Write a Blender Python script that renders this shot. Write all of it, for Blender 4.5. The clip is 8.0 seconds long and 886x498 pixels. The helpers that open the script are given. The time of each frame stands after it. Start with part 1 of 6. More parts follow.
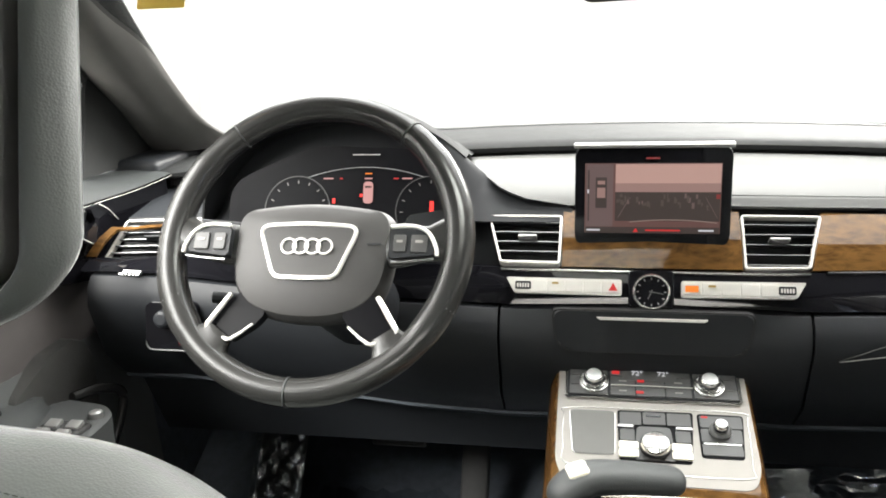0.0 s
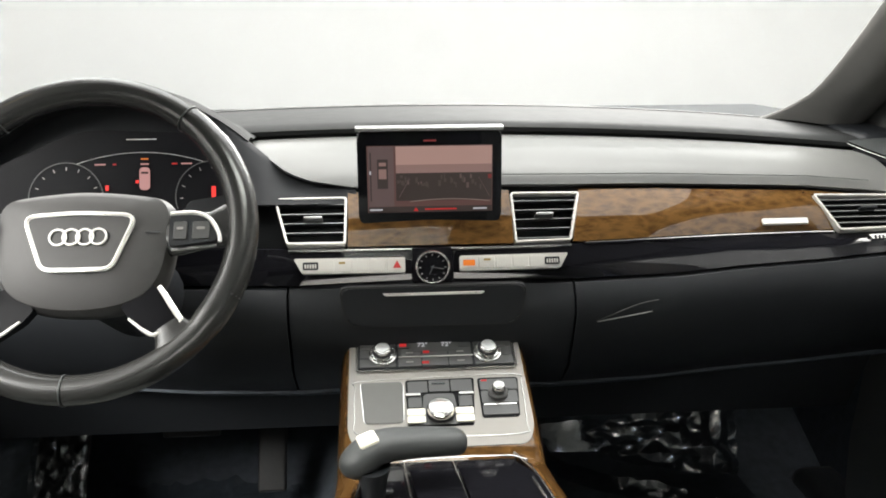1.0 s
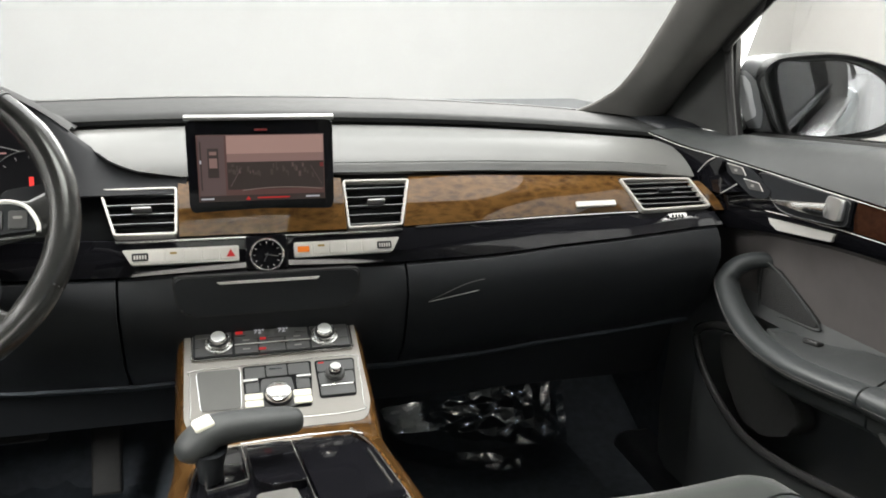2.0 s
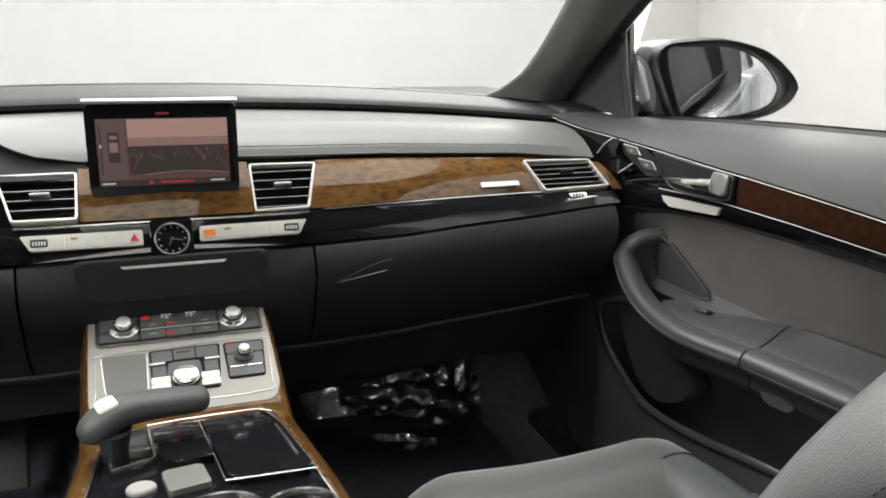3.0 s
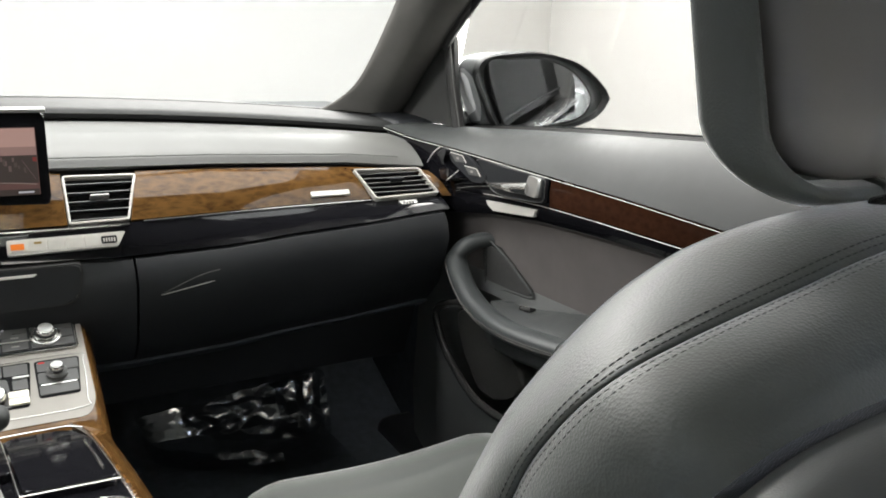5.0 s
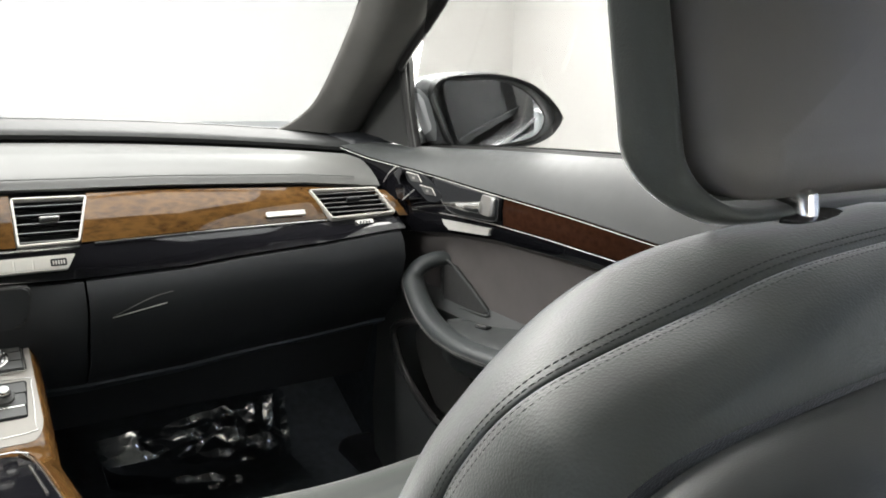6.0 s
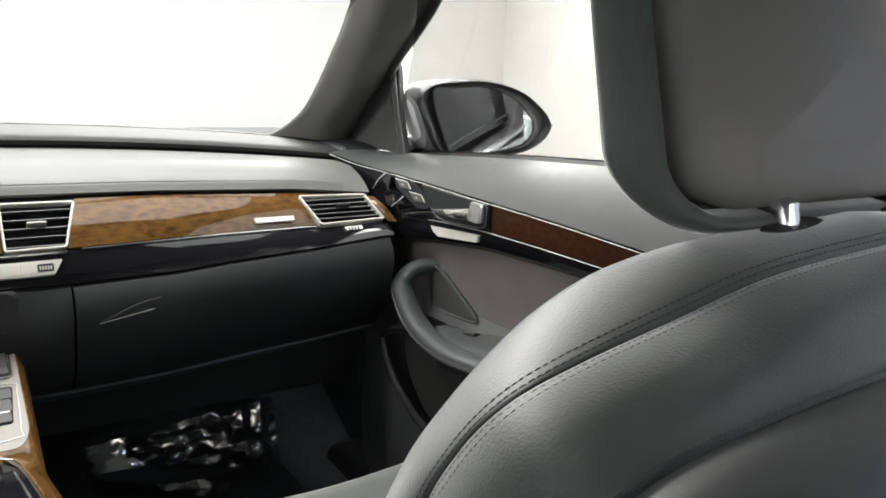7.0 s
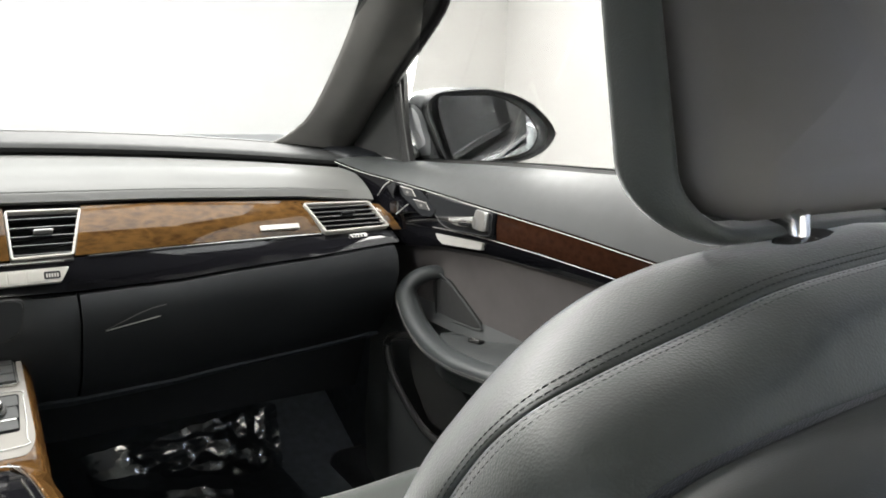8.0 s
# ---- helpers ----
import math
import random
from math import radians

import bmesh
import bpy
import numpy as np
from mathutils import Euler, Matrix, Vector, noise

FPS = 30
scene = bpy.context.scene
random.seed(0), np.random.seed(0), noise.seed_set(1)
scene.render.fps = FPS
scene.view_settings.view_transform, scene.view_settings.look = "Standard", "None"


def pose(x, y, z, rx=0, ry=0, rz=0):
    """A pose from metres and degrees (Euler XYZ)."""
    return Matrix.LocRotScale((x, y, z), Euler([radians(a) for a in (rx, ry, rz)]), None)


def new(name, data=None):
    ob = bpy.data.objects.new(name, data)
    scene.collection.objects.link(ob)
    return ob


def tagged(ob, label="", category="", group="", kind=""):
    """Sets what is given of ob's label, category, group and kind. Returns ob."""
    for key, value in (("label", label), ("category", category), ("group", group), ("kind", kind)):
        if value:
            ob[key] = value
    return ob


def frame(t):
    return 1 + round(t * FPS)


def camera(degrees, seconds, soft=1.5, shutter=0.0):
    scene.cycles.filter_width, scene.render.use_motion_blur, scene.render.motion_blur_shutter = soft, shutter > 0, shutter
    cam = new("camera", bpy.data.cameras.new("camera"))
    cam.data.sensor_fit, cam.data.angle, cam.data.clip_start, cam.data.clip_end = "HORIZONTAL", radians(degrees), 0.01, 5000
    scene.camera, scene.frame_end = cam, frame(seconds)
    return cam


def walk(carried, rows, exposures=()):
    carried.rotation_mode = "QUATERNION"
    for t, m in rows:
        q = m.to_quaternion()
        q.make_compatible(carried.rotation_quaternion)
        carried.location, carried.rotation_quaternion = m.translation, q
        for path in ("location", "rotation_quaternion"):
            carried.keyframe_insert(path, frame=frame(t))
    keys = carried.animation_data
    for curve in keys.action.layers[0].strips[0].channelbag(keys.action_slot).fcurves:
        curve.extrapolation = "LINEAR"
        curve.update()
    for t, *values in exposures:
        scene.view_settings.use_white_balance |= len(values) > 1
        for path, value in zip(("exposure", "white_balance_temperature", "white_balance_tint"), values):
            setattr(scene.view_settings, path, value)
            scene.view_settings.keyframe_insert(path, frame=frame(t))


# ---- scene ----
cam = camera(58.03, 8.0, 1.8)
# seconds, place of the eye, yaw, pitch, roll
ROWS = [
    (0, -0.0814, -1.1147, 0.9176, 10.73, -12.97, -1.56),
    (0.5, -0.0786, -1.1242, 0.9227, 1.93, -14.41, -0.76),
    (1, -0.0680, -1.1413, 0.9255, -4.34, -14.64, -0.26),
    (1.5, -0.0613, -1.1655, 0.9249, -10.89, -14.74, 0.50),
    (3, -0.0386, -1.2277, 0.9058, -21.21, -15.11, 1.10),
    (3.5, -0.0260, -1.2451, 0.9043, -23.75, -15.31, 1.13),
    (4, -0.0111, -1.2577, 0.8968, -25.73, -15.27, 1.20),
    (4.5, 0.0088, -1.2706, 0.8902, -28.18, -14.64, 1.38),
    (5, 0.0189, -1.2868, 0.8901, -30.31, -13.42, 1.41),
    (6.5, 0.0371, -1.3079, 0.8960, -33.03, -11.84, 1.50),
    (7, 0.0355, -1.3088, 0.8956, -33.25, -11.62, 1.67),
    (7.5, 0.0319, -1.3084, 0.8980, -33.29, -11.45, 1.60),
    (8, 0.0284, -1.3069, 0.8989, -33.18, -11.20, 1.73),
]
walk(cam, [(t, pose(x, y, z, 90 + pitch, 0, yaw) @ pose(0, 0, 0, 0, 0, roll)) for t, x, y, z, yaw, pitch, roll in ROWS],
     [(0, 0.51), (0.5, 0.34), (1, 0.06), (1.5, -0.08), (3, -0.08), (4, -0.03), (5, 0.09), (6.5, 0.18), (8, 0.18)])

# ---- light and exposure ----
world = bpy.data.worlds.new("studio_air")
world.use_nodes = True
scene.world = world
world.node_tree.nodes["Background"].inputs[0].default_value = (0.95, 0.97, 1.0, 1)
world.node_tree.nodes["Background"].inputs[1].default_value = 0.3


# all panels are out of view; only wood reflections hint at the overhead ones
def unseen_panel(x, y, z, sx, sy, power, tilt=0):
    data = bpy.data.lights.new("unseen_panel", "AREA")
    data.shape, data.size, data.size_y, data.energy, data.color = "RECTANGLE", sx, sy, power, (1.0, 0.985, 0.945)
    ob = new("unseen_panel", data)
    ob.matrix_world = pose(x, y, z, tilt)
    return tagged(ob, "broad white light panel set out of view to light the cabin", "lamp", kind="structure")


unseen_panel(0.6, 1.4, 2.97, 3.6, 2.2, 540)
# added facing the car to brighten the seat fronts
unseen_panel(1.75, 3.7, 2.55, 2.8, 0.5, 480, -62)
unseen_panel(0.35, -0.65, 2.97, 2.4, 1.8, 230)
# added low on the left to brighten the driver's seat
unseen_panel(-2.15, -1.8, 2.35, 1.2, 3.2, 620)
# added fill from the right for the driver's headrest
unseen_panel(2.4, -1.9, 2.97, 1.2, 3.0, 120)
# added fill from behind for headrest backs and plastic film
unseen_panel(0.3, -5.6, 2.97, 3.0, 1.4, 490)
# added at front left to even the wall and lift the driver's seat
unseen_panel(-1.7, 2.7, 2.97, 1.6, 0.9, 190)


# ---- materials ----
def material(name, color, rough=0.5, metal=0.0, grain=0.0, cell=0.0, cell_bump=0.3, vary=0.12, size=30.0, coat=0.0, rough_vary=0.08, spec=0.5, sheen=0.0):
    """A surface with colour and gloss that vary at two scales, and a grain of noise or of leather cells."""
    m = bpy.data.materials.new(name)
    m.use_nodes = True
    nt = m.node_tree
    b = nt.nodes["Principled BSDF"]
    b.inputs["Metallic"].default_value = metal
    b.inputs["Specular IOR Level"].default_value = spec
    b.inputs["Coat Weight"].default_value = coat
    b.inputs["Coat Roughness"].default_value = 0.03
    b.inputs["Sheen Weight"].default_value, b.inputs["Sheen Roughness"].default_value = sheen, 0.35
    co = nt.nodes.new("ShaderNodeTexCoord")
    big = nt.nodes.new("ShaderNodeTexNoise")
    big.inputs["Scale"].default_value, big.inputs["Detail"].default_value = size, 6
    nt.links.new(co.outputs["Object"], big.inputs["Vector"])
    ramp = nt.nodes.new("ShaderNodeMapRange")
    ramp.inputs["To Min"].default_value, ramp.inputs["To Max"].default_value = 1 - vary, 1 + vary
    nt.links.new(big.outputs["Fac"], ramp.inputs["Value"])
    mul = nt.nodes.new("ShaderNodeVectorMath")
    mul.operation = "SCALE"
    mul.inputs[0].default_value = color
    nt.links.new(ramp.outputs[0], mul.inputs["Scale"])
    nt.links.new(mul.outputs[0], b.inputs["Base Color"])
    fine = nt.nodes.new("ShaderNodeTexNoise")
    fine.inputs["Scale"].default_value, fine.inputs["Detail"].default_value = size * 4.3, 4
    nt.links.new(co.outputs["Object"], fine.inputs["Vector"])
    rr = nt.nodes.new("ShaderNodeMapRange")
    rr.inputs["To Min"].default_value, rr.inputs["To Max"].default_value = max(rough - rough_vary, 0.0), rough + rough_vary
    nt.links.new(fine.outputs["Fac"], rr.inputs["Value"])
    nt.links.new(rr.outputs[0], b.inputs["Roughness"])
    if grain or cell:
        bump = nt.nodes.new("ShaderNodeBump")
        if cell:
            tex = nt.nodes.new("ShaderNodeTexVoronoi")
            tex.inputs["Scale"].default_value = cell
            bump.inputs["Strength"].default_value, bump.inputs["Distance"].default_value = cell_bump, 0.0006
            nt.links.new(tex.outputs["Distance"], bump.inputs["Height"])
        else:
            tex = nt.nodes.new("ShaderNodeTexNoise")
            tex.inputs["Scale"].default_value, tex.inputs["Detail"].default_value = grain, 5
            bump.inputs["Strength"].default_value, bump.inputs["Distance"].default_value = 0.35, 0.0006
            nt.links.new(tex.outputs["Fac"], bump.inputs["Height"])
        nt.links.new(co.outputs["Object"], tex.inputs["Vector"])
        nt.links.new(bump.outputs[0], b.inputs["Normal"])
    return m


def wood(name, light, dark, coat=1.0):
    """Lacquered burl: stretched figure, dark eyes and a deep clear coat."""
    m = bpy.data.materials.new(name)
    m.use_nodes = True
    nt = m.node_tree
    b = nt.nodes["Principled BSDF"]
    b.inputs["Roughness"].default_value = 0.5
    b.inputs["Specular IOR Level"].default_value = 0.0
    b.inputs["Coat Weight"].default_value, b.inputs["Coat Roughness"].default_value = coat, 0.015
    co = nt.nodes.new("ShaderNodeTexCoord")
    mp = nt.nodes.new("ShaderNodeMapping")
    mp.inputs["Scale"].default_value = (0.55, 1.0, 1.3)
    nt.links.new(co.outputs["Object"], mp.inputs["Vector"])
    n1 = nt.nodes.new("ShaderNodeTexNoise")
    n1.inputs["Scale"].default_value, n1.inputs["Detail"].default_value, n1.inputs["Distortion"].default_value = 48, 9, 1.4
    n1.inputs["Roughness"].default_value = 0.66
    nt.links.new(mp.outputs[0], n1.inputs["Vector"])
    n2 = nt.nodes.new("ShaderNodeTexVoronoi")
    n2.inputs["Scale"].default_value = 95
    nt.links.new(mp.outputs[0], n2.inputs["Vector"])
    add = nt.nodes.new("ShaderNodeMath")
    add.operation = "MULTIPLY_ADD"
    add.inputs[1].default_value = 0.35
    nt.links.new(n2.outputs["Distance"], add.inputs[0])
    nt.links.new(n1.outputs["Fac"], add.inputs[2])
    cr = nt.nodes.new("ShaderNodeValToRGB")
    cr.color_ramp.elements[0].position, cr.color_ramp.elements[0].color = 0.47, (*dark, 1)
    cr.color_ramp.elements[1].position, cr.color_ramp.elements[1].color = 0.80, (*light, 1)
    nt.links.new(add.outputs[0], cr.inputs["Fac"])
    nt.links.new(cr.outputs[0], b.inputs["Base Color"])
    return m


def glow(name, color, strength):
    m = bpy.data.materials.new(name)
    m.use_nodes = True
    b = m.node_tree.nodes["Principled BSDF"]
    b.inputs["Base Color"].default_value = (0.02, 0.02, 0.02, 1)
    b.inputs["Roughness"].default_value, b.inputs["Specular IOR Level"].default_value = 0.2, 0.2
    b.inputs["Emission Color"].default_value, b.inputs["Emission Strength"].default_value = (*color, 1), strength
    return m


def clear(name, tint, gloss=1.0, rough=0.0):
    """A thin pane: light goes straight through, tinted, and the surface mirrors by its angle."""
    m = bpy.data.materials.new(name)
    m.use_nodes = True
    nt = m.node_tree
    nt.nodes.remove(nt.nodes["Principled BSDF"])
    out = nt.nodes["Material Output"]
    see, shine, mix, edge, power, mul = (nt.nodes.new(n) for n in ("ShaderNodeBsdfTransparent", "ShaderNodeBsdfGlossy", "ShaderNodeMixShader", "ShaderNodeLayerWeight", "ShaderNodeMath", "ShaderNodeMath"))
    see.inputs["Color"].default_value = (*tint, 1)
    shine.inputs["Roughness"].default_value = rough
    edge.inputs["Blend"].default_value = 0.5
    power.operation, power.inputs[1].default_value = "POWER", 5.0
    mul.operation, mul.use_clamp = "MULTIPLY_ADD", True
    mul.inputs[1].default_value, mul.inputs[2].default_value = min(0.9, gloss), 0.035 * gloss
    nt.links.new(edge.outputs["Facing"], power.inputs[0])
    nt.links.new(power.outputs[0], mul.inputs[0])
    nt.links.new(mul.outputs[0], mix.inputs[0])
    nt.links.new(see.outputs[0], mix.inputs[1])
    nt.links.new(shine.outputs[0], mix.inputs[2])
    nt.links.new(mix.outputs[0], out.inputs["Surface"])
    return m


LEATHER = material("black_leather", (0.031, 0.034, 0.034), 0.50, cell=900, cell_bump=0.25, vary=0.15, size=14)
SEAT_LEATHER = material("seat_leather", (0.052, 0.058, 0.053), 0.60, cell=650, cell_bump=0.24, vary=0.14, size=12, sheen=0.9, rough_vary=0.05, spec=0.45)
PANEL_HIDE = material("headrest_panel_vinyl", (0.115, 0.110, 0.103), 0.50, cell=900, cell_bump=0.10, vary=0.10, size=9, rough_vary=0.05)
SIDE_VINYL = material("side_vinyl", (0.050, 0.053, 0.053), 0.48, cell=1000, cell_bump=0.12, vary=0.08, size=12, rough_vary=0.04)
PAD = material("dash_pad", (0.024, 0.025, 0.025), 0.75, cell=900, cell_bump=0.25, vary=0.10, size=10, spec=0.10)
PLASTIC = material("soft_black_plastic", (0.0105, 0.0118, 0.0138), 0.48, grain=900, vary=0.1, size=25, spec=0.32)
GLOSS = material("piano_black", (0.004, 0.004, 0.005), 0.05, vary=0.1, size=30, rough_vary=0.02, spec=0.42)
RIMHIDE = material("worn_rim_leather", (0.020, 0.020, 0.019), 0.24, vary=0.08, size=18, rough_vary=0.03, spec=0.8)
HUBHIDE = material("airbag_cover_grain", (0.029, 0.028, 0.027), 0.55, cell=1000, cell_bump=0.10, vary=0.06, size=18)
DIALBLACK = material("dial_black", (0.004, 0.004, 0.005), 0.35, vary=0.1, spec=0.08)
RUBBER = material("seal_rubber", (0.010, 0.010, 0.010), 0.65, grain=700)
CHROME = material("satin_chrome", (0.72, 0.71, 0.69), 0.20, metal=1.0, vary=0.04, size=60)
SILVER = material("silver_paint", (0.66, 0.64, 0.60), 0.32, metal=0.35, vary=0.05, size=80)
WOOD = wood("burl_wood", (0.098, 0.050, 0.0155), (0.036, 0.0170, 0.0058))
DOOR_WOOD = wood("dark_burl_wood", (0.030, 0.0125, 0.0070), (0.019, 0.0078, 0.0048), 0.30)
ALCANTARA = material("grey_suede", (0.082, 0.075, 0.073), 0.85, grain=1500, vary=0.22, size=18, spec=0.2)
MESH = material("speaker_mesh", (0.030, 0.030, 0.030), 0.5, cell=480, cell_bump=1.0)
CARPET = material("black_carpet", (0.064, 0.073, 0.084), 0.95, grain=1400, vary=0.35, size=50, spec=0.1)
PILLAR = material("pillar_cloth", (0.095, 0.093, 0.088), 0.85, grain=1300, vary=0.12, size=25, spec=0.2)
CLOTH = material("headliner_cloth", (0.22, 0.225, 0.22), 0.9, grain=1300, vary=0.08, size=20, spec=0.2)
WALL = material("white_studio_paint", (0.80, 0.79, 0.77), 0.8, grain=60, vary=0.02, size=1.5)
FLOOR = material("grey_studio_floor", (0.42, 0.42, 0.42), 0.45, grain=80, vary=0.1, size=2.0)
DARKWALL = material("dark_curtain", (0.02, 0.02, 0.022), 0.8, grain=40, vary=0.3, size=3.0)
PAINT = material("silver_flank_paint", (0.42, 0.44, 0.43), 0.25, metal=0.3, vary=0.05, size=20, coat=1.0)
GLASS = clear("clear_glass", (0.398, 0.408, 0.414), 0.06)
SHEET = clear("plastic_film", (0.86, 0.88, 0.90), 7.0, 0.09)
MIRROR = material("mirror_silver", (0.80, 0.83, 0.88), 0.01, metal=1.0, vary=0.0, rough_vary=0.0)
THREAD = material("grey_thread", (0.25, 0.24, 0.23), 0.7)
DARKTHREAD = material("dark_thread", (0.10, 0.105, 0.10), 0.5)
SILVERPAD = material("satin_grey_pad", (0.30, 0.29, 0.28), 0.38, metal=0.25, vary=0.06, size=60)
STITCH = material("dark_seat_thread", (0.036, 0.040, 0.037), 0.7, vary=0.1, size=40, spec=0.2)
HANDLE_LEATHER = material("smooth_handle_leather", (0.036, 0.040, 0.041), 0.36, cell=1100, cell_bump=0.12, vary=0.12, size=16, rough_vary=0.05)
SAIL = material("dark_sail_cloth", (0.040, 0.041, 0.040), 0.8, grain=1300, vary=0.12, size=25, spec=0.2)
PAD_LEATHER = material("dash_pad_leather", (0.080, 0.081, 0.077), 0.46, cell=900, cell_bump=0.16, vary=0.10, size=10, spec=0.75, rough_vary=0.03)
PERFORATED = material("perforated_leather", (0.050, 0.056, 0.055), 0.40, cell=520, cell_bump=0.25, vary=0.12, size=14)
SATIN = material("satin_black", (0.030, 0.030, 0.030), 0.26, vary=0.08, size=30, rough_vary=0.03)
COVER = material("speaker_cloth", (0.036, 0.036, 0.034), 0.6, cell=900, cell_bump=0.5)
KEYSILVER = material("satin_key_silver", (0.42, 0.42, 0.41), 0.32, metal=0.8, vary=0.05, size=60)
PALESTRIP = material("pale_metal", (0.78, 0.76, 0.72), 0.35, metal=0.6, vary=0.04, size=60)
CARSILVER = material("silver_car_paint", (0.66, 0.68, 0.69), 0.26, metal=0.2, vary=0.03, size=8, coat=1.0, rough_vary=0.02)
# pale colour in place of bright reflections on the console's wood
WOOD_GLARE = material("pale_wood_glare", (0.25, 0.234, 0.214), 0.38, metal=0.3, vary=0.04, size=50, rough_vary=0.04)
TOUCH = material("touch_pad_grey", (0.115, 0.113, 0.105), 0.42, metal=0.2, vary=0.05, size=60)
BRIGHTSTRIP = material("bright_strip", (0.80, 0.78, 0.74), 0.3, metal=0.2, vary=0.04, size=60)
SUNROOF = clear("sunroof_glass", (0.80, 0.82, 0.81), 0.5)
CREAM = material("cream_key", (0.78, 0.75, 0.63), 0.4, vary=0.04, size=60)
LABEL = material("yellow_label", (0.75, 0.52, 0.08), 0.6)
KEYGREY = material("grey_keys", (0.066, 0.066, 0.065), 0.35, vary=0.08, size=60)

# ---- building helpers ----
BASE = {}


def thing(name, base, label, category, group="", kind=""):
    ob = new(name)
    ob.empty_display_size = 0.05
    ob.location = base
    BASE[ob.name] = Vector(base)
    return tagged(ob, label, category, group, kind)


def flat_ends(me):
    """Keeps faces of many corners flat right up to their edges."""
    hard = me.attributes.get("sharp_edge") or me.attributes.new("sharp_edge", "BOOLEAN", "EDGE")
    for f in me.polygons:
        if len(f.vertices) > 4:
            for k in f.loop_indices:
                hard.data[me.loops[k].edge_index].value = True


def finish(name, bm, mat, base, smooth=True, angle=35):
    bmesh.ops.recalc_face_normals(bm, faces=bm.faces)
    me = bpy.data.meshes.new(name)
    bmesh.ops.translate(bm, verts=bm.verts, vec=-Vector(base))
    bm.to_mesh(me)
    bm.free()
    if smooth:
        me.shade_smooth()
        me.set_sharp_from_angle(angle=radians(angle))
        flat_ends(me)
    me.materials.append(mat)
    return new(name, me)


def part(name, bm, mat, parent, label="", smooth=True, angle=35):
    """Links bm, drawn in world metres, as one mesh under a thing or a part."""
    base = BASE[parent.name]
    ob = finish(name, bm, mat, base, smooth, angle)
    ob.parent = parent
    BASE[ob.name] = base
    return tagged(ob, label)


def single(name, bm, mat, label, category, kind="", group="", smooth=True, angle=35):
    """A thing of one mesh, with its origin at its foot."""
    vs = [v.co for v in bm.verts]
    base = Vector((sum(v.x for v in vs) / len(vs), sum(v.y for v in vs) / len(vs), min(v.z for v in vs)))
    ob = finish(name, bm, mat, base, smooth, angle)
    ob.location = base
    BASE[ob.name] = base
    return tagged(ob, label, category, group, kind)


def box(size, bevel=0.0, m=Matrix(), seg=2, bm=None):
    bm = bm or bmesh.new()
    got = bmesh.ops.create_cube(bm, size=1.0)["verts"]
    for v in got:
        v.co = Vector((v.co.x * size[0], v.co.y * size[1], v.co.z * size[2]))
    if bevel:
        es = list({e for v in got for e in v.link_edges})
        r = bmesh.ops.bevel(bm, geom=es, offset=bevel, segments=seg, affect="EDGES", profile=0.5)
        got = list({v for f in r["faces"] for v in f.verts} | {v for v in got if v.is_valid})
    bmesh.ops.transform(bm, matrix=m, verts=got)
    return bm


def loft(rings, closed=True, caps=True, bm=None):
    """A skin over rings of equal count."""
    bm = bm or bmesh.new()
    rows = [[bm.verts.new(p) for p in r] for r in rings]
    n = len(rows[0])
    for a, b in zip(rows, rows[1:]):
        for i in range(n if closed else n - 1):
            j = (i + 1) % n
            bm.faces.new((a[i], a[j], b[j], b[i]))
    if caps and closed:
        bm.faces.new(rows[0][::-1])
        bm.faces.new(rows[-1])
    return bm


def tube(path, radius, seg=10, closed=False, flat=1.0, bm=None, up=(0, 0, 1)):
    """A round or flattened bar along a path; radius: one, or one a point."""
    path = [Vector(p) for p in path]
    n = len(path)
    rad = radius if isinstance(radius, (list, tuple)) else [radius] * n
    rings = []
    for i, p in enumerate(path):
        a = path[(i - 1) % n] if (closed or i) else p
        b = path[(i + 1) % n] if (closed or i < n - 1) else p
        d = (b - a).normalized()
        s = d.cross(Vector(up))
        s = s.normalized() if s.length > 1e-4 else d.cross(Vector((0, 1, 0))).normalized()
        w = s.cross(d).normalized()
        rings.append([p + (s * math.cos(k) + w * math.sin(k) * flat) * rad[i] for k in [2 * math.pi * j / seg for j in range(seg)]])
    if closed:
        rings.append(rings[0])
        bm = loft(rings, True, False, bm)
        bmesh.ops.remove_doubles(bm, verts=bm.verts, dist=1e-6)
        return bm
    return loft(rings, True, True, bm)


def smooth_path(pts, n=40, closed=False):
    """Catmull-Rom through the points."""
    pts = [Vector(p) for p in pts]
    out, m = [], len(pts)
    spans = m if closed else m - 1
    for k in range(n + (0 if closed else 1)):
        u = k / n * spans
        i = min(int(u), spans - 1)
        t = u - i
        get = (lambda q: pts[q % m]) if closed else (lambda q: pts[max(0, min(m - 1, q))])
        a, b, c, d = get(i - 1), get(i), get(i + 1), get(i + 2)
        out.append(0.5 * ((2 * b) + (c - a) * t + (2 * a - 5 * b + 4 * c - d) * t * t + (3 * b - a - 3 * c + d) * t ** 3))
    return out


def plate(outline, thick, o, u, v, bevel=0.0, bm=None, seg=2):
    """A flat plate: the outline in (u, v) from the point o, its face on the side u x v, thick behind."""
    bm = bm or bmesh.new()
    o, u, v = Vector(o), Vector(u).normalized(), Vector(v).normalized()
    n = u.cross(v).normalized()
    front = [bm.verts.new(o + u * a + v * b) for a, b in outline]
    back = [bm.verts.new(o + u * a + v * b - n * thick) for a, b in outline]
    f = bm.faces.new(front)
    bm.faces.new(back[::-1])
    k = len(front)
    for i in range(k):
        j = (i + 1) % k
        bm.faces.new((front[j], front[i], back[i], back[j]))
    if bevel:
        bmesh.ops.bevel(bm, geom=list(f.edges), offset=bevel, segments=seg, affect="EDGES", profile=0.5)
    return bm


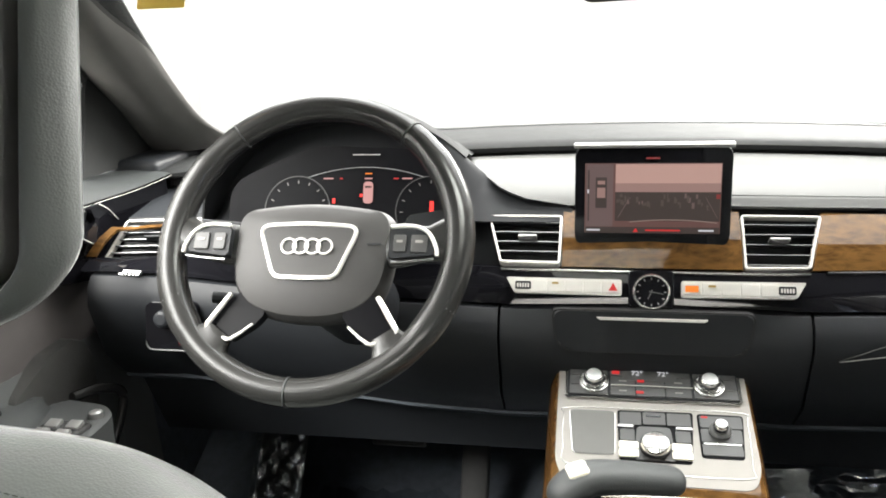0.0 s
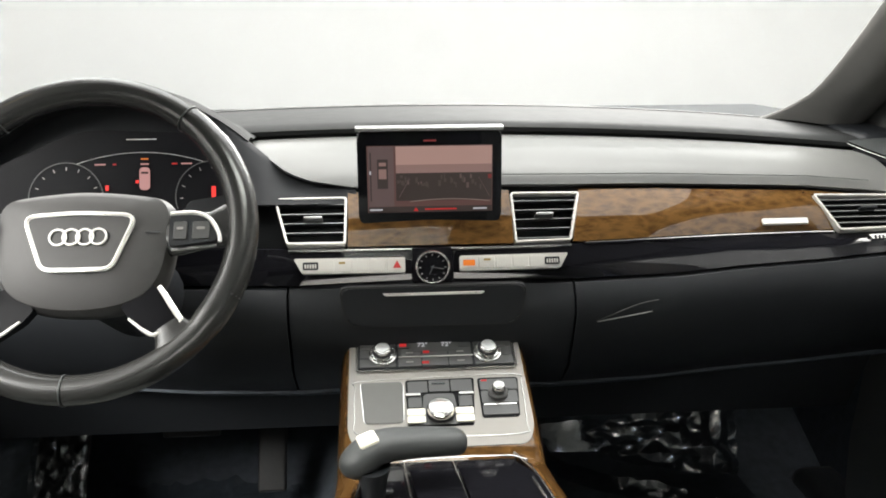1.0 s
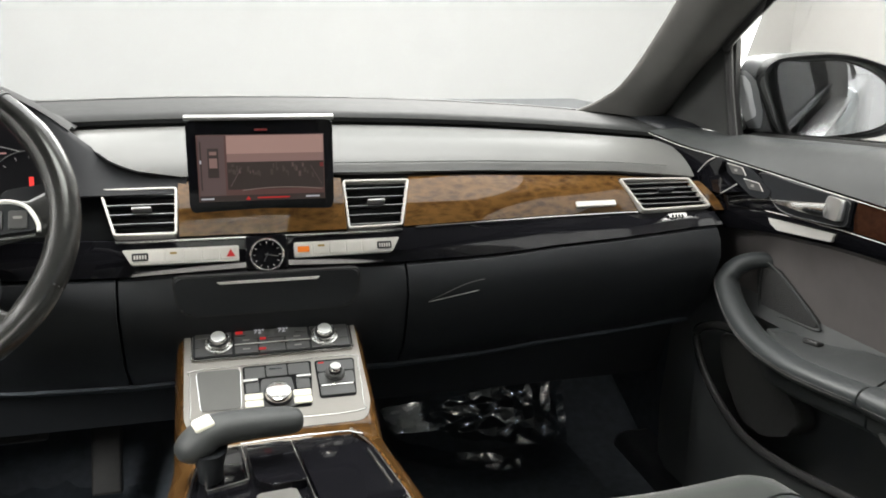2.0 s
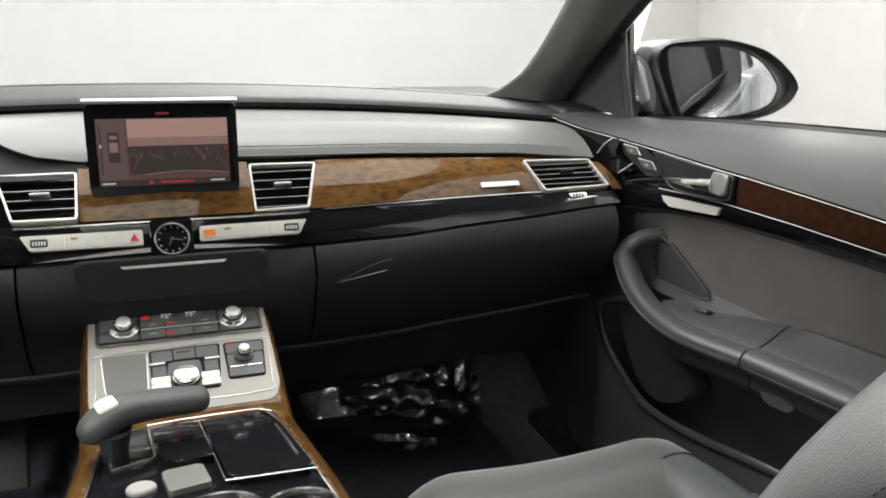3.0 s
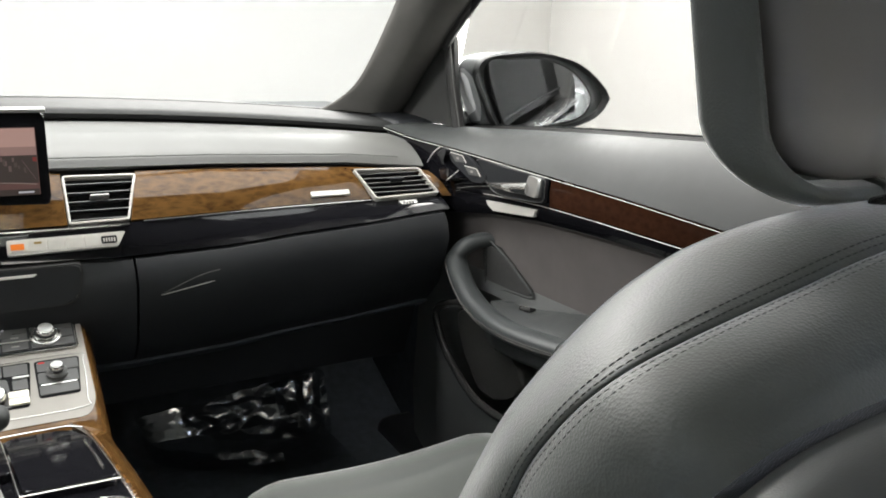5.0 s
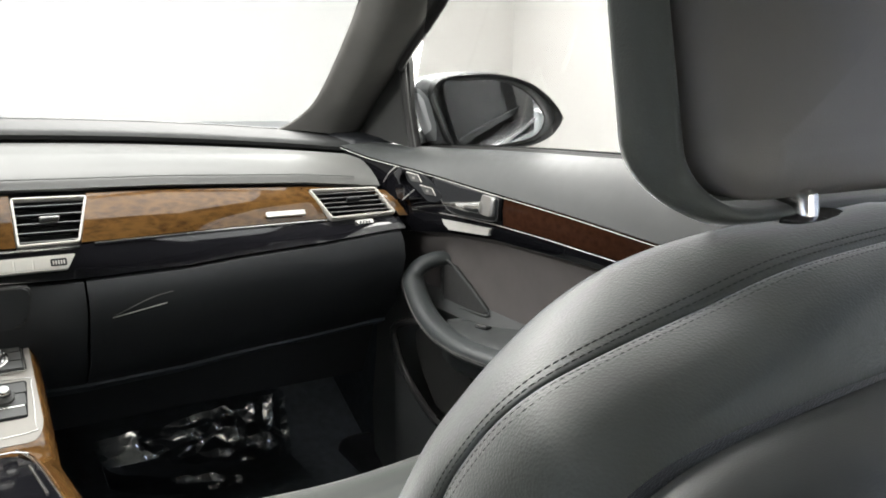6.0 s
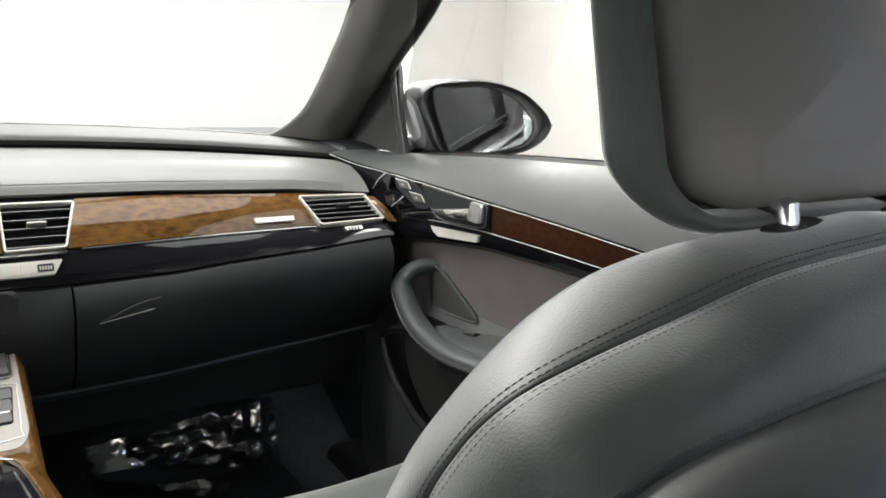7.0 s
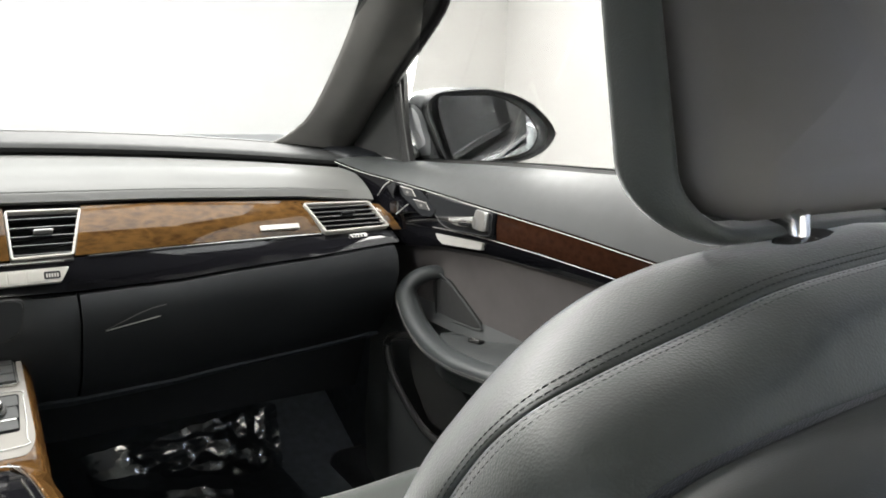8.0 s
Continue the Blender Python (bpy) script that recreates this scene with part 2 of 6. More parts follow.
def ring_plate(outline, width, thick, o, u, v, bevel=0.0):
    """A flat frame that follows an outline, width wide inwards."""
    bm = bmesh.new()
    o, u, v = Vector(o), Vector(u).normalized(), Vector(v).normalized()
    n = u.cross(v).normalized()
    k = len(outline)
    area = sum(outline[i][0] * outline[(i + 1) % k][1] - outline[(i + 1) % k][0] * outline[i][1] for i in range(k))
    s = 1 if area > 0 else -1
    inner = []
    for i in range(k):
        p, q, r = Vector(outline[i - 1]), Vector(outline[i]), Vector(outline[(i + 1) % k])
        d1, d2 = (q - p).normalized(), (r - q).normalized()
        n1, n2 = Vector((-d1.y, d1.x)) * s, Vector((-d2.y, d2.x)) * s
        b = (n1 + n2).normalized()
        inner.append(q + b * width / max(0.35, b.dot(n1)))
    at = lambda p, h: bm.verts.new(o + u * p[0] + v * p[1] + n * h)
    a, b = [at(p, 0) for p in outline], [at(p, 0) for p in inner]
    c, d = [at(p, -thick) for p in outline], [at(p, -thick) for p in inner]
    for i in range(k):
        j = (i + 1) % k
        for x, y in ((a, b), (b, d), (d, c), (c, a)):
            bm.faces.new((x[i], x[j], y[j], y[i]))
    if bevel:
        bm.edges.ensure_lookup_table()
        es = [e for e in bm.edges if len({*e.verts} & set(a)) == 2 or len({*e.verts} & set(b)) == 2]
        bmesh.ops.bevel(bm, geom=es, offset=bevel, segments=2, affect="EDGES")
    return bm


def rounded(w, h, r, n=5, x=0.0, y=0.0):
    """A rectangle's outline with round corners."""
    out = []
    for cx, cy, a in ((w / 2 - r, h / 2 - r, 0), (-w / 2 + r, h / 2 - r, 90), (-w / 2 + r, -h / 2 + r, 180), (w / 2 - r, -h / 2 + r, 270)):
        for k in range(n + 1):
            t = radians(a + 90 * k / n)
            out.append((x + cx + r * math.cos(t), y + cy + r * math.sin(t)))
    return out


def round_poly(pts, r, n=4):
    """A polygon's outline with its corners rounded."""
    out, k = [], len(pts)
    for i in range(k):
        p, q, s = Vector(pts[i - 1]), Vector(pts[i]), Vector(pts[(i + 1) % k])
        a = q + (p - q).normalized() * min(r, (p - q).length * 0.45)
        b = q + (s - q).normalized() * min(r, (s - q).length * 0.45)
        for j in range(n + 1):
            t = j / n
            w = a * (1 - t) ** 2 + q * 2 * t * (1 - t) + b * t * t
            out.append((w.x, w.y))
    return out


def knob(o, axis, profile, seg=32, bm=None):
    """A turned body: profile of (height, radius) along an axis from o."""
    bm = bm or bmesh.new()
    q = Vector(axis).to_track_quat("Z", "Y")
    rings = [[Vector(o) + q @ Vector((r * math.cos(2 * math.pi * k / seg), r * math.sin(2 * math.pi * k / seg), h)) for k in range(seg)] for h, r in profile]
    return loft(rings, True, True, bm)


def knob_ring(o, axis, profile, seg=48):
    bm = bmesh.new()
    q = Vector(axis).to_track_quat("Z", "Y")
    rings = [[Vector(o) + q @ Vector((r * math.cos(2 * math.pi * k / seg), r * math.sin(2 * math.pi * k / seg), h)) for h, r in profile] for k in range(seg)]
    rings.append(rings[0])
    bm = loft(rings, True, False, bm)
    bmesh.ops.remove_doubles(bm, verts=bm.verts, dist=1e-6)
    return bm


def lerp(x, table):
    """Linear reading of a table of (x, value)."""
    for (a, p), (b, q) in zip(table, table[1:]):
        if x <= b:
            t = max(0.0, (x - a) / (b - a))
            return p + (q - p) * t
    return table[-1][1]


def span(a, b, n):
    return [a + (b - a) * k / n for k in range(n + 1)]


# ---- the studio round the car ----
def slab(name, x0, x1, y0, y1, z0, z1, mat, label, category):
    bm = box((x1 - x0, y1 - y0, z1 - z0), 0.0, pose((x0 + x1) / 2, (y0 + y1) / 2, (z0 + z1) / 2))
    return single(name, bm, mat, label, category, "structure", smooth=False)


GROUND = -0.32
slab("floor", -3.0, 4.4, -7.2, 4.4, GROUND - 0.1, GROUND, FLOOR, "smooth grey painted studio floor under the car", "floor")
slab("ceiling", -3.0, 4.4, -7.2, 4.4, 3.0, 3.1, WALL, "plain white studio ceiling", "ceiling")
slab("wall_north", -3.0, 4.4, 4.2, 4.4, GROUND, 3.0, WALL, "plain white studio wall ahead of the car", "wall")
slab("wall_east", 4.2, 4.4, -7.0, 4.2, GROUND, 3.0, WALL, "plain white studio wall beside the car", "wall")
slab("wall_south", -3.0, 4.4, -7.2, -7.0, GROUND, 3.0, WALL, "plain white studio wall behind the car", "wall")
slab("wall_west", -3.0, -2.8, -7.0, 0.9, GROUND, 3.0, WALL, "plain white studio wall beside the car", "wall")
slab("door_1", -3.0, -2.8, 0.9, 3.3, GROUND, 3.0, DARKWALL, "dark roller door in the studio wall", "door")
slab("wall_west_2", -3.0, -2.8, 3.3, 4.2, GROUND, 3.0, WALL, "plain white studio wall beside the roller door", "wall")


def both(make):
    for s in (1, -1):
        make(s)


# ---- car shell ----
shell = thing("car_body", (0, 0, GROUND + 0.15), "dark cabin shell of a sedan with pillars and roof", "car", kind="structure")


DRIVER_SIDE = -0.08  # the cabin reaches further out beside the driver


def pillar_a(s):
    # from the foot at the dashboard to the roof: windscreen edge, cabin side, window edge, outside
    rings = [
        [(0.690, 0.43, 0.772), (0.705, 0.345, 0.776), (0.755, 0.275, 0.772), (0.812, 0.285, 0.766), (0.865, 0.34, 0.775), (0.78, 0.44, 0.775)],
        [(0.700, 0.335, 0.802), (0.712, 0.275, 0.806), (0.755, 0.225, 0.806), (0.812, 0.235, 0.806), (0.860, 0.29, 0.812), (0.78, 0.35, 0.806)],
        [(0.704, 0.235, 0.850), (0.716, 0.19, 0.853), (0.752, 0.15, 0.855), (0.808, 0.165, 0.862), (0.845, 0.21, 0.868), (0.775, 0.25, 0.858)],
        [(0.700, 0.100, 0.959), (0.708, 0.055, 0.957), (0.738, 0.025, 0.948), (0.800, 0.055, 0.929), (0.820, 0.09, 0.945), (0.765, 0.12, 0.965)],
        [(0.688, 0.000, 1.043), (0.692, -0.045, 1.040), (0.715, -0.085, 1.030), (0.782, -0.115, 1.036), (0.792, -0.07, 1.05), (0.745, 0.00, 1.058)],
        [(0.655, -0.10, 1.110), (0.658, -0.145, 1.105), (0.680, -0.185, 1.095), (0.742, -0.215, 1.098), (0.752, -0.17, 1.115), (0.71, -0.09, 1.125)],
        [(0.590, -0.215, 1.170), (0.595, -0.26, 1.160), (0.625, -0.30, 1.150), (0.690, -0.33, 1.150), (0.700, -0.28, 1.170), (0.65, -0.20, 1.185)],
    ]
    out = 0.0 if s > 0 else DRIVER_SIDE
    rings = [[Vector((s * p.x + out, p.y, p.z)) for p in smooth_path(r, 30, True)] for r in rings]
    dense = []
    for k in range(len(rings[0])):
        dense.append(smooth_path([r[k] for r in rings], 30))
    part("pillar", loft([[c[i] for c in dense] for i in range(31)]), PILLAR, shell, "dark cloth-covered windscreen pillar")
    # bright-edged rubber seal along the window side of the pillar
    edge = smooth_path([(s * 0.815 + out, 0.080, 0.912), (s * 0.803 + out, 0.045, 0.931), (s * 0.787 + out, -0.120, 1.034), (s * 0.745 + out, -0.222, 1.096), (s * 0.69 + out, -0.34, 1.148)], 24)
    part("window_seal", tube(edge, 0.009, 8), RUBBER, shell)
    part("seal_lip", tube([p + Vector((-s * 0.010, -0.002, 0.004)) for p in edge], 0.0014, 6), KEYGREY, shell, "thin lip of the door seal")


both(pillar_a)


def roof():
    """The headliner with the opening of the sunroof."""
    bm = bmesh.new()
    table = ((-0.185, 0.60, 1.172), (-0.215, 0.63, 1.165), (-0.30, 0.635, 1.177), (-0.36, 0.64, 1.184), (-0.66, 0.63, 1.205), (-1.05, 0.62, 1.225), (-1.6, 0.60, 1.20), (-2.05, 0.58, 1.12))
    rows = []
    for y, half, z in table:
        rows.append([bm.verts.new((half * k / 12 - (0.08 * k / -12 if k < 0 else 0), y - 0.05 * abs(k / 12) ** 3, z - 0.03 * (k / 12) ** 4)) for k in range(-12, 13)])
    for j in range(len(rows) - 1):
        for i in range(24):
            if j == 3 and 9 <= i <= 13:
                continue
            bm.faces.new((rows[j][i], rows[j][i + 1], rows[j + 1][i + 1], rows[j + 1][i]))
    bmesh.ops.recalc_face_normals(bm, faces=bm.faces)
    bmesh.ops.solidify(bm, geom=bm.faces[:], thickness=0.03)
    part("headliner", bm, CLOTH, shell, "grey cloth headliner")
    pane = part("sunroof_pane", box((0.84, 0.44, 0.005), 0.001, pose(-0.02, -0.55, 1.238, -4.0, 0, 0)), SUNROOF, shell, "tinted glass sunroof")
    pane.visible_shadow = False


roof()


def side_shell(s):
    out = 0.0 if s > 0 else DRIVER_SIDE
    rail = smooth_path([(0.69, -0.26, 1.15), (0.68, -0.6, 1.185), (0.67, -1.1, 1.20), (0.655, -1.6, 1.175), (0.62, -2.1, 1.09)], 30)
    part("roof_rail", tube([(s * p.x + out, p.y, p.z) for p in rail], 0.05, 12), PILLAR, shell)
    part("centre_pillar", tube([(s * p.x + out, p.y, p.z) for p in smooth_path([(0.86, -1.08, 0.2), (0.865, -1.08, 0.78), (0.79, -1.11, 0.98), (0.68, -1.14, 1.19)], 20)], 0.055, 12), PILLAR, shell)
    part("rear_pillar", tube([(s * p.x + out, p.y, p.z) for p in smooth_path([(0.80, -2.45, 0.75), (0.72, -2.25, 0.95), (0.63, -2.0, 1.12)], 14)], 0.09, 12), PILLAR, shell)
    part("rear_flank", box((0.10, 1.40, 0.98), 0.03, pose(s * 0.90 + out, -1.80, 0.31)), PAINT, shell)


both(side_shell)
REAR_TINT = clear("rear_window_glass", (0.42, 0.46, 0.54), 0.95)


def side_outside(s):
    """Rear window, gloss black pillar cover and the bright strip over the side windows."""
    out = 0.0 if s > 0 else DRIVER_SIDE
    at = lambda x, y, z: Vector((s * x + out, y, z))
    rows = [[at(0.884 - 0.195 * t ** 1.4, y - 0.10 * t * (y < -1.5), 0.795 + z * t) for y, z in ((-1.13, 0.39), (-1.5, 0.37), (-1.98, 0.28))] for t in span(0, 1, 8)]
    bm = loft(rows, False, False)
    bmesh.ops.recalc_face_normals(bm, faces=bm.faces)
    bmesh.ops.solidify(bm, geom=bm.faces[:], thickness=0.004)
    pane = part("rear_window_pane", bm, REAR_TINT, shell, "dark tinted rear side window")
    pane.visible_shadow = False
    part("pillar_cover", loft([[at(0.893 - 0.195 * t ** 1.4 + d, y, 0.79 + 0.40 * t) for d, y in ((0, -1.055), (0, -1.125), (-0.012, -1.125), (-0.012, -1.055))] for t in span(0, 1, 8)]), GLOSS, shell, "gloss black cover of the centre pillar")
    part("window_trim", tube(smooth_path([at(0.765, -0.30, 1.165), at(0.735, -0.6, 1.20), at(0.715, -1.1, 1.205), at(0.72, -1.6, 1.17), at(0.78, -2.05, 1.03)], 40), 0.008, 8), CHROME, shell, "bright strip over the side windows")


part("rear_bulkhead", box((1.7, 0.10, 0.95), 0.02, pose(0, -2.50, 0.30)), CARPET, shell)
part("rear_bench", box((1.5, 0.5, 0.42), 0.08, pose(0, -2.0, 0.20), 4), SEAT_LEATHER, shell)
part("rear_bench_back", box((1.5, 0.16, 0.62), 0.06, pose(0, -2.32, 0.62, -18, 0, 0), 4), SEAT_LEATHER, shell)
part("firewall", box((1.86, 0.06, 0.98), 0.01, pose(-0.04, 0.83, 0.24)), CARPET, shell)
part("cowl", box((1.86, 0.42, 0.04), 0.01, pose(-0.04, 0.66, 0.745)), PLASTIC, shell)
both(lambda s: part("front_flank", box((0.06, 0.80, 1.02), 0.02, pose(s * 0.905 + (DRIVER_SIDE if s < 0 else 0), 0.48, 0.245)), CARPET, shell))
both(lambda s: part("sill", box((0.14, 1.6, 0.10), 0.03, pose(s * 0.86 + (DRIVER_SIDE if s < 0 else 0), -0.45, -0.01), 3), PLASTIC, shell))


both(lambda s: part("corner_block", box((0.13, 0.20, 0.06), 0.012, pose(s * 0.815 + (DRIVER_SIDE if s < 0 else 0), 0.262, 0.745, 4, 0, 0), 3), PLASTIC, shell))


def carpet():
    bm = bmesh.new()
    rows = []
    for y, lift in ((-2.5, 0.02), (-1.2, 0.02), (-0.5, 0.0), (0.1, 0.0), (0.35, 0.01), (0.60, 0.14), (0.80, 0.34)):
        row = []
        for k in range(-20, 21):
            x = (0.88 if k > 0 else 0.96) * k / 20
            tunnel = 0.16 * math.exp(-((x / 0.16) ** 4))
            row.append(Vector((x, y, lift + tunnel + 0.002 * noise.noise(Vector((x * 9, y * 9, 0))))))
        rows.append(row)
    loft(rows, False, False, bm)
    bmesh.ops.recalc_face_normals(bm, faces=bm.faces)
    bmesh.ops.solidify(bm, geom=bm.faces[:], thickness=0.03)
    return single("carpet", bm, CARPET, "black pile carpet in both footwells", "carpet", "structure")


carpet()

both(side_outside)

# ---- dashboard ----
Y4 = [(0, 0.030), (0.2, 0.036), (0.6, 0.055), (0.70, 0.050), (0.80, 0.02)]
Z4 = [(0, 0.710), (0.35, 0.704), (0.6, 0.694), (0.70, 0.686), (0.80, 0.68)]
Y5 = [(0, -0.028), (0.2, -0.025), (0.45, 0.000), (0.60, 0.012), (0.70, 0.006), (0.80, -0.02)]
Z5 = [(0, 0.640), (0.2, 0.640), (0.45, 0.641), (0.60, 0.640), (0.70, 0.640), (0.80, 0.64)]
Y6 = [(0, -0.047), (0.2, -0.047), (0.36, -0.038), (0.46, -0.032), (0.60, -0.028), (0.73, -0.03), (0.80, -0.05)]
Z6 = [(0, 0.596), (0.2, 0.590), (0.36, 0.592), (0.46, 0.599), (0.60, 0.606), (0.73, 0.618), (0.80, 0.625)]
YG = [(0, 0.150), (0.4, 0.155), (0.6, 0.162), (0.72, 0.170), (0.80, 0.17)]


def zg(x):
    return 0.794 - 0.036 * (abs(x) / 0.715) ** 2


def row_at(x, profile):
    return [Vector((x, y, z)) for y, z in profile]


def skin(xs, profile, thick=0.004):
    """A sheet across the dashboard: profile(x) gives its line of (y, z) at each x."""
    bm = bmesh.new()
    loft([row_at(x, profile(x)) for x in xs], False, False, bm)
    bmesh.ops.recalc_face_normals(bm, faces=bm.faces)
    bmesh.ops.solidify(bm, geom=bm.faces[:], thickness=thick)
    return bm


dash = thing("dashboard", (0, 0.2, 0.3), "black leather dashboard with burl wood and gloss black trim", "dashboard")


def top_profile(x):
    a = abs(x)
    yb = 0.50 - 0.10 * (a / 0.75) ** 3
    y, z = lerp(a, YG), zg(x)
    out = [(y + 0.010, z - 0.014), (y - 0.004, z - 0.010), (y - 0.007, z - 0.003), (y - 0.002, z + 0.002), (y + 0.02, z + 0.006)]
    for t in (0.25, 0.5, 0.75, 1.0):
        out.append((y + 0.02 + (yb - y - 0.02) * t, z + 0.006 + 0.004 * math.sin(t * math.pi) + (0.797 - 0.022 * (a / 0.66) ** 2 - z - 0.006) * t))
    return out


part("top_pad", skin(span(-0.84, 0.76, 64), top_profile, 0.006), PAD, dash, "matt black grained upper pad")


def edge_profile(x):
    y, z = top_profile(x)[-1]
    return [(y - 0.004, z - 0.004), (y - 0.004, z + 0.002), (y + 0.001, z + 0.003), (y + 0.008, z - 0.004)]


part("windscreen_strip", skin(span(-0.83, 0.75, 64), edge_profile, 0.002), RUBBER, dash, "thin black strip along the windscreen")


def pad_profile(x):
    a = abs(x)
    y0, z0, y1, z1 = lerp(a, YG), zg(x) - 0.016, lerp(a, Y4), lerp(a, Z4) + 0.008
    out = [(y0 + 0.016, z0 - 0.004)]
    for k in range(13):
        t = k / 12
        b = 0.012 * math.sin(math.pi * t) ** 0.7
        out.append((y0 + (y1 - y0) * t - b * 0.6, z0 + (z1 - z0) * t + b))
    out.append((y1 + 0.012, z1 - 0.006))
    return out


PAD_END = [(0.0, -0.290), (0.25, -0.269), (0.5, -0.246), (0.75, -0.216), (0.88, -0.190), (0.95, -0.163), (1.0, -0.115)]


def leather_pad():
    """The middle pad, whose end sweeps round the instrument hood."""
    rows = []
    for i in range(61):
        row = []
        for k in range(15):
            x0 = lerp(max(0.0, min(1.0, (k - 1) / 12)), PAD_END)
            x = x0 + (0.745 - x0) * i / 60
            row.append(Vector((x, *pad_profile(x)[k])))
        rows.append(row)
    bm = loft(rows, False, False)
    bmesh.ops.recalc_face_normals(bm, faces=bm.faces)
    bmesh.ops.solidify(bm, geom=bm.faces[:], thickness=0.005)
    return bm


part("leather_pad", leather_pad(), PAD_LEATHER, dash, "stitched black leather middle pad")
# dark slot between the pads and behind the trim
part("inner_body", skin(span(-0.82, 0.74, 44), lambda x: [(lerp(abs(x), YG) + 0.022, zg(x) - 0.002), (lerp(abs(x), YG) + 0.022, zg(x) - 0.03), (lerp(abs(x), Y4) + 0.03, lerp(abs(x), Z4) + 0.005), (lerp(abs(x), Y5) + 0.03, 0.62), (lerp(abs(x), Y6) + 0.05, 0.50), (0.10, 0.30)], 0.004), PLASTIC, dash)


def wood_profile(x):
    a = abs(x)
    y0, z0, y1, z1 = lerp(a, Y4), lerp(a, Z4), lerp(a, Y5), lerp(a, Z5)
    out = [(y0 + 0.01, z0 + 0.002)]
    for k in range(9):
        t = k / 8
        b = 0.005 * math.sin(math.pi * t)
        out.append((y0 + (y1 - y0) * t - b, z0 + (z1 - z0) * t + b * 0.6))
    out.append((y1 + 0.01, z1 - 0.003))
    return out




def wood_sheet(x0, x1, t0=0.0, t1=1.0, slant0=0.0, slant1=0.0, n=40):
    """Wood between two x, from t0 at the top to t1 at the foot of the band, with slanted ends."""
    rows = []
    for k in range(n + 1):
        row = []
        for j in range(11):
            t = t0 + (t1 - t0) * j / 10
            x = (x0 + slant0 * t) + (x1 + slant1 * t - x0 - slant0 * t) * k / n
            p = wood_profile(x)
            q = t * 8 + 1
            i = min(int(q), len(p) - 2)
            f = q - i
            row.append(Vector((x, p[i][0] + (p[i + 1][0] - p[i][0]) * f, p[i][1] + (p[i + 1][1] - p[i][1]) * f)))
        rows.append(row)
    bm = loft(rows, False, False)
    bmesh.ops.recalc_face_normals(bm, faces=bm.faces)
    bmesh.ops.solidify(bm, geom=bm.faces[:], thickness=0.004)
    return bm


part("wood_panel", wood_sheet(0.228, 0.598, slant0=-0.020, slant1=0.027), WOOD, dash, "glossy brown burl wood panel")
part("wood_panel", wood_sheet(-0.120, 0.120, n=16), WOOD, dash, "glossy brown burl wood panel below the screen")
for s in (1, -1):
    o = 0.0 if s > 0 else DRIVER_SIDE
    part("wood_edge", wood_sheet(s * 0.596 + o, s * 0.742 + o, 0.0, 0.10, n=12), WOOD, dash, "narrow wood edge above the vent")
    part("wood_edge", wood_sheet(s * 0.738 + o, s * 0.754 + o, 0.0, 1.0, slant0=s * 0.024, slant1=s * 0.024, n=4), WOOD, dash, "narrow wood edge beside the vent")
for a, b in ((0.226, 0.625),):
    part("chrome_strip", tube([(x, lerp(x, Y5) - 0.003, lerp(x, Z5) - 0.002) for x in span(a, b, 30)], 0.0013, 6), CHROME, dash, "thin bright strip under the wood")
part("chrome_strip", tube([(x, lerp(abs(x), Y5) - 0.004, lerp(abs(x), Z5) - 0.004) for x in span(-0.205, 0.205, 20)], 0.0016, 6), CHROME, dash)


def black_profile(x):
    a = abs(x)
    y0, z0, y1, z1 = lerp(a, Y5), lerp(a, Z5) - 0.003, lerp(a, Y6), lerp(a, Z6)
    out = [(y0 + 0.01, z0)]
    for k in range(9):
        t = k / 8
        b = 0.003 * math.sin(math.pi * t)
        out.append((y0 + (y1 - y0) * t - b, z0 + (z1 - z0) * t + b * 0.3))
    out.append((y1 + 0.012, z1 - 0.006))
    return out


part("gloss_panel", skin(span(-0.85, 0.76, 64), black_profile), GLOSS, dash, "gloss black lower trim")


def lower_profile(x):
    a = abs(x)
    y0, z0 = lerp(a, Y6), lerp(a, Z6)
    back = 0.0 if a < 0.2 else 0.01
    return [(y0 + 0.012, z0 - 0.002), (y0 - 0.004, z0 - 0.006), (y0 - 0.016, z0 - 0.022), (y0 - 0.022, z0 - 0.05), (y0 - 0.018 + back, z0 - 0.09), (y0 + 0.01, z0 - 0.14), (y0 + 0.06, z0 - 0.19)]


part("glovebox_lid", skin(span(0.207, 0.75, 30), lower_profile, 0.006), PLASTIC, dash, "matt black glovebox lid")
part("centre_lower_panel", skin(span(-0.203, 0.203, 20), lower_profile, 0.006), PLASTIC, dash)
part("knee_panel", skin(span(-0.83, -0.207, 32), lower_profile, 0.006), PLASTIC, dash)

part("underside", skin(span(-0.83, 0.75, 40), lambda x: [(lerp(abs(x), Y6) + 0.058, lerp(abs(x), Z6) - 0.186), (lerp(abs(x), Y6) + 0.16, lerp(abs(x), Z6) - 0.24), (0.40, 0.32), (0.80, 0.34)], 0.006), CARPET, dash, "black fibre underside")

# ---- screen ----
screen = thing("infotainment_screen", (0, 0.005, 0.66), "black fold-out screen with silver top edge showing a reversing picture", "screen")
SU, SV = Vector((1, 0, 0)), Vector((0, 0.0035, 0.133)).normalized()
SO = Vector((0, -0.006, 0.737))
part("housing", plate(round_poly([(-0.1035, 0.066), (-0.1035, -0.066), (-0.088, -0.072), (0.088, -0.072), (0.1035, -0.066), (0.1035, 0.066)], 0.012), 0.022, SO, SU, SV, 0.002), GLOSS, screen)
part("top_edge", box((0.211, 0.011, 0.0058), 0.0018, pose(0, -0.002, 0.8052, 14, 0, 0), 3), KEYSILVER, screen, "silver top edge")
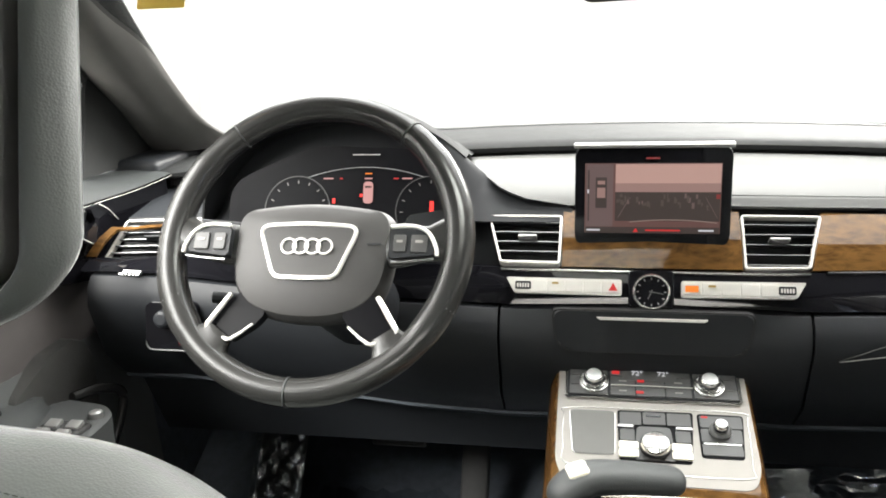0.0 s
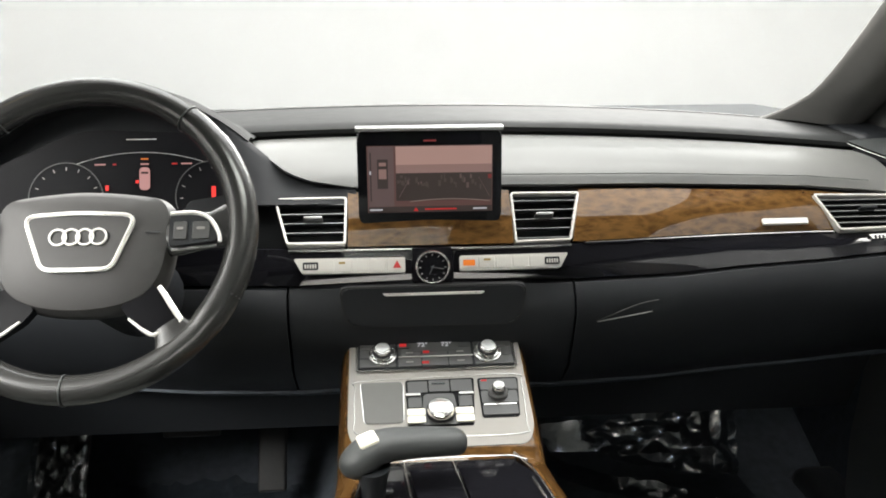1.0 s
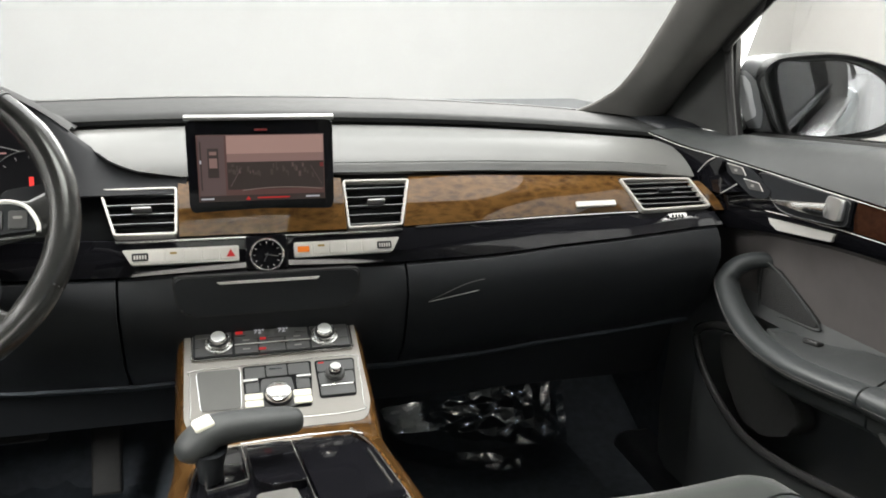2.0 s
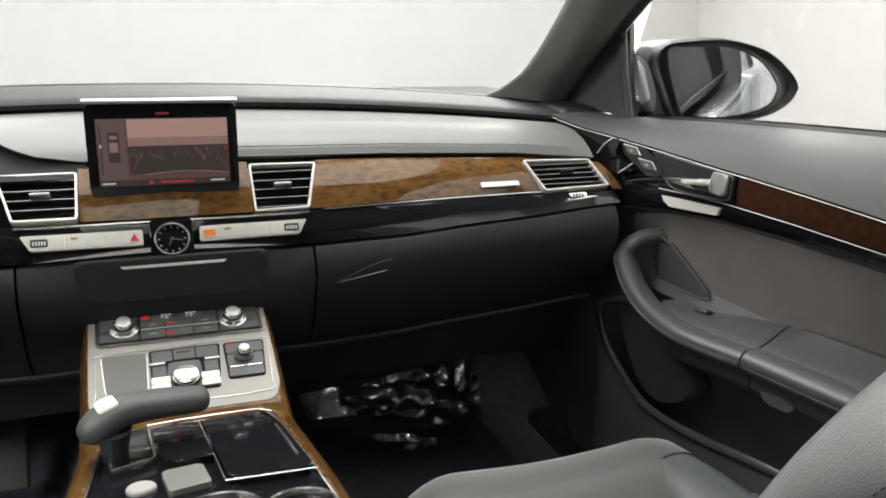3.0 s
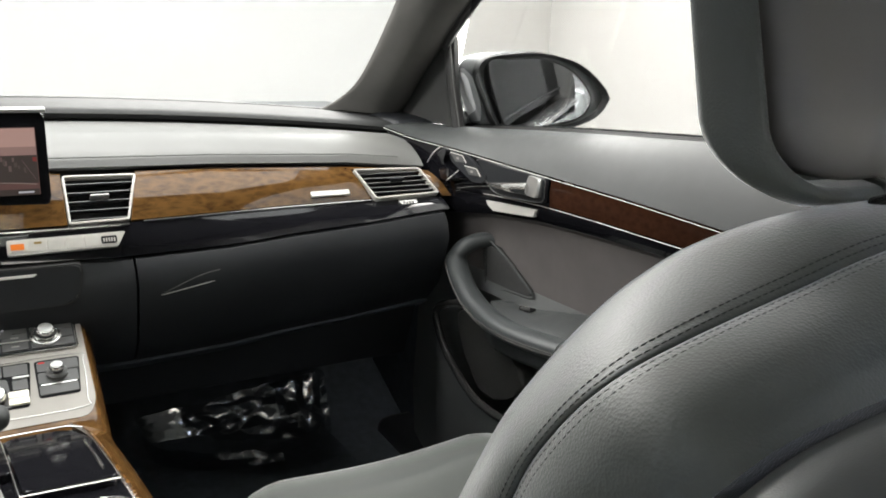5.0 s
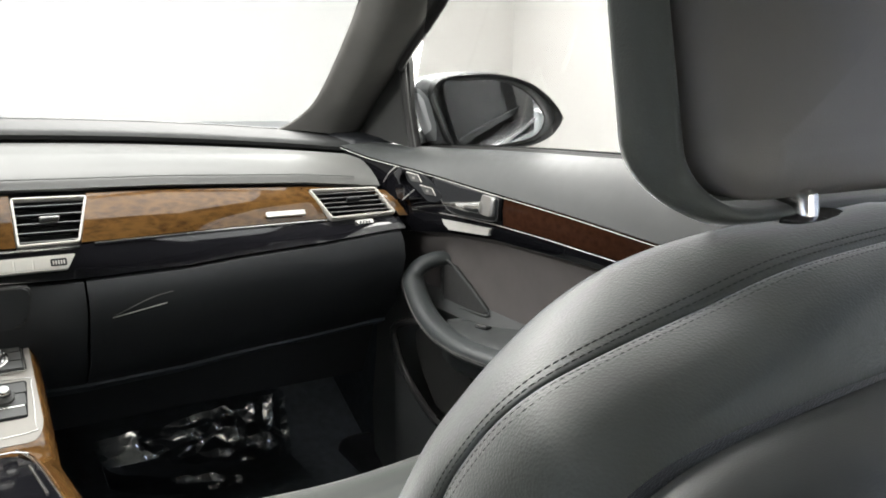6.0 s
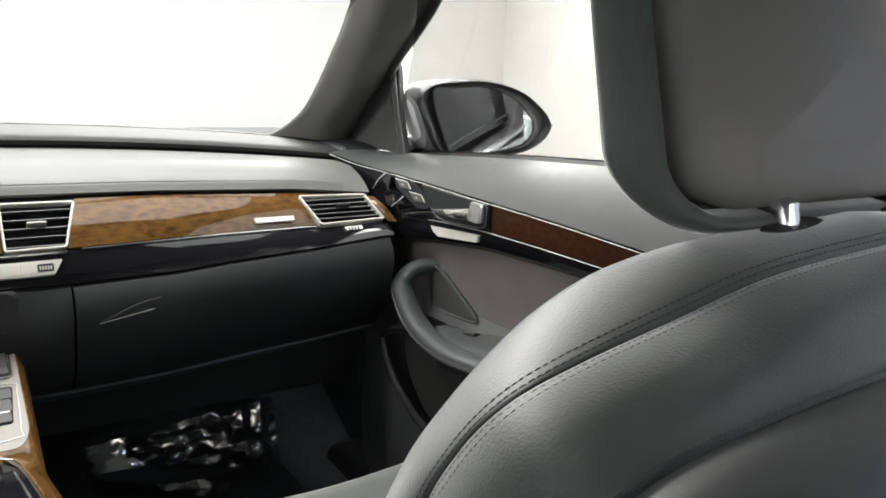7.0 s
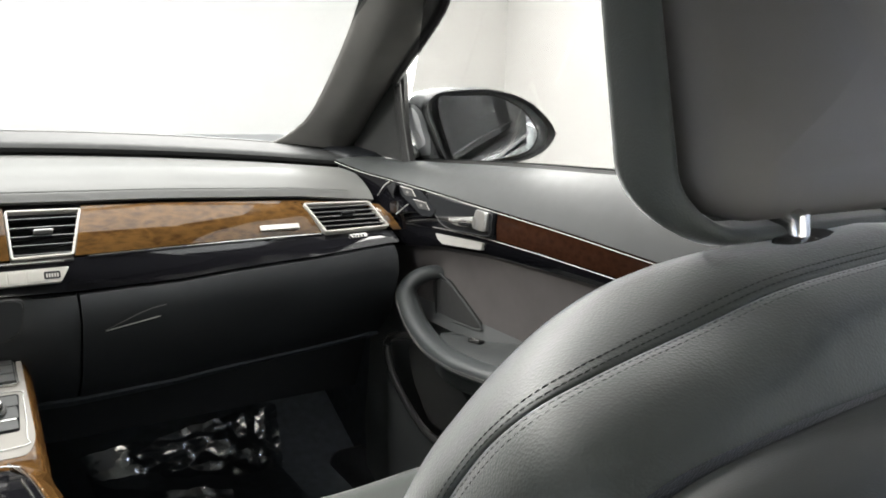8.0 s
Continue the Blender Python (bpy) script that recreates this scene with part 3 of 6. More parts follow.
DISPLAY = glow("display_picture", (0.17, 0.085, 0.075), 0.5)
part("display", plate([(-0.090, 0.044), (-0.090, -0.052), (0.090, -0.052), (0.090, 0.044)], 0.001, SO - Vector((0, 0.0012, 0)), SU, SV), DISPLAY, screen, smooth=False)


# ---- vents ----
def vent(name, corners, group, slats, tab, frame_mat=SILVER, grip=KEYSILVER, label="black air vent with slats in a bright chrome frame"):
    """corners: upper left, upper right, lower right, lower left, seen from the cabin."""
    a, b, c, d = [Vector(p) for p in corners]
    o = (a + b + c + d) / 4
    u = ((b - a) + (c - d)).normalized()
    n = (b - a).cross(a - d).normalized()
    v = n.cross(u).normalized()
    n = u.cross(v)
    flat = [((p - o).dot(u), (p - o).dot(v)) for p in (d, c, b, a)]
    ob = thing(name, o + n * -0.02, label, "air vent", group)
    out = round_poly(flat, 0.006)
    part("vent_frame", ring_plate(out, 0.0034, 0.012, o + n * 0.004, u, v, 0.0010), frame_mat, ob)
    part("duct", plate([(x * 0.98, y * 0.98) for x, y in out], 0.004, o - n * 0.030, u, v), RUBBER, ob)
    for k in range(slats):
        t = (k + 0.6) / (slats + 0.2)
        l, r = a.lerp(d, t), b.lerp(c, t)
        mid, w = (l + r) / 2, (r - l).length * 0.97
        m = Matrix.Translation(mid - n * 0.010) @ Matrix((u, -n, v)).transposed().to_4x4() @ pose(0, 0, 0, 18, 0, 0)
        slat = part("slat", box((w, 0.020, 0.0028), 0.001, m), PLASTIC, ob)
        lip = Matrix.Translation(mid - n * 0.0005 - v * 0.0028) @ Matrix((u, -n, v)).transposed().to_4x4()
        part("slat_edge", box((w * 0.99, 0.0010, 0.0007), 0.0, lip), KEYSILVER, slat, "pale front edge")
    m = Matrix.Translation(o + n * 0.003 + v * tab[1] + u * tab[0]) @ Matrix((u, -n, v)).transposed().to_4x4()
    part("grip", box((0.027, 0.013, 0.0040), 0.0016, m), grip, ob, "small satin grip")
    return ob


part_label = "centre air vents"
vent("air_vent", [(0.121, 0.026, 0.704), (0.227, 0.034, 0.699), (0.207, -0.024, 0.643), (0.122, -0.024, 0.639)], part_label, 5, (0, 0.002))
vent("air_vent", [(-0.229, 0.034, 0.699), (-0.121, 0.026, 0.704), (-0.122, -0.024, 0.639), (-0.207, -0.024, 0.643)], part_label, 5, (0, 0.002))
vent("air_vent", [(0.602, 0.044, 0.689), (0.735, 0.038, 0.688), (0.760, 0.000, 0.643), (0.629, 0.000, 0.640)], "side air vents", 6, (0, 0.004), grip=PLASTIC)
vent("air_vent", [(-0.815, 0.038, 0.686), (-0.682, 0.044, 0.689), (-0.709, -0.004, 0.632), (-0.840, -0.004, 0.628)], "side air vents", 6, (0, 0.004), grip=PLASTIC)

# trim pieces on the dashboard
def on_dash(x, z, out=0.0):
    """A place on the gloss panel at x and height z."""
    a = abs(x)
    t = (lerp(a, Z5) - z) / max(1e-6, lerp(a, Z5) - lerp(a, Z6))
    y = lerp(a, Y5) + (lerp(a, Y6) - lerp(a, Y5)) * t - 0.003 * math.sin(math.pi * min(1, max(0, t)))
    return Vector((x, y - out, z))


BU, BV = Vector((1, 0, 0)), Vector((0, 0.40, 0.92)).normalized()


def button_bar(s):
    o = Vector((0, -0.050, 0.6185))
    out = [(s * 0.039, 0.0105), (s * 0.196, 0.0115), (s * 0.184, -0.010), (s * 0.039, -0.0115)]
    if s < 0:
        out = out[::-1]
    bar = thing("button_bar", o + Vector((s * 0.118, 0.01, 0)), "satin silver row of flat dashboard buttons", "button bar", "button bars")
    part("bezel", plate(round_poly(out, 0.003), 0.012, o, BU, BV, 0.001), SILVER, bar)
    for k in range(5):
        x = s * (0.053 + 0.0245 * k)
        part("button", plate(rounded(0.0232, 0.0165, 0.001, 2, x, 0.0), 0.004, o + BU.cross(BV) * 0.0008, BU, BV, 0.0006), SILVER, bar)
    x = s * 0.172
    part("thumbwheel", plate(rounded(0.022, 0.011, 0.002, 3, x, 0.0005), 0.004, o + BU.cross(BV) * 0.0012, BU, BV, 0.0006), PLASTIC, bar, "dark ribbed thumb wheel")
    for k in range(5):
        part("rib", plate(rounded(0.0022, 0.006, 0.0008, 2, x + (k - 2) * 0.0036, 0.0), 0.003, o + BU.cross(BV) * 0.0022, BU, BV), SILVER, bar)
    if s < 0:
        part("hazard_sign", plate([(-0.0505 + 0.006, -0.005), (-0.0505, 0.006), (-0.0505 - 0.006, -0.005)][::-1], 0.001, o + BU.cross(BV) * 0.0016, BU, BV), RED, bar, "red hazard triangle", smooth=False)
        part("amber_lamp", plate(rounded(0.009, 0.003, 0.001, 2, -0.128, 0.004), 0.001, o + BU.cross(BV) * 0.0016, BU, BV), AMBER_DIM, bar)
    else:
        part("amber_lamp", plate(rounded(0.017, 0.0085, 0.001, 2, 0.052, 0.0), 0.001, o + BU.cross(BV) * 0.0016, BU, BV), AMBER, bar, "lit amber airbag sign")
        part("amber_lamp", plate(rounded(0.010, 0.003, 0.001, 2, 0.078, 0.004), 0.001, o + BU.cross(BV) * 0.0016, BU, BV), AMBER_DIM, bar)


RED = glow("red_sign", (0.75, 0.03, 0.03), 0.6)
REDGLOW = glow("red_glow", (1.0, 0.04, 0.03), 1.2)
AMBER = glow("amber_sign", (1.0, 0.25, 0.02), 0.7)
AMBER_DIM = glow("dim_amber", (0.8, 0.55, 0.15), 0.35)
WHITEGLOW = glow("pale_sign", (0.8, 0.8, 0.85), 0.55)
PINKGLOW = glow("pink_sign", (0.9, 0.45, 0.42), 0.55)
both(button_bar)

clock_o = Vector((0, -0.050, 0.613))
clock_n = BU.cross(BV)
clock = thing("dashboard_clock", clock_o - clock_n * 0.01, "round analogue clock with black face and silver rim", "clock")
part("clock_rim", knob_ring(clock_o, clock_n, [(-0.01, 0.0245), (0.003, 0.0245), (0.0045, 0.023), (0.003, 0.0215), (-0.01, 0.0215)]), CHROME, clock)
part("clock_face", knob(clock_o, clock_n, [(-0.010, 0.022), (0.0008, 0.022)]), GLOSS, clock)
for k in range(12):
    t = radians(30 * k)
    part("hour_mark", plate([(math.sin(t) * r + math.cos(t) * w, math.cos(t) * r - math.sin(t) * w) for r, w in ((0.0165, 0.0006), (0.0195, 0.0006), (0.0195, -0.0006), (0.0165, -0.0006))], 0.0004, clock_o + clock_n * 0.0013, BU, BV), THREAD, clock, smooth=False)
for t, r in ((radians(100), 0.0165), (radians(205), 0.011)):
    part("clock_pointer", plate([(math.sin(t) * q + math.cos(t) * w, math.cos(t) * q - math.sin(t) * w) for q, w in ((-0.003, 0.0007), (r, 0.0005), (r, -0.0005), (-0.003, -0.0007))], 0.0004, clock_o + clock_n * 0.002, BU, BV), CHROME, clock, smooth=False)
part("housing_block", plate(rounded(0.060, 0.052, 0.006, 4, 0, 0.004), 0.02, clock_o - clock_n * 0.002, BU, BV, 0.002), GLOSS, clock)

# drawer below the clock
DU, DV = Vector((1, 0, 0)), Vector((0, 0.16, 1)).normalized()
DO = Vector((0, -0.0712, 0.566))
FV = Vector((0, 0.04, 1)).normalized()
drawer = thing("dash_drawer", (0, -0.06, 0.53), "matt black storage drawer with a slim silver handle strip", "drawer")
front = round_poly([(-0.131, 0.0245), (-0.124, -0.020), (-0.112, -0.0315), (0.112, -0.0315), (0.124, -0.020), (0.131, 0.0245)], 0.012)
part("drawer_gap", plate([(a * 1.018, b * 1.06) for a, b in front], 0.014, DO - DU.cross(FV) * 0.0006, DU, FV, 0.0006), RUBBER, drawer, "dark gap round the drawer")
part("drawer_front", plate(front, 0.016, DO + DU.cross(FV) * 0.0012, DU, FV, 0.0022, seg=3), PLASTIC, drawer)
part("handle_strip", plate(round_poly([(-0.072, 0.017), (-0.068, 0.0135), (0.068, 0.0135), (0.072, 0.017)], 0.001), 0.006, DO + DU.cross(FV) * 0.004, DU, FV, 0.001), BRIGHTSTRIP, drawer, "slim bright handle strip")


# pale badge plate on the wood and its chrome lip, glovebox slit
badge = Vector((0.545, lerp(0.545, Y5) + 0.006, 0.6535))
wood_v = Vector((0, 0.05, 0.052)).normalized()
part("badge_plate", plate(rounded(0.072, 0.010, 0.001, 2), 0.004, badge + Vector((0, -0.006, 0.003)), (1, 0.02, 0), wood_v, 0.0005), SILVER, dash, "small pale metal badge plate")
part("thumbwheel_plate", plate(round_poly([(-0.018, 0.004), (-0.014, -0.004), (0.018, -0.003), (0.018, 0.005)], 0.001), 0.006, on_dash(0.690, 0.633, 0.004), (1, 0, 0), wood_v, 0.0006), CHROME, dash, "vent thumb wheel in a bright plate")
part("thumbwheel_plate", plate(round_poly([(-0.018, 0.005), (-0.018, -0.003), (0.014, -0.004), (0.018, 0.004)], 0.001), 0.006, on_dash(-0.770, 0.622, 0.004), (1, 0, 0), wood_v, 0.0006), CHROME, dash, "vent thumb wheel in a bright plate")
for k in range(4):
    for s in (1, -1):
        part("wheel_rib", plate(rounded(0.003, 0.005, 0.0008, 2, (k - 1.5) * 0.006, 0), 0.003, on_dash(0.690 if s > 0 else -0.770, 0.633 if s > 0 else 0.622, 0.0055), (1, 0, 0), wood_v), PLASTIC, dash)


def lower_at(x, drop, out=0.0):
    y0, z0 = lerp(abs(x), Y6), lerp(abs(x), Z6)
    y = lerp(drop, [(0.006, y0 - 0.004), (0.022, y0 - 0.016), (0.05, y0 - 0.022), (0.09, y0 - 0.012)])
    return Vector((x, y - out, z0 - drop))


part("glovebox_latch", tube([lower_at(0.238 + 0.082 * k / 10, 0.062 - 0.012 * k / 10, 0.0006) for k in range(11)], [0.0003] + [0.0007] * 9 + [0.0003], 6), SILVER, dash, "thin bright glovebox latch edge")
part("latch_recess", tube([lower_at(0.238 + 0.092 * k / 14, 0.061 - 0.027 * math.sin(k / 14 * 1.45), 0.0003) for k in range(15)], 0.0008, 6), KEYGREY, dash, "curved upper edge of the latch")
part("pad_stitch", tube([Vector((x, lerp(x, Y4) + 0.006 + 0.006 * 0, lerp(x, Z4) + 0.0225)) for x in span(-0.10, 0.70, 40)], 0.0012, 6), DARKTHREAD, dash, "dark seam along the pad")

# ---- screen picture ----
def flat_mark(name, mat, x, y, w, h, lift=0.0022, parent=screen, label=""):
    return part(name, plate([(x - w / 2, y - h / 2), (x + w / 2, y - h / 2), (x + w / 2, y + h / 2), (x - w / 2, y + h / 2)], 0.0004, SO - Vector((0, lift, 0)), SU, SV), mat, parent, label, smooth=False)


DULLRED = glow("dull_red_sign", (0.30, 0.03, 0.03), 0.5)
PIC_SKY, PIC_WALL, PIC_DARK, PIC_GREY, PIC_LIGHT, PIC_DIM = (glow("picture_%s" % n, c, 1.0) for n, c in (("pink", (0.33, 0.20, 0.17)), ("rose", (0.21, 0.125, 0.11)), ("dark", (0.030, 0.021, 0.018)), ("mauve", (0.090, 0.058, 0.056)), ("pale", (0.16, 0.115, 0.10)), ("umber", (0.055, 0.040, 0.034))))
flat_mark("picture_wall", PIC_SKY, 0.020, 0.0300, 0.138, 0.026)
flat_mark("picture_haze", PIC_WALL, 0.020, 0.0110, 0.138, 0.012)
flat_mark("picture_bank", PIC_DARK, 0.020, -0.0150, 0.138, 0.040)
flat_mark("picture_plan", PIC_GREY, -0.070, 0.0000, 0.036, 0.086)
flat_mark("plan_car", PIC_DARK, -0.068, 0.004, 0.015, 0.042, 0.0028)
flat_mark("plan_roof", PIC_WALL, -0.068, 0.004, 0.011, 0.014, 0.0032)
flat_mark("plan_bonnet", PIC_WALL, -0.068, 0.018, 0.010, 0.005, 0.0032)
flat_mark("plan_lane", PIC_DARK, -0.085, 0.0, 0.002, 0.070, 0.0028)
flat_mark("plan_mark", WHITEGLOW, -0.0855, 0.006, 0.0022, 0.005, 0.0034)
for k in range(40):
    x = 0.020 + (random.random() - 0.5) * 0.132
    flat_mark("bank_streak", (PIC_DIM, PIC_DIM, PIC_DARK, PIC_DIM, PIC_GREY)[k % 5], x, 0.0005 - random.random() * 0.016, 0.0010 + random.random() * 0.003, 0.003 + random.random() * 0.006, 0.0026 + 0.00002 * k)
part("bumper_line", tube([SO + SU * (0.026 + a) + SV * (-0.033 - 9.0 * a * a * 0.12) - Vector((0, 0.003, 0)) for a in span(-0.055, 0.060, 16)], 0.0007, 5), PIC_LIGHT, screen)
part("guide_line", tube([SO + SU * (-0.045 + 0.016 * t) + SV * (-0.030 + 0.028 * t) - Vector((0, 0.003, 0)) for t in span(0, 1, 4)], 0.0005, 5), PIC_GREY, screen)
part("guide_line", tube([SO + SU * (0.086 - 0.016 * t) + SV * (-0.030 + 0.028 * t) - Vector((0, 0.003, 0)) for t in span(0, 1, 4)], 0.0005, 5), PIC_GREY, screen)
flat_mark("text_bar", DULLRED, 0.0, 0.051, 0.018, 0.0026, 0.0022, label="dull red bar of unreadable lettering")
flat_mark("footer", PIC_DARK, 0.0, -0.0475, 0.178, 0.0085, 0.0028)
flat_mark("text_bar", WHITEGLOW, -0.078, -0.0475, 0.018, 0.0022, 0.0034)
flat_mark("text_bar", WHITEGLOW, 0.072, -0.0475, 0.020, 0.0022, 0.0034)
flat_mark("text_bar", RED, 0.015, -0.0475, 0.046, 0.0020, 0.0034)
part("warning_sign", plate([(-0.0245, -0.050), (-0.0175, -0.050), (-0.021, -0.0445)], 0.0004, SO - Vector((0, 0.0036, 0)), SU, SV), RED, screen, smooth=False)
flat_mark("side_mark", DULLRED, 0.086, -0.001, 0.005, 0.006, 0.0030)

# ---- instrument cluster and its hood ----
HOODBLACK = material("hood_black", (0.022, 0.023, 0.025), 0.75, grain=900, vary=0.1, size=25, spec=0.15)
cluster = thing("instrument_cluster", (-0.395, 0.02, 0.66), "dark instrument cluster with two dials and red lit needles", "instrument cluster")
KU, KV = Vector((1, 0, 0)), Vector((0, 0.30, 0.95)).normalized()
KO = Vector((-0.395, -0.039, 0.729))
KN = KU.cross(KV)


def on_cluster(a, b, h=0.0):
    return KO + KU * a + KV * b + KN * h


part("face", plate(round_poly([(-0.205, 0.030), (-0.205, -0.075), (0.150, -0.075), (0.140, 0.020), (0.08, 0.078), (-0.08, 0.085)], 0.03), 0.01, KO, KU, KV), DIALBLACK, cluster)
arch = smooth_path([(-0.665, -0.005, 0.690), (-0.640, -0.018, 0.765), (-0.590, -0.028, 0.822), (-0.520, -0.034, 0.856), (-0.450, -0.034, 0.865), (-0.385, -0.022, 0.860), (-0.340, 0.000, 0.843), (-0.309, 0.030, 0.821), (-0.282, 0.058, 0.796), (-0.240, 0.080, 0.7535), (-0.206, 0.071, 0.7305), (-0.165, 0.056, 0.721), (-0.108, 0.042, 0.7195)], 90)
hood_rows = []
for p in arch:
    k = max(0.0, min(1.0, (-0.27 - p.x) / 0.06))
    wall = (Vector((p.x, 0.020, 0.694)), Vector((p.x, (p.y + 0.020) / 2, (p.z + 0.694) / 2)), Vector((p.x, p.y - 0.008, p.z - 0.007)), p.copy(), Vector((p.x, p.y + 0.006, p.z + 0.001)), Vector((p.x, p.y + 0.016, p.z - 0.010)), Vector((p.x, p.y + 0.020, p.z - 0.030)))
    bowl = (Vector((p.x, 0.012, 0.690)), Vector((p.x, 0.045, p.z - 0.030)), Vector((p.x, p.y + 0.006, p.z - 0.009)), p.copy(), Vector((p.x, p.y + 0.02, p.z + 0.004)), Vector((p.x, 0.12, 0.769 + (p.z - 0.775) * 0.72)), Vector((p.x, 0.20, 0.772 + (p.z - 0.775) * 0.30)))
    hood_rows.append([w.lerp(q, k) for w, q in zip(wall, bowl)])
bm = loft(hood_rows, False, False)
bmesh.ops.recalc_face_normals(bm, faces=bm.faces)
bmesh.ops.solidify(bm, geom=bm.faces[:], thickness=0.004)
part("hood", bm, HOODBLACK, cluster, "matt black arched hood")
top_rows = []
for p in arch:
    if p.x < -0.262:
        top_rows.append([Vector((p.x, p.y - 0.002, p.z + 0.002)), Vector((p.x, p.y + 0.02, p.z + 0.006)), Vector((p.x, max(p.y + 0.05, 0.12), 0.776 + (p.z - 0.775) * 0.72)), Vector((p.x, 0.21, 0.779 + (p.z - 0.775) * 0.30))])
bm = loft(top_rows, False, False)
bmesh.ops.recalc_face_normals(bm, faces=bm.faces)
bmesh.ops.solidify(bm, geom=bm.faces[:], thickness=0.003)
part("hood_top", bm, PAD, cluster, "black leather top of the hood")
for a, r in ((-0.100, 0.049), (0.094, 0.049)):
    part("dial_ring", tube([on_cluster(a + r * math.cos(t), -0.010 + r * math.sin(t), 0.003) for t in [radians(200 - 220 * j / 40) for j in range(41)]], 0.0007, 6), KEYGREY, cluster)
    part("dial", knob(on_cluster(a, -0.010, 0.0006), KN, [(0, 0.047), (0.001, 0.047)]), DIALBLACK, cluster)
    for j in range(11):
        t = radians(205 - 23 * j)
        part("tick", plate([(a + math.cos(t) * q - math.sin(t) * w, -0.010 + math.sin(t) * q + math.cos(t) * w) for q, w in ((0.039, 0.0006), (0.0435, 0.0006), (0.0435, -0.0006), (0.039, -0.0006))], 0.0003, on_cluster(0, 0, 0.002), KU, KV), THREAD, cluster, smooth=False)


def cmark(name, mat, a, b, w, h, label=""):
    return part(name, plate([(a - w / 2, b - h / 2), (a + w / 2, b - h / 2), (a + w / 2, b + h / 2), (a - w / 2, b + h / 2)], 0.0004, on_cluster(0, 0, 0.003), KU, KV), mat, cluster, label, smooth=False)


cmark("needle", REDGLOW, 0.096, -0.006, 0.0055, 0.020, "glowing red needle")
cmark("needle", REDGLOW, -0.046, 0.004, 0.004, 0.007, "glowing red needle tip")
part("car_sign", plate(rounded(0.014, 0.031, 0.005, 4, 0.004, 0.016), 0.0006, on_cluster(0, 0, 0.003), KU, KV), PINKGLOW, cluster, "pale lit car picture")
cmark("car_window", PIC_DARK, 0.004, 0.024, 0.010, 0.003)
cmark("red_lamp", REDGLOW, -0.006, 0.012, 0.004, 0.004)
cmark("amber_lamp", AMBER, 0.004, 0.043, 0.010, 0.0018)
for a, w in ((-0.055, 0.016), (-0.036, 0.005), (0.004, 0.012), (0.044, 0.008), (0.060, 0.016)):
    cmark("text_bar", PINKGLOW if w > 0.01 else RED, a, 0.036, w * 0.9, 0.0019)
part("display_line", tube([on_cluster(a, 0.052 - 2.0 * a * a, 0.003) for a in span(-0.085, 0.085, 20)], 0.00045, 5), KEYSILVER, cluster)
# silver bar that paints a reflection onto the black hood
part("hood_glint", tube([on_cluster(a, 0.070, 0.003) for a in span(-0.020, 0.020, 4)], 0.0006, 5), SILVER, cluster)

# ---- steering wheel ----
WC, WU, WV = Vector((-0.3935, -0.268, 0.7245)), Vector((1, 0, 0.0)).normalized(), Vector((0, 0.515, 0.857)).normalized()
WN = WU.cross(WV).normalized()
wheel = thing("steering_wheel", WC, "black leather steering wheel with four spokes and silver inlays", "steering wheel")


def on_wheel(a, b, h=0.0):
    return WC + WU * a + WV * b + WN * h


RIM = 0.1705
part("rim", tube([on_wheel(RIM * math.cos(k), RIM * math.sin(k)) for k in [2 * math.pi * j / 90 for j in range(90)]], [0.0158 + 0.0014 * (abs(math.cos(2 * math.pi * j / 90)) > 0.80) for j in range(90)], 16, True, up=WN), RIMHIDE, wheel, "worn black leather rim")
for t in (52, 128, 268, 335, 205):
    c, d = math.cos(radians(t)), math.sin(radians(t))
    part("rim_seam", knob_ring(on_wheel(RIM * c, RIM * d), WU * -d + WV * c, [(-0.0008, 0.0170), (0.0008, 0.0170), (0.0008, 0.0150), (-0.0008, 0.0150)], 20), LEATHER, wheel)
half_hub = [(0.0, 0.0485), (0.057, 0.0440), (0.0885, 0.0350), (0.0957, 0.0065), (0.0900, -0.0460), (0.0715, -0.0745), (0.0400, -0.0880), (0.0, -0.0920)]
hubs = [(p.x, p.y) for p in smooth_path([(-a, b, 0) for a, b in half_hub[1:-1]][::-1] + [(a, b, 0) for a, b in half_hub], 60, True)]
part("hub", loft([[on_wheel(a * f, b * f, h) for a, b in hubs] for f, h in ((0.85, -0.055), (0.97, -0.035), (1.0, -0.018), (0.985, -0.006), (0.94, 0.002), (0.8, 0.008), (0.45, 0.013), (0.05, 0.015))]), HUBHIDE, wheel, "grained black airbag cover")
badge_frame = round_poly([(-0.0375, -0.047), (0.0, -0.0485), (0.0375, -0.047), (0.0590, 0.009), (0.0520, 0.0175), (0.0, 0.0195), (-0.0520, 0.0175), (-0.0590, 0.009)], 0.011)
part("badge_frame", ring_plate(badge_frame, 0.0043, 0.008, on_wheel(0, 0.0, 0.0165), WU, WV, 0.0018), BRIGHTSTRIP, wheel, "satin silver frame on the hub")
part("badge_field", plate([(a * 0.93, (b + 0.014) * 0.93 - 0.014) for a, b in badge_frame], 0.006, on_wheel(0, 0, 0.0145), WU, WV), HUBHIDE, wheel)
for k in range(4):
    part("ring_sign", knob_ring(on_wheel(-0.0210 + 0.0140 * k, -0.0096, 0.0145 + 0.0006 * (k % 2)), WN, [(0, 0.0098), (0.002, 0.0095), (0.002, 0.0077), (0, 0.0074)], 32), BRIGHTSTRIP, wheel, "plain bright ring")
part("airbag_mark", plate(rounded(0.016, 0.0022, 0.0008, 2, 0.076, -0.004), 0.0004, on_wheel(0, 0, 0.0095), WU, WV), PLASTIC, wheel)


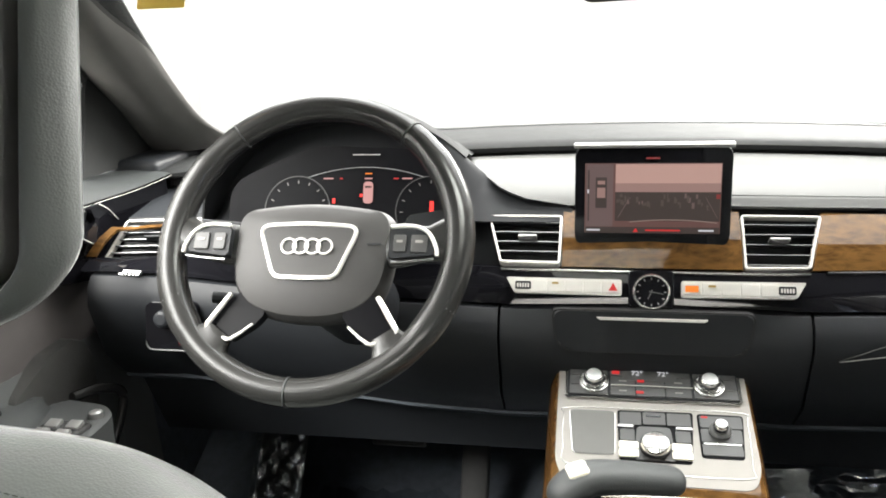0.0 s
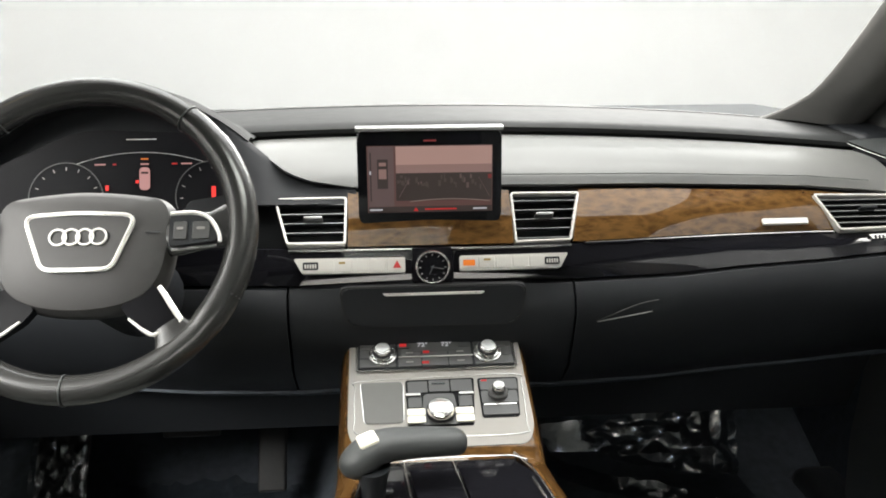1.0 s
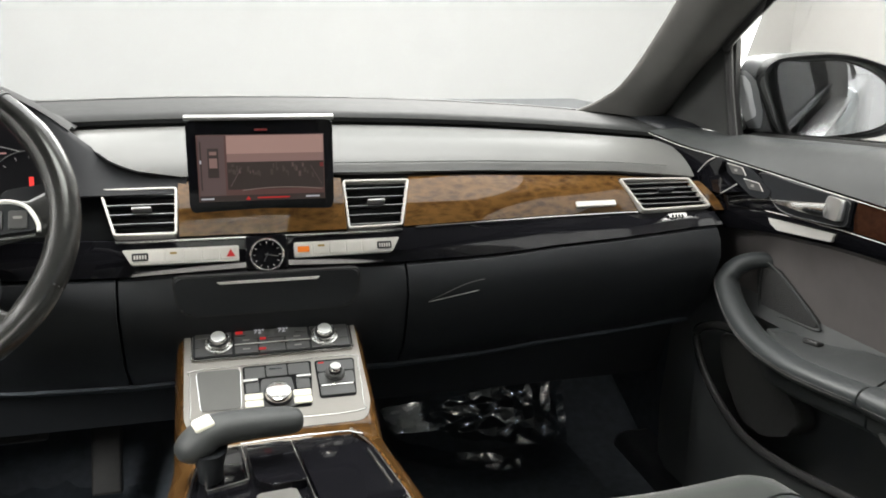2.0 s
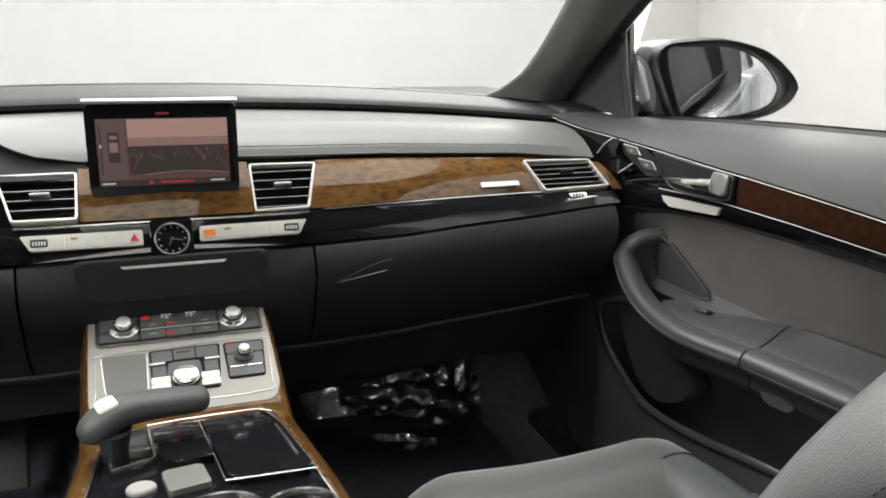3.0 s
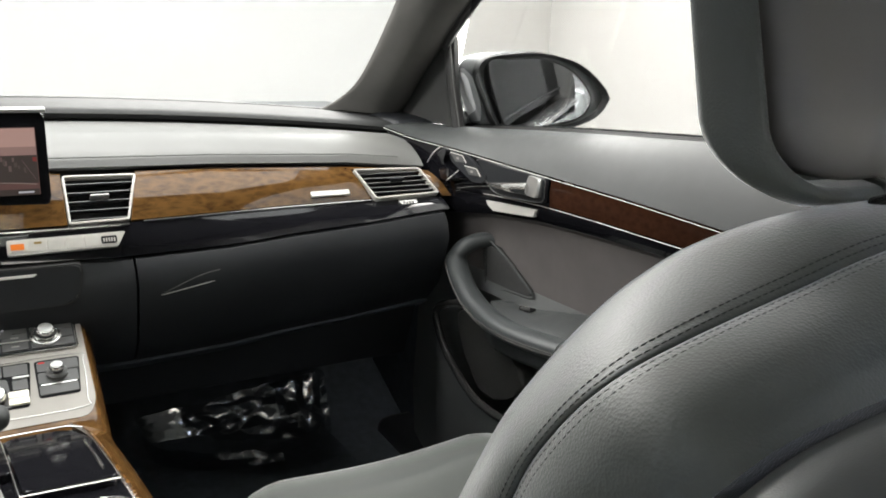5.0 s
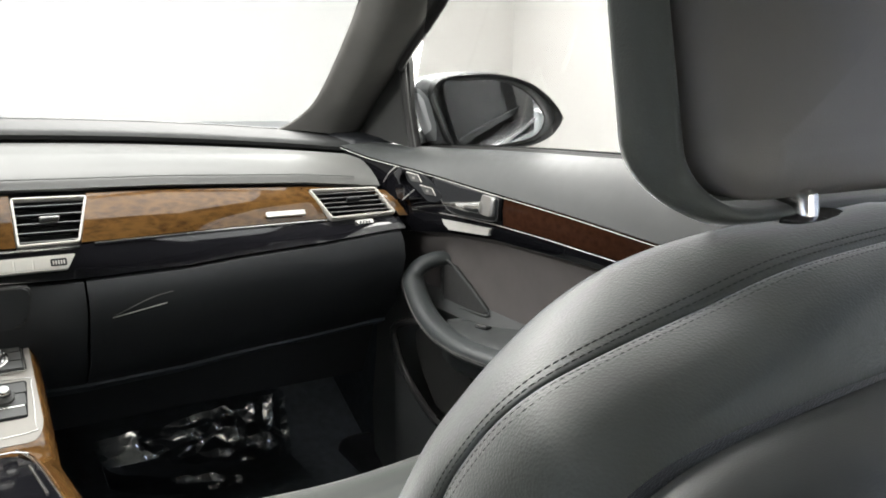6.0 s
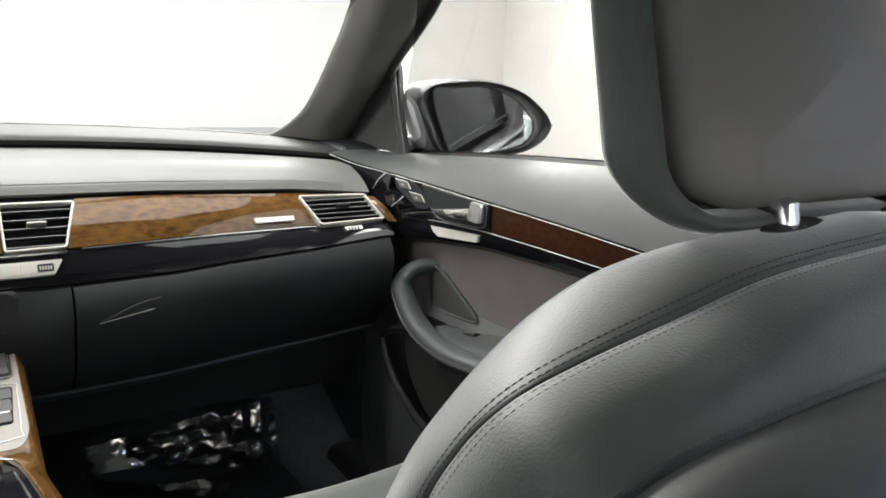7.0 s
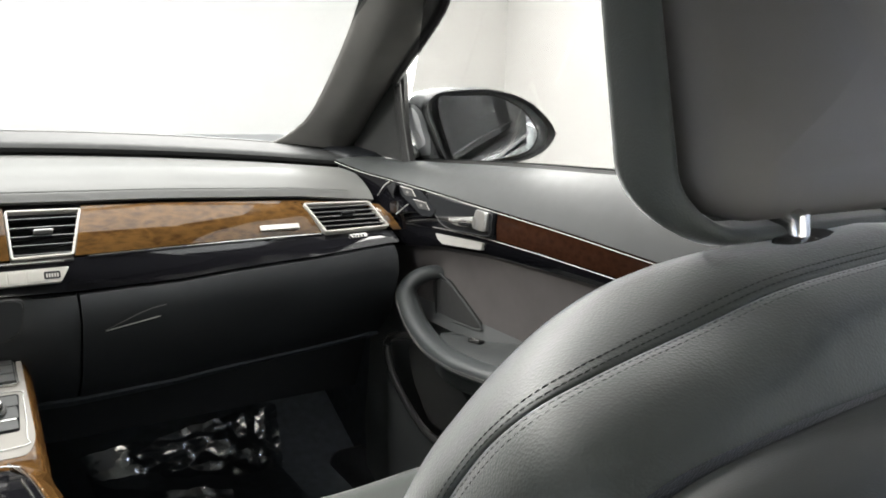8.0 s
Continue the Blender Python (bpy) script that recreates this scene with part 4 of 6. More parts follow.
def wheel_spokes(s):
    # upper spoke with its key pad
    rings = []
    for a, b, w, h in ((0.080, -0.003, 0.025, -0.010), (0.105, -0.002, 0.025, -0.004), (0.135, 0.001, 0.021, -0.002), (0.160, 0.008, 0.028, 0.0)):
        rings.append([on_wheel(s * a, b + w * math.cos(t), h + 0.011 * math.sin(t)) for t in [2 * math.pi * j / 14 for j in range(14)]])
    part("spoke", loft(rings), RIMHIDE, wheel)
    pad = [(0.094, 0.0135), (0.128, 0.0135), (0.142, 0.002), (0.146, -0.016), (0.094, -0.0215)]
    pts = [(s * a, b) for a, b in pad]
    pts = pts if s < 0 else pts[::-1]
    part("key_pad", plate(round_poly(pts, 0.004), 0.012, on_wheel(0, 0, 0.0125), WU, WV, 0.0015), PLASTIC, wheel)
    part("pad_trim", tube(smooth_path([on_wheel(s * a, b, 0.0135) for a, b in ((0.095, 0.0150), (0.120, 0.0160), (0.137, 0.0090), (0.1470, -0.008), (0.1485, -0.018))], 24), 0.0023, 8), BRIGHTSTRIP, wheel, "curved satin silver trim")
    part("pad_trim", tube([on_wheel(s * a, b, 0.0120) for a, b in ((0.097, -0.0255), (0.12, -0.024), (0.145, -0.0215))], 0.0014, 8), CHROME, wheel)
    for a, w in ((0.106, 0.014), (0.128, 0.018)):
        key = part("key", plate(rounded(w, 0.020, 0.002, 3, s * a, -0.004), 0.004, on_wheel(0, 0, 0.0145), WU, WV, 0.0008), KEYGREY, wheel)
        part("key_sign", plate(rounded(w * 0.5, 0.003, 0.001, 2, s * a, -0.002), 0.0004, on_wheel(0, 0, 0.0152), WU, WV), THREAD, key)
    # lower spoke: a leather web that flares into the rim, a V of silver round a black field
    rings = []
    for r, turn, half, thick, h in ((0.141, -48.0, 0.0175, 0.0075, 0.000), (0.144, -48.2, 0.0182, 0.0090, 0.000), (0.148, -48.5, 0.0195, 0.0097, 0.000), (0.152, -48.6, 0.0230, 0.0103, 0.000), (0.1565, -48.7, 0.0290, 0.0112, -0.0005), (0.161, -48.8, 0.0380, 0.0122, -0.0005), (0.166, -48.8, 0.0500, 0.0130, -0.001)):
        c, d = math.cos(radians(turn)), math.sin(radians(turn))
        skew = lerp(r, [(0.141, -0.14), (0.155, 0.0), (0.170, 0.0)])
        e = Vector((-d, c)) * math.cos(skew) - Vector((c, d)) * math.sin(skew)
        ring = []
        for k in range(20):
            t = 2 * math.pi * k / 20
            a = half * math.copysign(abs(math.cos(t)) ** 0.8, math.cos(t))
            ring.append(on_wheel(s * (r * c + a * e.x), r * d + a * e.y, h + thick * math.copysign(abs(math.sin(t)) ** 0.8, math.sin(t))))
        rings.append(ring)
    part("spoke", loft(rings), RIMHIDE, wheel, "leather web of the lower spoke", angle=80)
    field = [(0.044, -0.084), (0.0551, -0.0981), (0.0816, -0.1164), (0.109, -0.104), (0.090, -0.070), (0.072, -0.058)]
    pts = [(s * a, b) for a, b in field]
    pts = pts if s < 0 else pts[::-1]
    part("spoke_field", plate(round_poly(pts, 0.003), 0.014, on_wheel(0, 0, 0.001), WU, WV, 0.001), DIALBLACK, wheel, "black spoke field")
    rail = [(0.0850, -0.0640), (0.0907, -0.0720), (0.0997, -0.0861), (0.1088, -0.0995), (0.1090, -0.1040), (0.1055, -0.1075), (0.0930, -0.1125), (0.0830, -0.1164), (0.0785, -0.1155), (0.0684, -0.1090), (0.0551, -0.0981)]
    part("spoke_inlay", tube([on_wheel(s * a, b, 0.006) for a, b in rail], [0.0028, 0.0031, 0.0033, 0.0031, 0.0027, 0.0025, 0.0024, 0.0023, 0.0022, 0.0019, 0.0015], 8), SILVER, wheel, "angular satin silver inlay")


both(wheel_spokes)
part("column", loft([[on_wheel(0.055 * math.cos(t), -0.02 + 0.055 * math.sin(t), h) for t in [2 * math.pi * j / 20 for j in range(20)]] for h in (-0.03, -0.10, -0.22)]), PLASTIC, wheel)
for s in (1, -1):
    part("stalk", tube([on_wheel(s * 0.05, 0.03, -0.06), on_wheel(s * 0.12, 0.035, -0.055), on_wheel(s * 0.165, 0.038, -0.05)], [0.006, 0.008, 0.007], 10), PLASTIC, wheel, "black column stalk")
part("stalk", tube([on_wheel(-0.05, -0.05, -0.06), on_wheel(-0.11, -0.055, -0.055), on_wheel(-0.135, -0.055, -0.05)], [0.006, 0.007, 0.007], 10), PLASTIC, wheel, "lower black column stalk")
part("shift_paddle", plate(round_poly([(0.098, 0.010), (0.165, 0.030), (0.165, 0.050), (0.105, 0.040)], 0.006), 0.004, on_wheel(0, 0, -0.016), WU, WV, 0.001), PLASTIC, wheel)

# ---- centre console ----
console = thing("centre_console", (0, -0.3, 0.05), "centre console with glossy burl wood panel, keys and black lids", "console")
CO, CU, CV = Vector((0, -0.089, 0.488)), Vector((1, 0, 0)), Vector((0, 0.909, 0.418)).normalized()
CN = CU.cross(CV).normalized()


def cy(y):
    """Along the console's slope from a y of the plan."""
    return (y + 0.089) / 0.909


def on_console(x, y, h=0.0):
    return CO + CU * x + CV * cy(y) + CN * h


def console_plate(name, pts, thick, h, mat, bevel=0.0, parent=None, label="", r=0.004, seg=2):
    flat = [(x, cy(y)) for x, y in pts]
    area = sum(flat[i - 1][0] * flat[i][1] - flat[i][0] * flat[i - 1][1] for i in range(len(flat)))
    flat = flat if area > 0 else flat[::-1]
    return part(name, plate(round_poly(flat, r) if r else flat, thick, CO + CN * h, CU, CV, bevel, seg=seg), mat, parent or console, label)


def rect(x0, x1, y0, y1):
    return [(x0, y1), (x1, y1), (x1, y0), (x0, y0)]


part("tunnel", loft([[Vector((sx * w, y, z)) for sx, z in ((-1, 0.05), (-1, zt - 0.03), (-0.96, zt - 0.008), (-0.9, zt), (0.9, zt), (0.96, zt - 0.008), (1, zt - 0.03), (1, 0.05))] for y, w, zt in ((0.06, 0.120, 0.47), (-0.05, 0.124, 0.475), (-0.20, 0.127, 0.405), (-0.27, 0.128, 0.395), (-0.60, 0.142, 0.410), (-0.66, 0.146, 0.42), (-0.95, 0.152, 0.43))]), LEATHER, console, "black leather console flanks")
# wood surround: a sloped plate in front, two rails along the lids


def sloped_wood():
    """Flat in the middle, falling away at its sides and foot."""
    rows = []
    for y in [-0.040, -0.046] + span(-0.052, -0.225, 10) + [-0.236, -0.247, -0.256, -0.262]:
        foot = max(0.0, (-0.226 - y) / 0.036)
        row = []
        for x in (-0.135, -0.1345, -0.133, -0.130, -0.126, -0.121, -0.112, -0.06, 0.0, 0.06, 0.114, 0.122, 0.127, 0.131, 0.134, 0.1355, 0.136):
            side = max(0.0, (abs(x - 0.0005) - 0.117) / 0.018)
            row.append(on_console(x, y, -0.036 * side ** 2.2 - 0.010 * foot ** 1.7))
        rows.append(row)
    bm = loft(rows, False, False)
    bmesh.ops.recalc_face_normals(bm, faces=bm.faces)
    bmesh.ops.solidify(bm, geom=bm.faces[:], thickness=0.006)
    part("wood_panel", bm, WOOD, console, "glossy burl wood console panel", angle=60)


sloped_wood()
# covers the lacquered wood with its reflected light, painted as a pale plate
console_plate("glare_plate", [(-0.121, -0.046), (0.122, -0.046), (0.123, -0.20), (0.112, -0.2255), (-0.110, -0.2255), (-0.121, -0.20)], 0.002, 0.0006, WOOD_GLARE, 0.0005, label="pale plate painting the wood's glare round the keys", r=0.012)


def wood_rail(s):
    inner = [(0.086, -0.262, 0.431), (0.098, -0.30, 0.435), (0.104, -0.34, 0.440), (0.113, -0.45, 0.453), (0.121, -0.56, 0.462), (0.125, -0.64, 0.468)]
    outer = [(0.133, -0.250, 0.400), (0.134, -0.30, 0.408), (0.136, -0.34, 0.415), (0.142, -0.45, 0.429), (0.148, -0.56, 0.438), (0.151, -0.64, 0.444)]
    rows = []
    for p, q in zip(smooth_path(inner, 24), smooth_path(outer, 24)):
        m = (p + q) / 2 + Vector((0, 0, 0.006))
        c = [(p.x, p.y, p.z - 0.012), (p.x, p.y, p.z), (p.x + 0.004, p.y, p.z + 0.003), (m.x, m.y, m.z), (q.x - 0.004, q.y, q.z + 0.006), (q.x, q.y, q.z - 0.002), (q.x - 0.002, q.y, q.z - 0.025)]
        rows.append([Vector((s * a, b, d)) for a, b, d in c])
    part("wood_rail", loft(rows, True, True), WOOD, console, "glossy burl wood rail beside the lids")
    part("chrome_edge", tube([Vector((s * (p.x - 0.001), p.y, p.z + 0.003)) for p in smooth_path(inner, 24)], 0.0016, 8), CHROME, console)


both(wood_rail)
# climate keys and knobs
climate = thing("climate_panel", on_console(0, -0.08, -0.01), "grey climate control keys with two silver dials", "control panel")


def in_console(name, pts, thick, h, mat, parent, bevel=0.0, label="", r=0.002):
    return console_plate(name, pts, thick, h, mat, bevel, parent, label, r)


in_console("key_bed", rect(-0.109, 0.112, -0.104, -0.050), 0.008, 0.0025, PLASTIC, climate, 0.001, r=0.005)
part("bed_rim", tube([on_console(x, y, 0.003) for x, y in ((-0.111, -0.05), (-0.111, -0.104), (-0.108, -0.107), (0.110, -0.107), (0.114, -0.104), (0.114, -0.05))], 0.0013, 6), CHROME, climate)
for k, (x0, x1) in enumerate(((-0.106, -0.056), (-0.052, -0.020), (-0.018, 0.018), (0.020, 0.052), (0.056, 0.110))):
    for y0, y1 in ((-0.102, -0.088), (-0.0865, -0.072), (-0.0705, -0.054)):
        key = in_console("key", rect(x0, x1, y0, y1), 0.004, 0.0045, KEYGREY, climate, 0.0007, r=0.0012)
        if k in (1, 3) and y0 < -0.075:
            in_console("key_sign", rect((x0 + x1) / 2 - 0.005, (x0 + x1) / 2 + 0.005, (y0 + y1) / 2 - 0.001, (y0 + y1) / 2 + 0.001), 0.0004, 0.005, THREAD, key, r=0)
in_console("temperature_display", rect(-0.036, 0.034, -0.0780, -0.0560), 0.002, 0.0050, KEYGREY, climate)
in_console("key_line", rect(-0.052, 0.054, -0.0873, -0.0862), 0.0010, 0.0058, SILVER, climate, r=0)
in_console("red_lamp", rect(-0.050, -0.040, -0.0685, -0.0635), 0.0006, 0.0056, RED, climate, r=0.001)
in_console("red_lamp", rect(-0.017, -0.008, -0.081, -0.077), 0.0006, 0.0056, RED, climate, r=0.001)
in_console("red_lamp", rect(-0.019, -0.009, -0.099, -0.095), 0.0006, 0.0056, RED, climate, r=0.001)


FIGUREGLOW = glow("lit_figures", (0.85, 0.85, 0.88), 0.6)


def digits(text, x, y, size, parent):
    """Lit figures as a flat mesh."""
    curve = bpy.data.curves.new("figures", "FONT")
    curve.body, curve.size, curve.align_x, curve.align_y, curve.extrude = text, size, "CENTER", "CENTER", 0.0002
    tmp = bpy.data.objects.new("figures", curve)
    scene.collection.objects.link(tmp)
    bpy.context.view_layer.update()
    me = bpy.data.meshes.new_from_object(tmp.evaluated_get(bpy.context.evaluated_depsgraph_get()))
    bpy.data.objects.remove(tmp)
    bm = bmesh.new()
    bm.from_mesh(me)
    o = on_console(x, y, 0.0070)
    bmesh.ops.transform(bm, matrix=Matrix.Translation(o) @ Matrix((CU, CV, CN)).transposed().to_4x4(), verts=bm.verts)
    part("figures", bm, FIGUREGLOW, parent, smooth=False)


digits("72°", -0.017, -0.0680, 0.0110, climate)
digits("72°", 0.017, -0.0680, 0.0110, climate)


def dial(x, y, r, parent, collar=True):
    o = on_console(x, y, 0.004)
    d = part("dial", knob(o, CN, [(0, r * 0.66), (0.010, r * 0.64), (0.0145, r * 0.60), (0.0160, r * 0.52), (0.0165, r * 0.1)]), CHROME, parent, "satin silver turning dial")
    if collar:
        part("dial_collar", knob(o, CN, [(-0.002, r), (0.0015, r), (0.0030, r * 0.95), (0.0034, r * 0.88), (0.0026, r * 0.82), (0.0046, r * 0.76), (0.005, r * 0.66)]), CHROME, d, "stepped bright collar")
    else:
        part("dial_collar", knob(o, CN, [(-0.002, r), (0.003, r), (0.005, r * 0.8)]), KEYGREY, d)
    part("dial_ring", knob_ring(o + CN * 0.008, CN, [(0, r * 0.68), (0.003, r * 0.68), (0.003, r * 0.6), (0, r * 0.6)]), PLASTIC, d)
    part("dial_cap", knob(o + CN * 0.0162, CN, [(0, r * 0.46), (0.0009, r * 0.44), (0.0014, r * 0.30)]), KEYSILVER, d)


dial(-0.074, -0.082, 0.0205, climate)
dial(0.075, -0.082, 0.0205, climate)
# touch pad, menu keys and dial, parking keys
menu = thing("menu_panel", on_console(0, -0.16, -0.01), "menu keys with large turning dial and touch pad", "control panel")
part("chrome_frame", tube(smooth_path([on_console(x, y, 0.0012) for x, y in ((-0.106, -0.123), (0.0, -0.120), (0.108, -0.119), (0.116, -0.135), (0.113, -0.195), (0.105, -0.211), (0.0, -0.211), (-0.102, -0.206), (-0.112, -0.180), (-0.112, -0.135))], 60, True), 0.0006, 8, True), CHROME, menu, "thin bright frame line")
in_console("touch_pad", [(-0.105, -0.126), (-0.047, -0.126), (-0.048, -0.189), (-0.099, -0.189)], 0.004, 0.0023, TOUCH, menu, 0.0008, "matt grey touch pad", 0.006)
in_console("pad_rim", [(-0.1058, -0.1253), (-0.0463, -0.1253), (-0.0473, -0.1897), (-0.0998, -0.1897)], 0.004, 0.0015, CHROME, menu, 0.0004, "thin bright rim", 0.007)
in_console("key_bed", [(-0.044, -0.1235), (0.051, -0.1225), (0.047, -0.170), (0.044, -0.196), (-0.042, -0.196), (-0.043, -0.170)], 0.004, 0.0016, DIALBLACK, menu, 0.0004, "", 0.004)
for pts in (rect(-0.041, -0.014, -0.145, -0.127), rect(0.018, 0.047, -0.144, -0.126), rect(-0.012, 0.016, -0.144, -0.126), rect(-0.041, -0.023, -0.168, -0.152), rect(0.027, 0.045, -0.168, -0.151)):
    in_console("key", pts, 0.004, 0.0030, KEYGREY, menu, 0.0008, r=0.0015)
in_console("key_sign", rect(-0.008, 0.010, -0.133, -0.1305), 0.0005, 0.0036, GLOSS, menu, r=0.0008)
for x0, x1 in ((-0.044, -0.024), (0.028, 0.048)):
    in_console("flick_key", rect(x0, x1, -0.1505, -0.147), 0.004, 0.005, KEYSILVER, menu, 0.0010, "small satin flick key", 0.001)
for x0, x1 in ((-0.043, -0.019), (0.021, 0.045)):
    in_console("pale_key", rect(x0, x1, -0.181, -0.171), 0.005, 0.0048, CREAM, menu, 0.0010, "cream coloured key", 0.0015)
    in_console("pale_key", rect(x0, x1, -0.192, -0.182), 0.005, 0.0048, CREAM, menu, 0.0010, "cream coloured key", 0.0015)
in_console("dial_bed", [(-0.020, -0.148), (0.021, -0.148), (0.026, -0.195), (-0.025, -0.195)], 0.004, 0.0035, KEYGREY, menu, 0.0008, "", 0.005)
MO = on_console(0.001, -0.178, 0.003)
menu_dial = part("menu_dial", knob(MO, CN, [(0, 0.0185), (0.009, 0.0180), (0.012, 0.0165), (0.0125, 0.015), (0.011, 0.013), (0.0105, 0.002)]), CHROME, menu, "large silver menu dial")
part("dial_grip", knob_ring(MO + CN * 0.003, CN, [(0, 0.0190), (0.005, 0.0188), (0.005, 0.0175), (0, 0.0175)]), PLASTIC, menu_dial)
part("dial_top", knob(MO + CN * 0.0108, CN, [(0, 0.0155), (0.0012, 0.0150), (0.0022, 0.012), (0.0026, 0.004)]), CHROME, menu_dial, "polished domed dial top")
part("top_ring", knob_ring(MO + CN * 0.0110, CN, [(0, 0.0166), (0.0012, 0.0164), (0.0012, 0.0154), (0, 0.0154)]), GLOSS, menu_dial)
in_console("key_bed", [(0.055, -0.1235), (0.112, -0.1235), (0.106, -0.186), (0.056, -0.186)], 0.004, 0.0016, DIALBLACK, menu, 0.0005, "", 0.005)
for pts in (rect(0.058, 0.109, -0.144, -0.127), rect(0.058, 0.107, -0.165, -0.146), rect(0.058, 0.105, -0.183, -0.167)):
    in_console("key", pts, 0.004, 0.0030, KEYGREY, menu, 0.0008, r=0.002)
in_console("red_lamp", rect(0.060, 0.068, -0.1305, -0.1280), 0.0005, 0.0036, RED, menu, r=0.0005)
in_console("silver_line", rect(0.060, 0.104, -0.1685, -0.1670), 0.002, 0.0040, CHROME, menu, 0.0004, r=0.0005)
dial(0.081, -0.150, 0.0135, menu, False)

# gear lever
lever = thing("gear_lever", (-0.055, -0.34, 0.44), "wide black leather gear lever with pale release cap", "gear lever")
grip = smooth_path([(-0.117, -0.360, 0.470), (-0.102, -0.349, 0.480), (-0.080, -0.338, 0.490), (-0.045, -0.331, 0.490), (-0.010, -0.326, 0.4875), (0.010, -0.323, 0.485), (0.018, -0.321, 0.483)], 26)
part("grip", tube(grip, [0.004, 0.0125, 0.0175, 0.0205, 0.0222, 0.0230, 0.0233] + [0.0233, 0.0232, 0.0230, 0.0227, 0.0224, 0.0220, 0.0216] + [0.0212, 0.0209, 0.0206, 0.0203, 0.0200, 0.0197] + [0.0194, 0.0188, 0.0178, 0.0162, 0.0136, 0.0092, 0.002], 18, flat=0.78), LEATHER, lever, "smooth black leather grip")
part("release_cap", box((0.023, 0.024, 0.011), 0.0050, pose(-0.091, -0.344, 0.5015, 4, -14, 16), 5), CREAM, lever, "pale rounded release cap")
part("stem", loft([[Vector((-0.086 + w * math.cos(t), -0.348 + 0.026 * math.sin(t), z)) for t in [2 * math.pi * j / 16 for j in range(16)]] for z, w in ((0.40, 0.013), (0.45, 0.014), (0.474, 0.020))]), PLASTIC, lever)
part("grip_trim", tube([p + Vector((0, -0.013, -0.009)) for p in grip[3:22]], 0.0010, 6), CHROME, lever)

# lids and tray behind the lever
LZ = 0.436
TV = Vector((0, 1, -0.14)).normalized()  # the lids rise a little towards the seats


def lid_z(y):
    return LZ + 0.14 * (-0.28 - y)


def lid_plate(name, pts, thick, lift, mat, bevel, r, label="", seg=2):
    o = Vector((0, -0.28, LZ + lift))
    return part(name, plate(round_poly([(x, (y + 0.28) / TV.y) for x, y in pts], r), thick, o, (1, 0, 0), TV, bevel, seg=seg), mat, console, label)


def lid_line(pts, r):
    part("chrome_edge", tube([(x, y, lid_z(y) + h) for x, y, h in pts], r, 8), CHROME, console)


lid_plate("lid_bed", [(-0.100, -0.262), (-0.124, -0.66), (0.124, -0.66), (0.100, -0.262)], 0.03, -0.007, GLOSS, 0, 0.01)
lid_plate("lid", [(0.011, -0.285), (0.024, -0.476), (0.111, -0.484), (0.099, -0.335), (0.078, -0.287)], 0.010, 0.003, GLOSS, 0.002, 0.012, "gloss black cup holder lid")
lid_plate("lid", [(0.004, -0.283), (-0.046, -0.290), (-0.038, -0.395), (-0.020, -0.412), (0.016, -0.408)], 0.010, 0.003, GLOSS, 0.002, 0.008, "gloss black storage lid")
lid_line([(0.093, -0.345, 0.0042), (0.097, -0.40, 0.0044), (0.100, -0.45, 0.0042)], 0.0014)
lid_line([(-0.052, -0.282, 0.004), (-0.02, -0.278, 0.004), (0.03, -0.276, 0.004), (0.080, -0.279, 0.004), (0.096, -0.292, 0.003)], 0.0011)
lid_line([(0.020, -0.482, 0.002), (0.112, -0.489, 0.002)], 0.0009)
lid_line([(0.0075, -0.284, 0.002), (0.020, -0.478, 0.002)], 0.0008)
part("lever_gate", ring_plate(round_poly([(-0.050, -0.285), (-0.096, -0.300), (-0.090, -0.412), (-0.044, -0.392)], 0.006), 0.0022, 0.005, (0, 0, LZ - 0.036), (1, 0, 0), TV, 0.0008), CHROME, console, "bright frame of the lever gate")
part("gate_well", plate(round_poly([(-0.053, -0.289), (-0.092, -0.304), (-0.087, -0.408), (-0.047, -0.389)], 0.005), 0.004, (0, 0, LZ - 0.002), (1, 0, 0), (0, 1, 0)), RUBBER, console)
lid_plate("parking_key", [(-0.040, -0.424), (0.002, -0.418), (0.008, -0.472), (-0.034, -0.481)], 0.010, -0.0005, TOUCH, 0.002, 0.005, "satin parking brake key")
part("start_key", knob((-0.060, -0.452, lid_z(-0.452) - 0.010), (0, 0.14, 1), [(0, 0.015), (0.006, 0.0148), (0.008, 0.013), (0.0082, 0.003)]), SILVERPAD, console, "round silver start key")
for x, y, r in ((0.008, -0.545, 0.042), (0.082, -0.560, 0.034)):
    part("cup_ring", knob_ring((x, y, lid_z(y) - 0.006), (0, 0.14, 1), [(0, r), (0.0055, r), (0.0065, r - 0.001), (0.005, r - 0.0024), (0, r - 0.0026)]), CHROME, console, "bright cup holder ring")
part("armrest", box((0.27, 0.34, 0.07), 0.025, pose(0.0, -0.85, 0.455), 4), LEATHER, console, "black leather centre armrest")

# ---- seats ----
def stitches(path, step, r):
    """Short raised stitches along a path."""
    bm = bmesh.new()
    fine, dist = [], 0.0
    for a, b in zip(path, path[1:]):
        d = (b - a).length
        n = max(1, int(d / 0.0008))
        fine += [a.lerp(b, k / n) for k in range(n)]
    run = [fine[0]]
    for p in fine:
        if (p - run[-1]).length >= step:
            run.append(p)
    for a, b in zip(run[::1], run[1::1]):
        q = a.lerp(b, 0.72)
        tube([a, a.lerp(q, 0.5), q], [r * 0.5, r, r * 0.5], 5, bm=bm)
    return bm


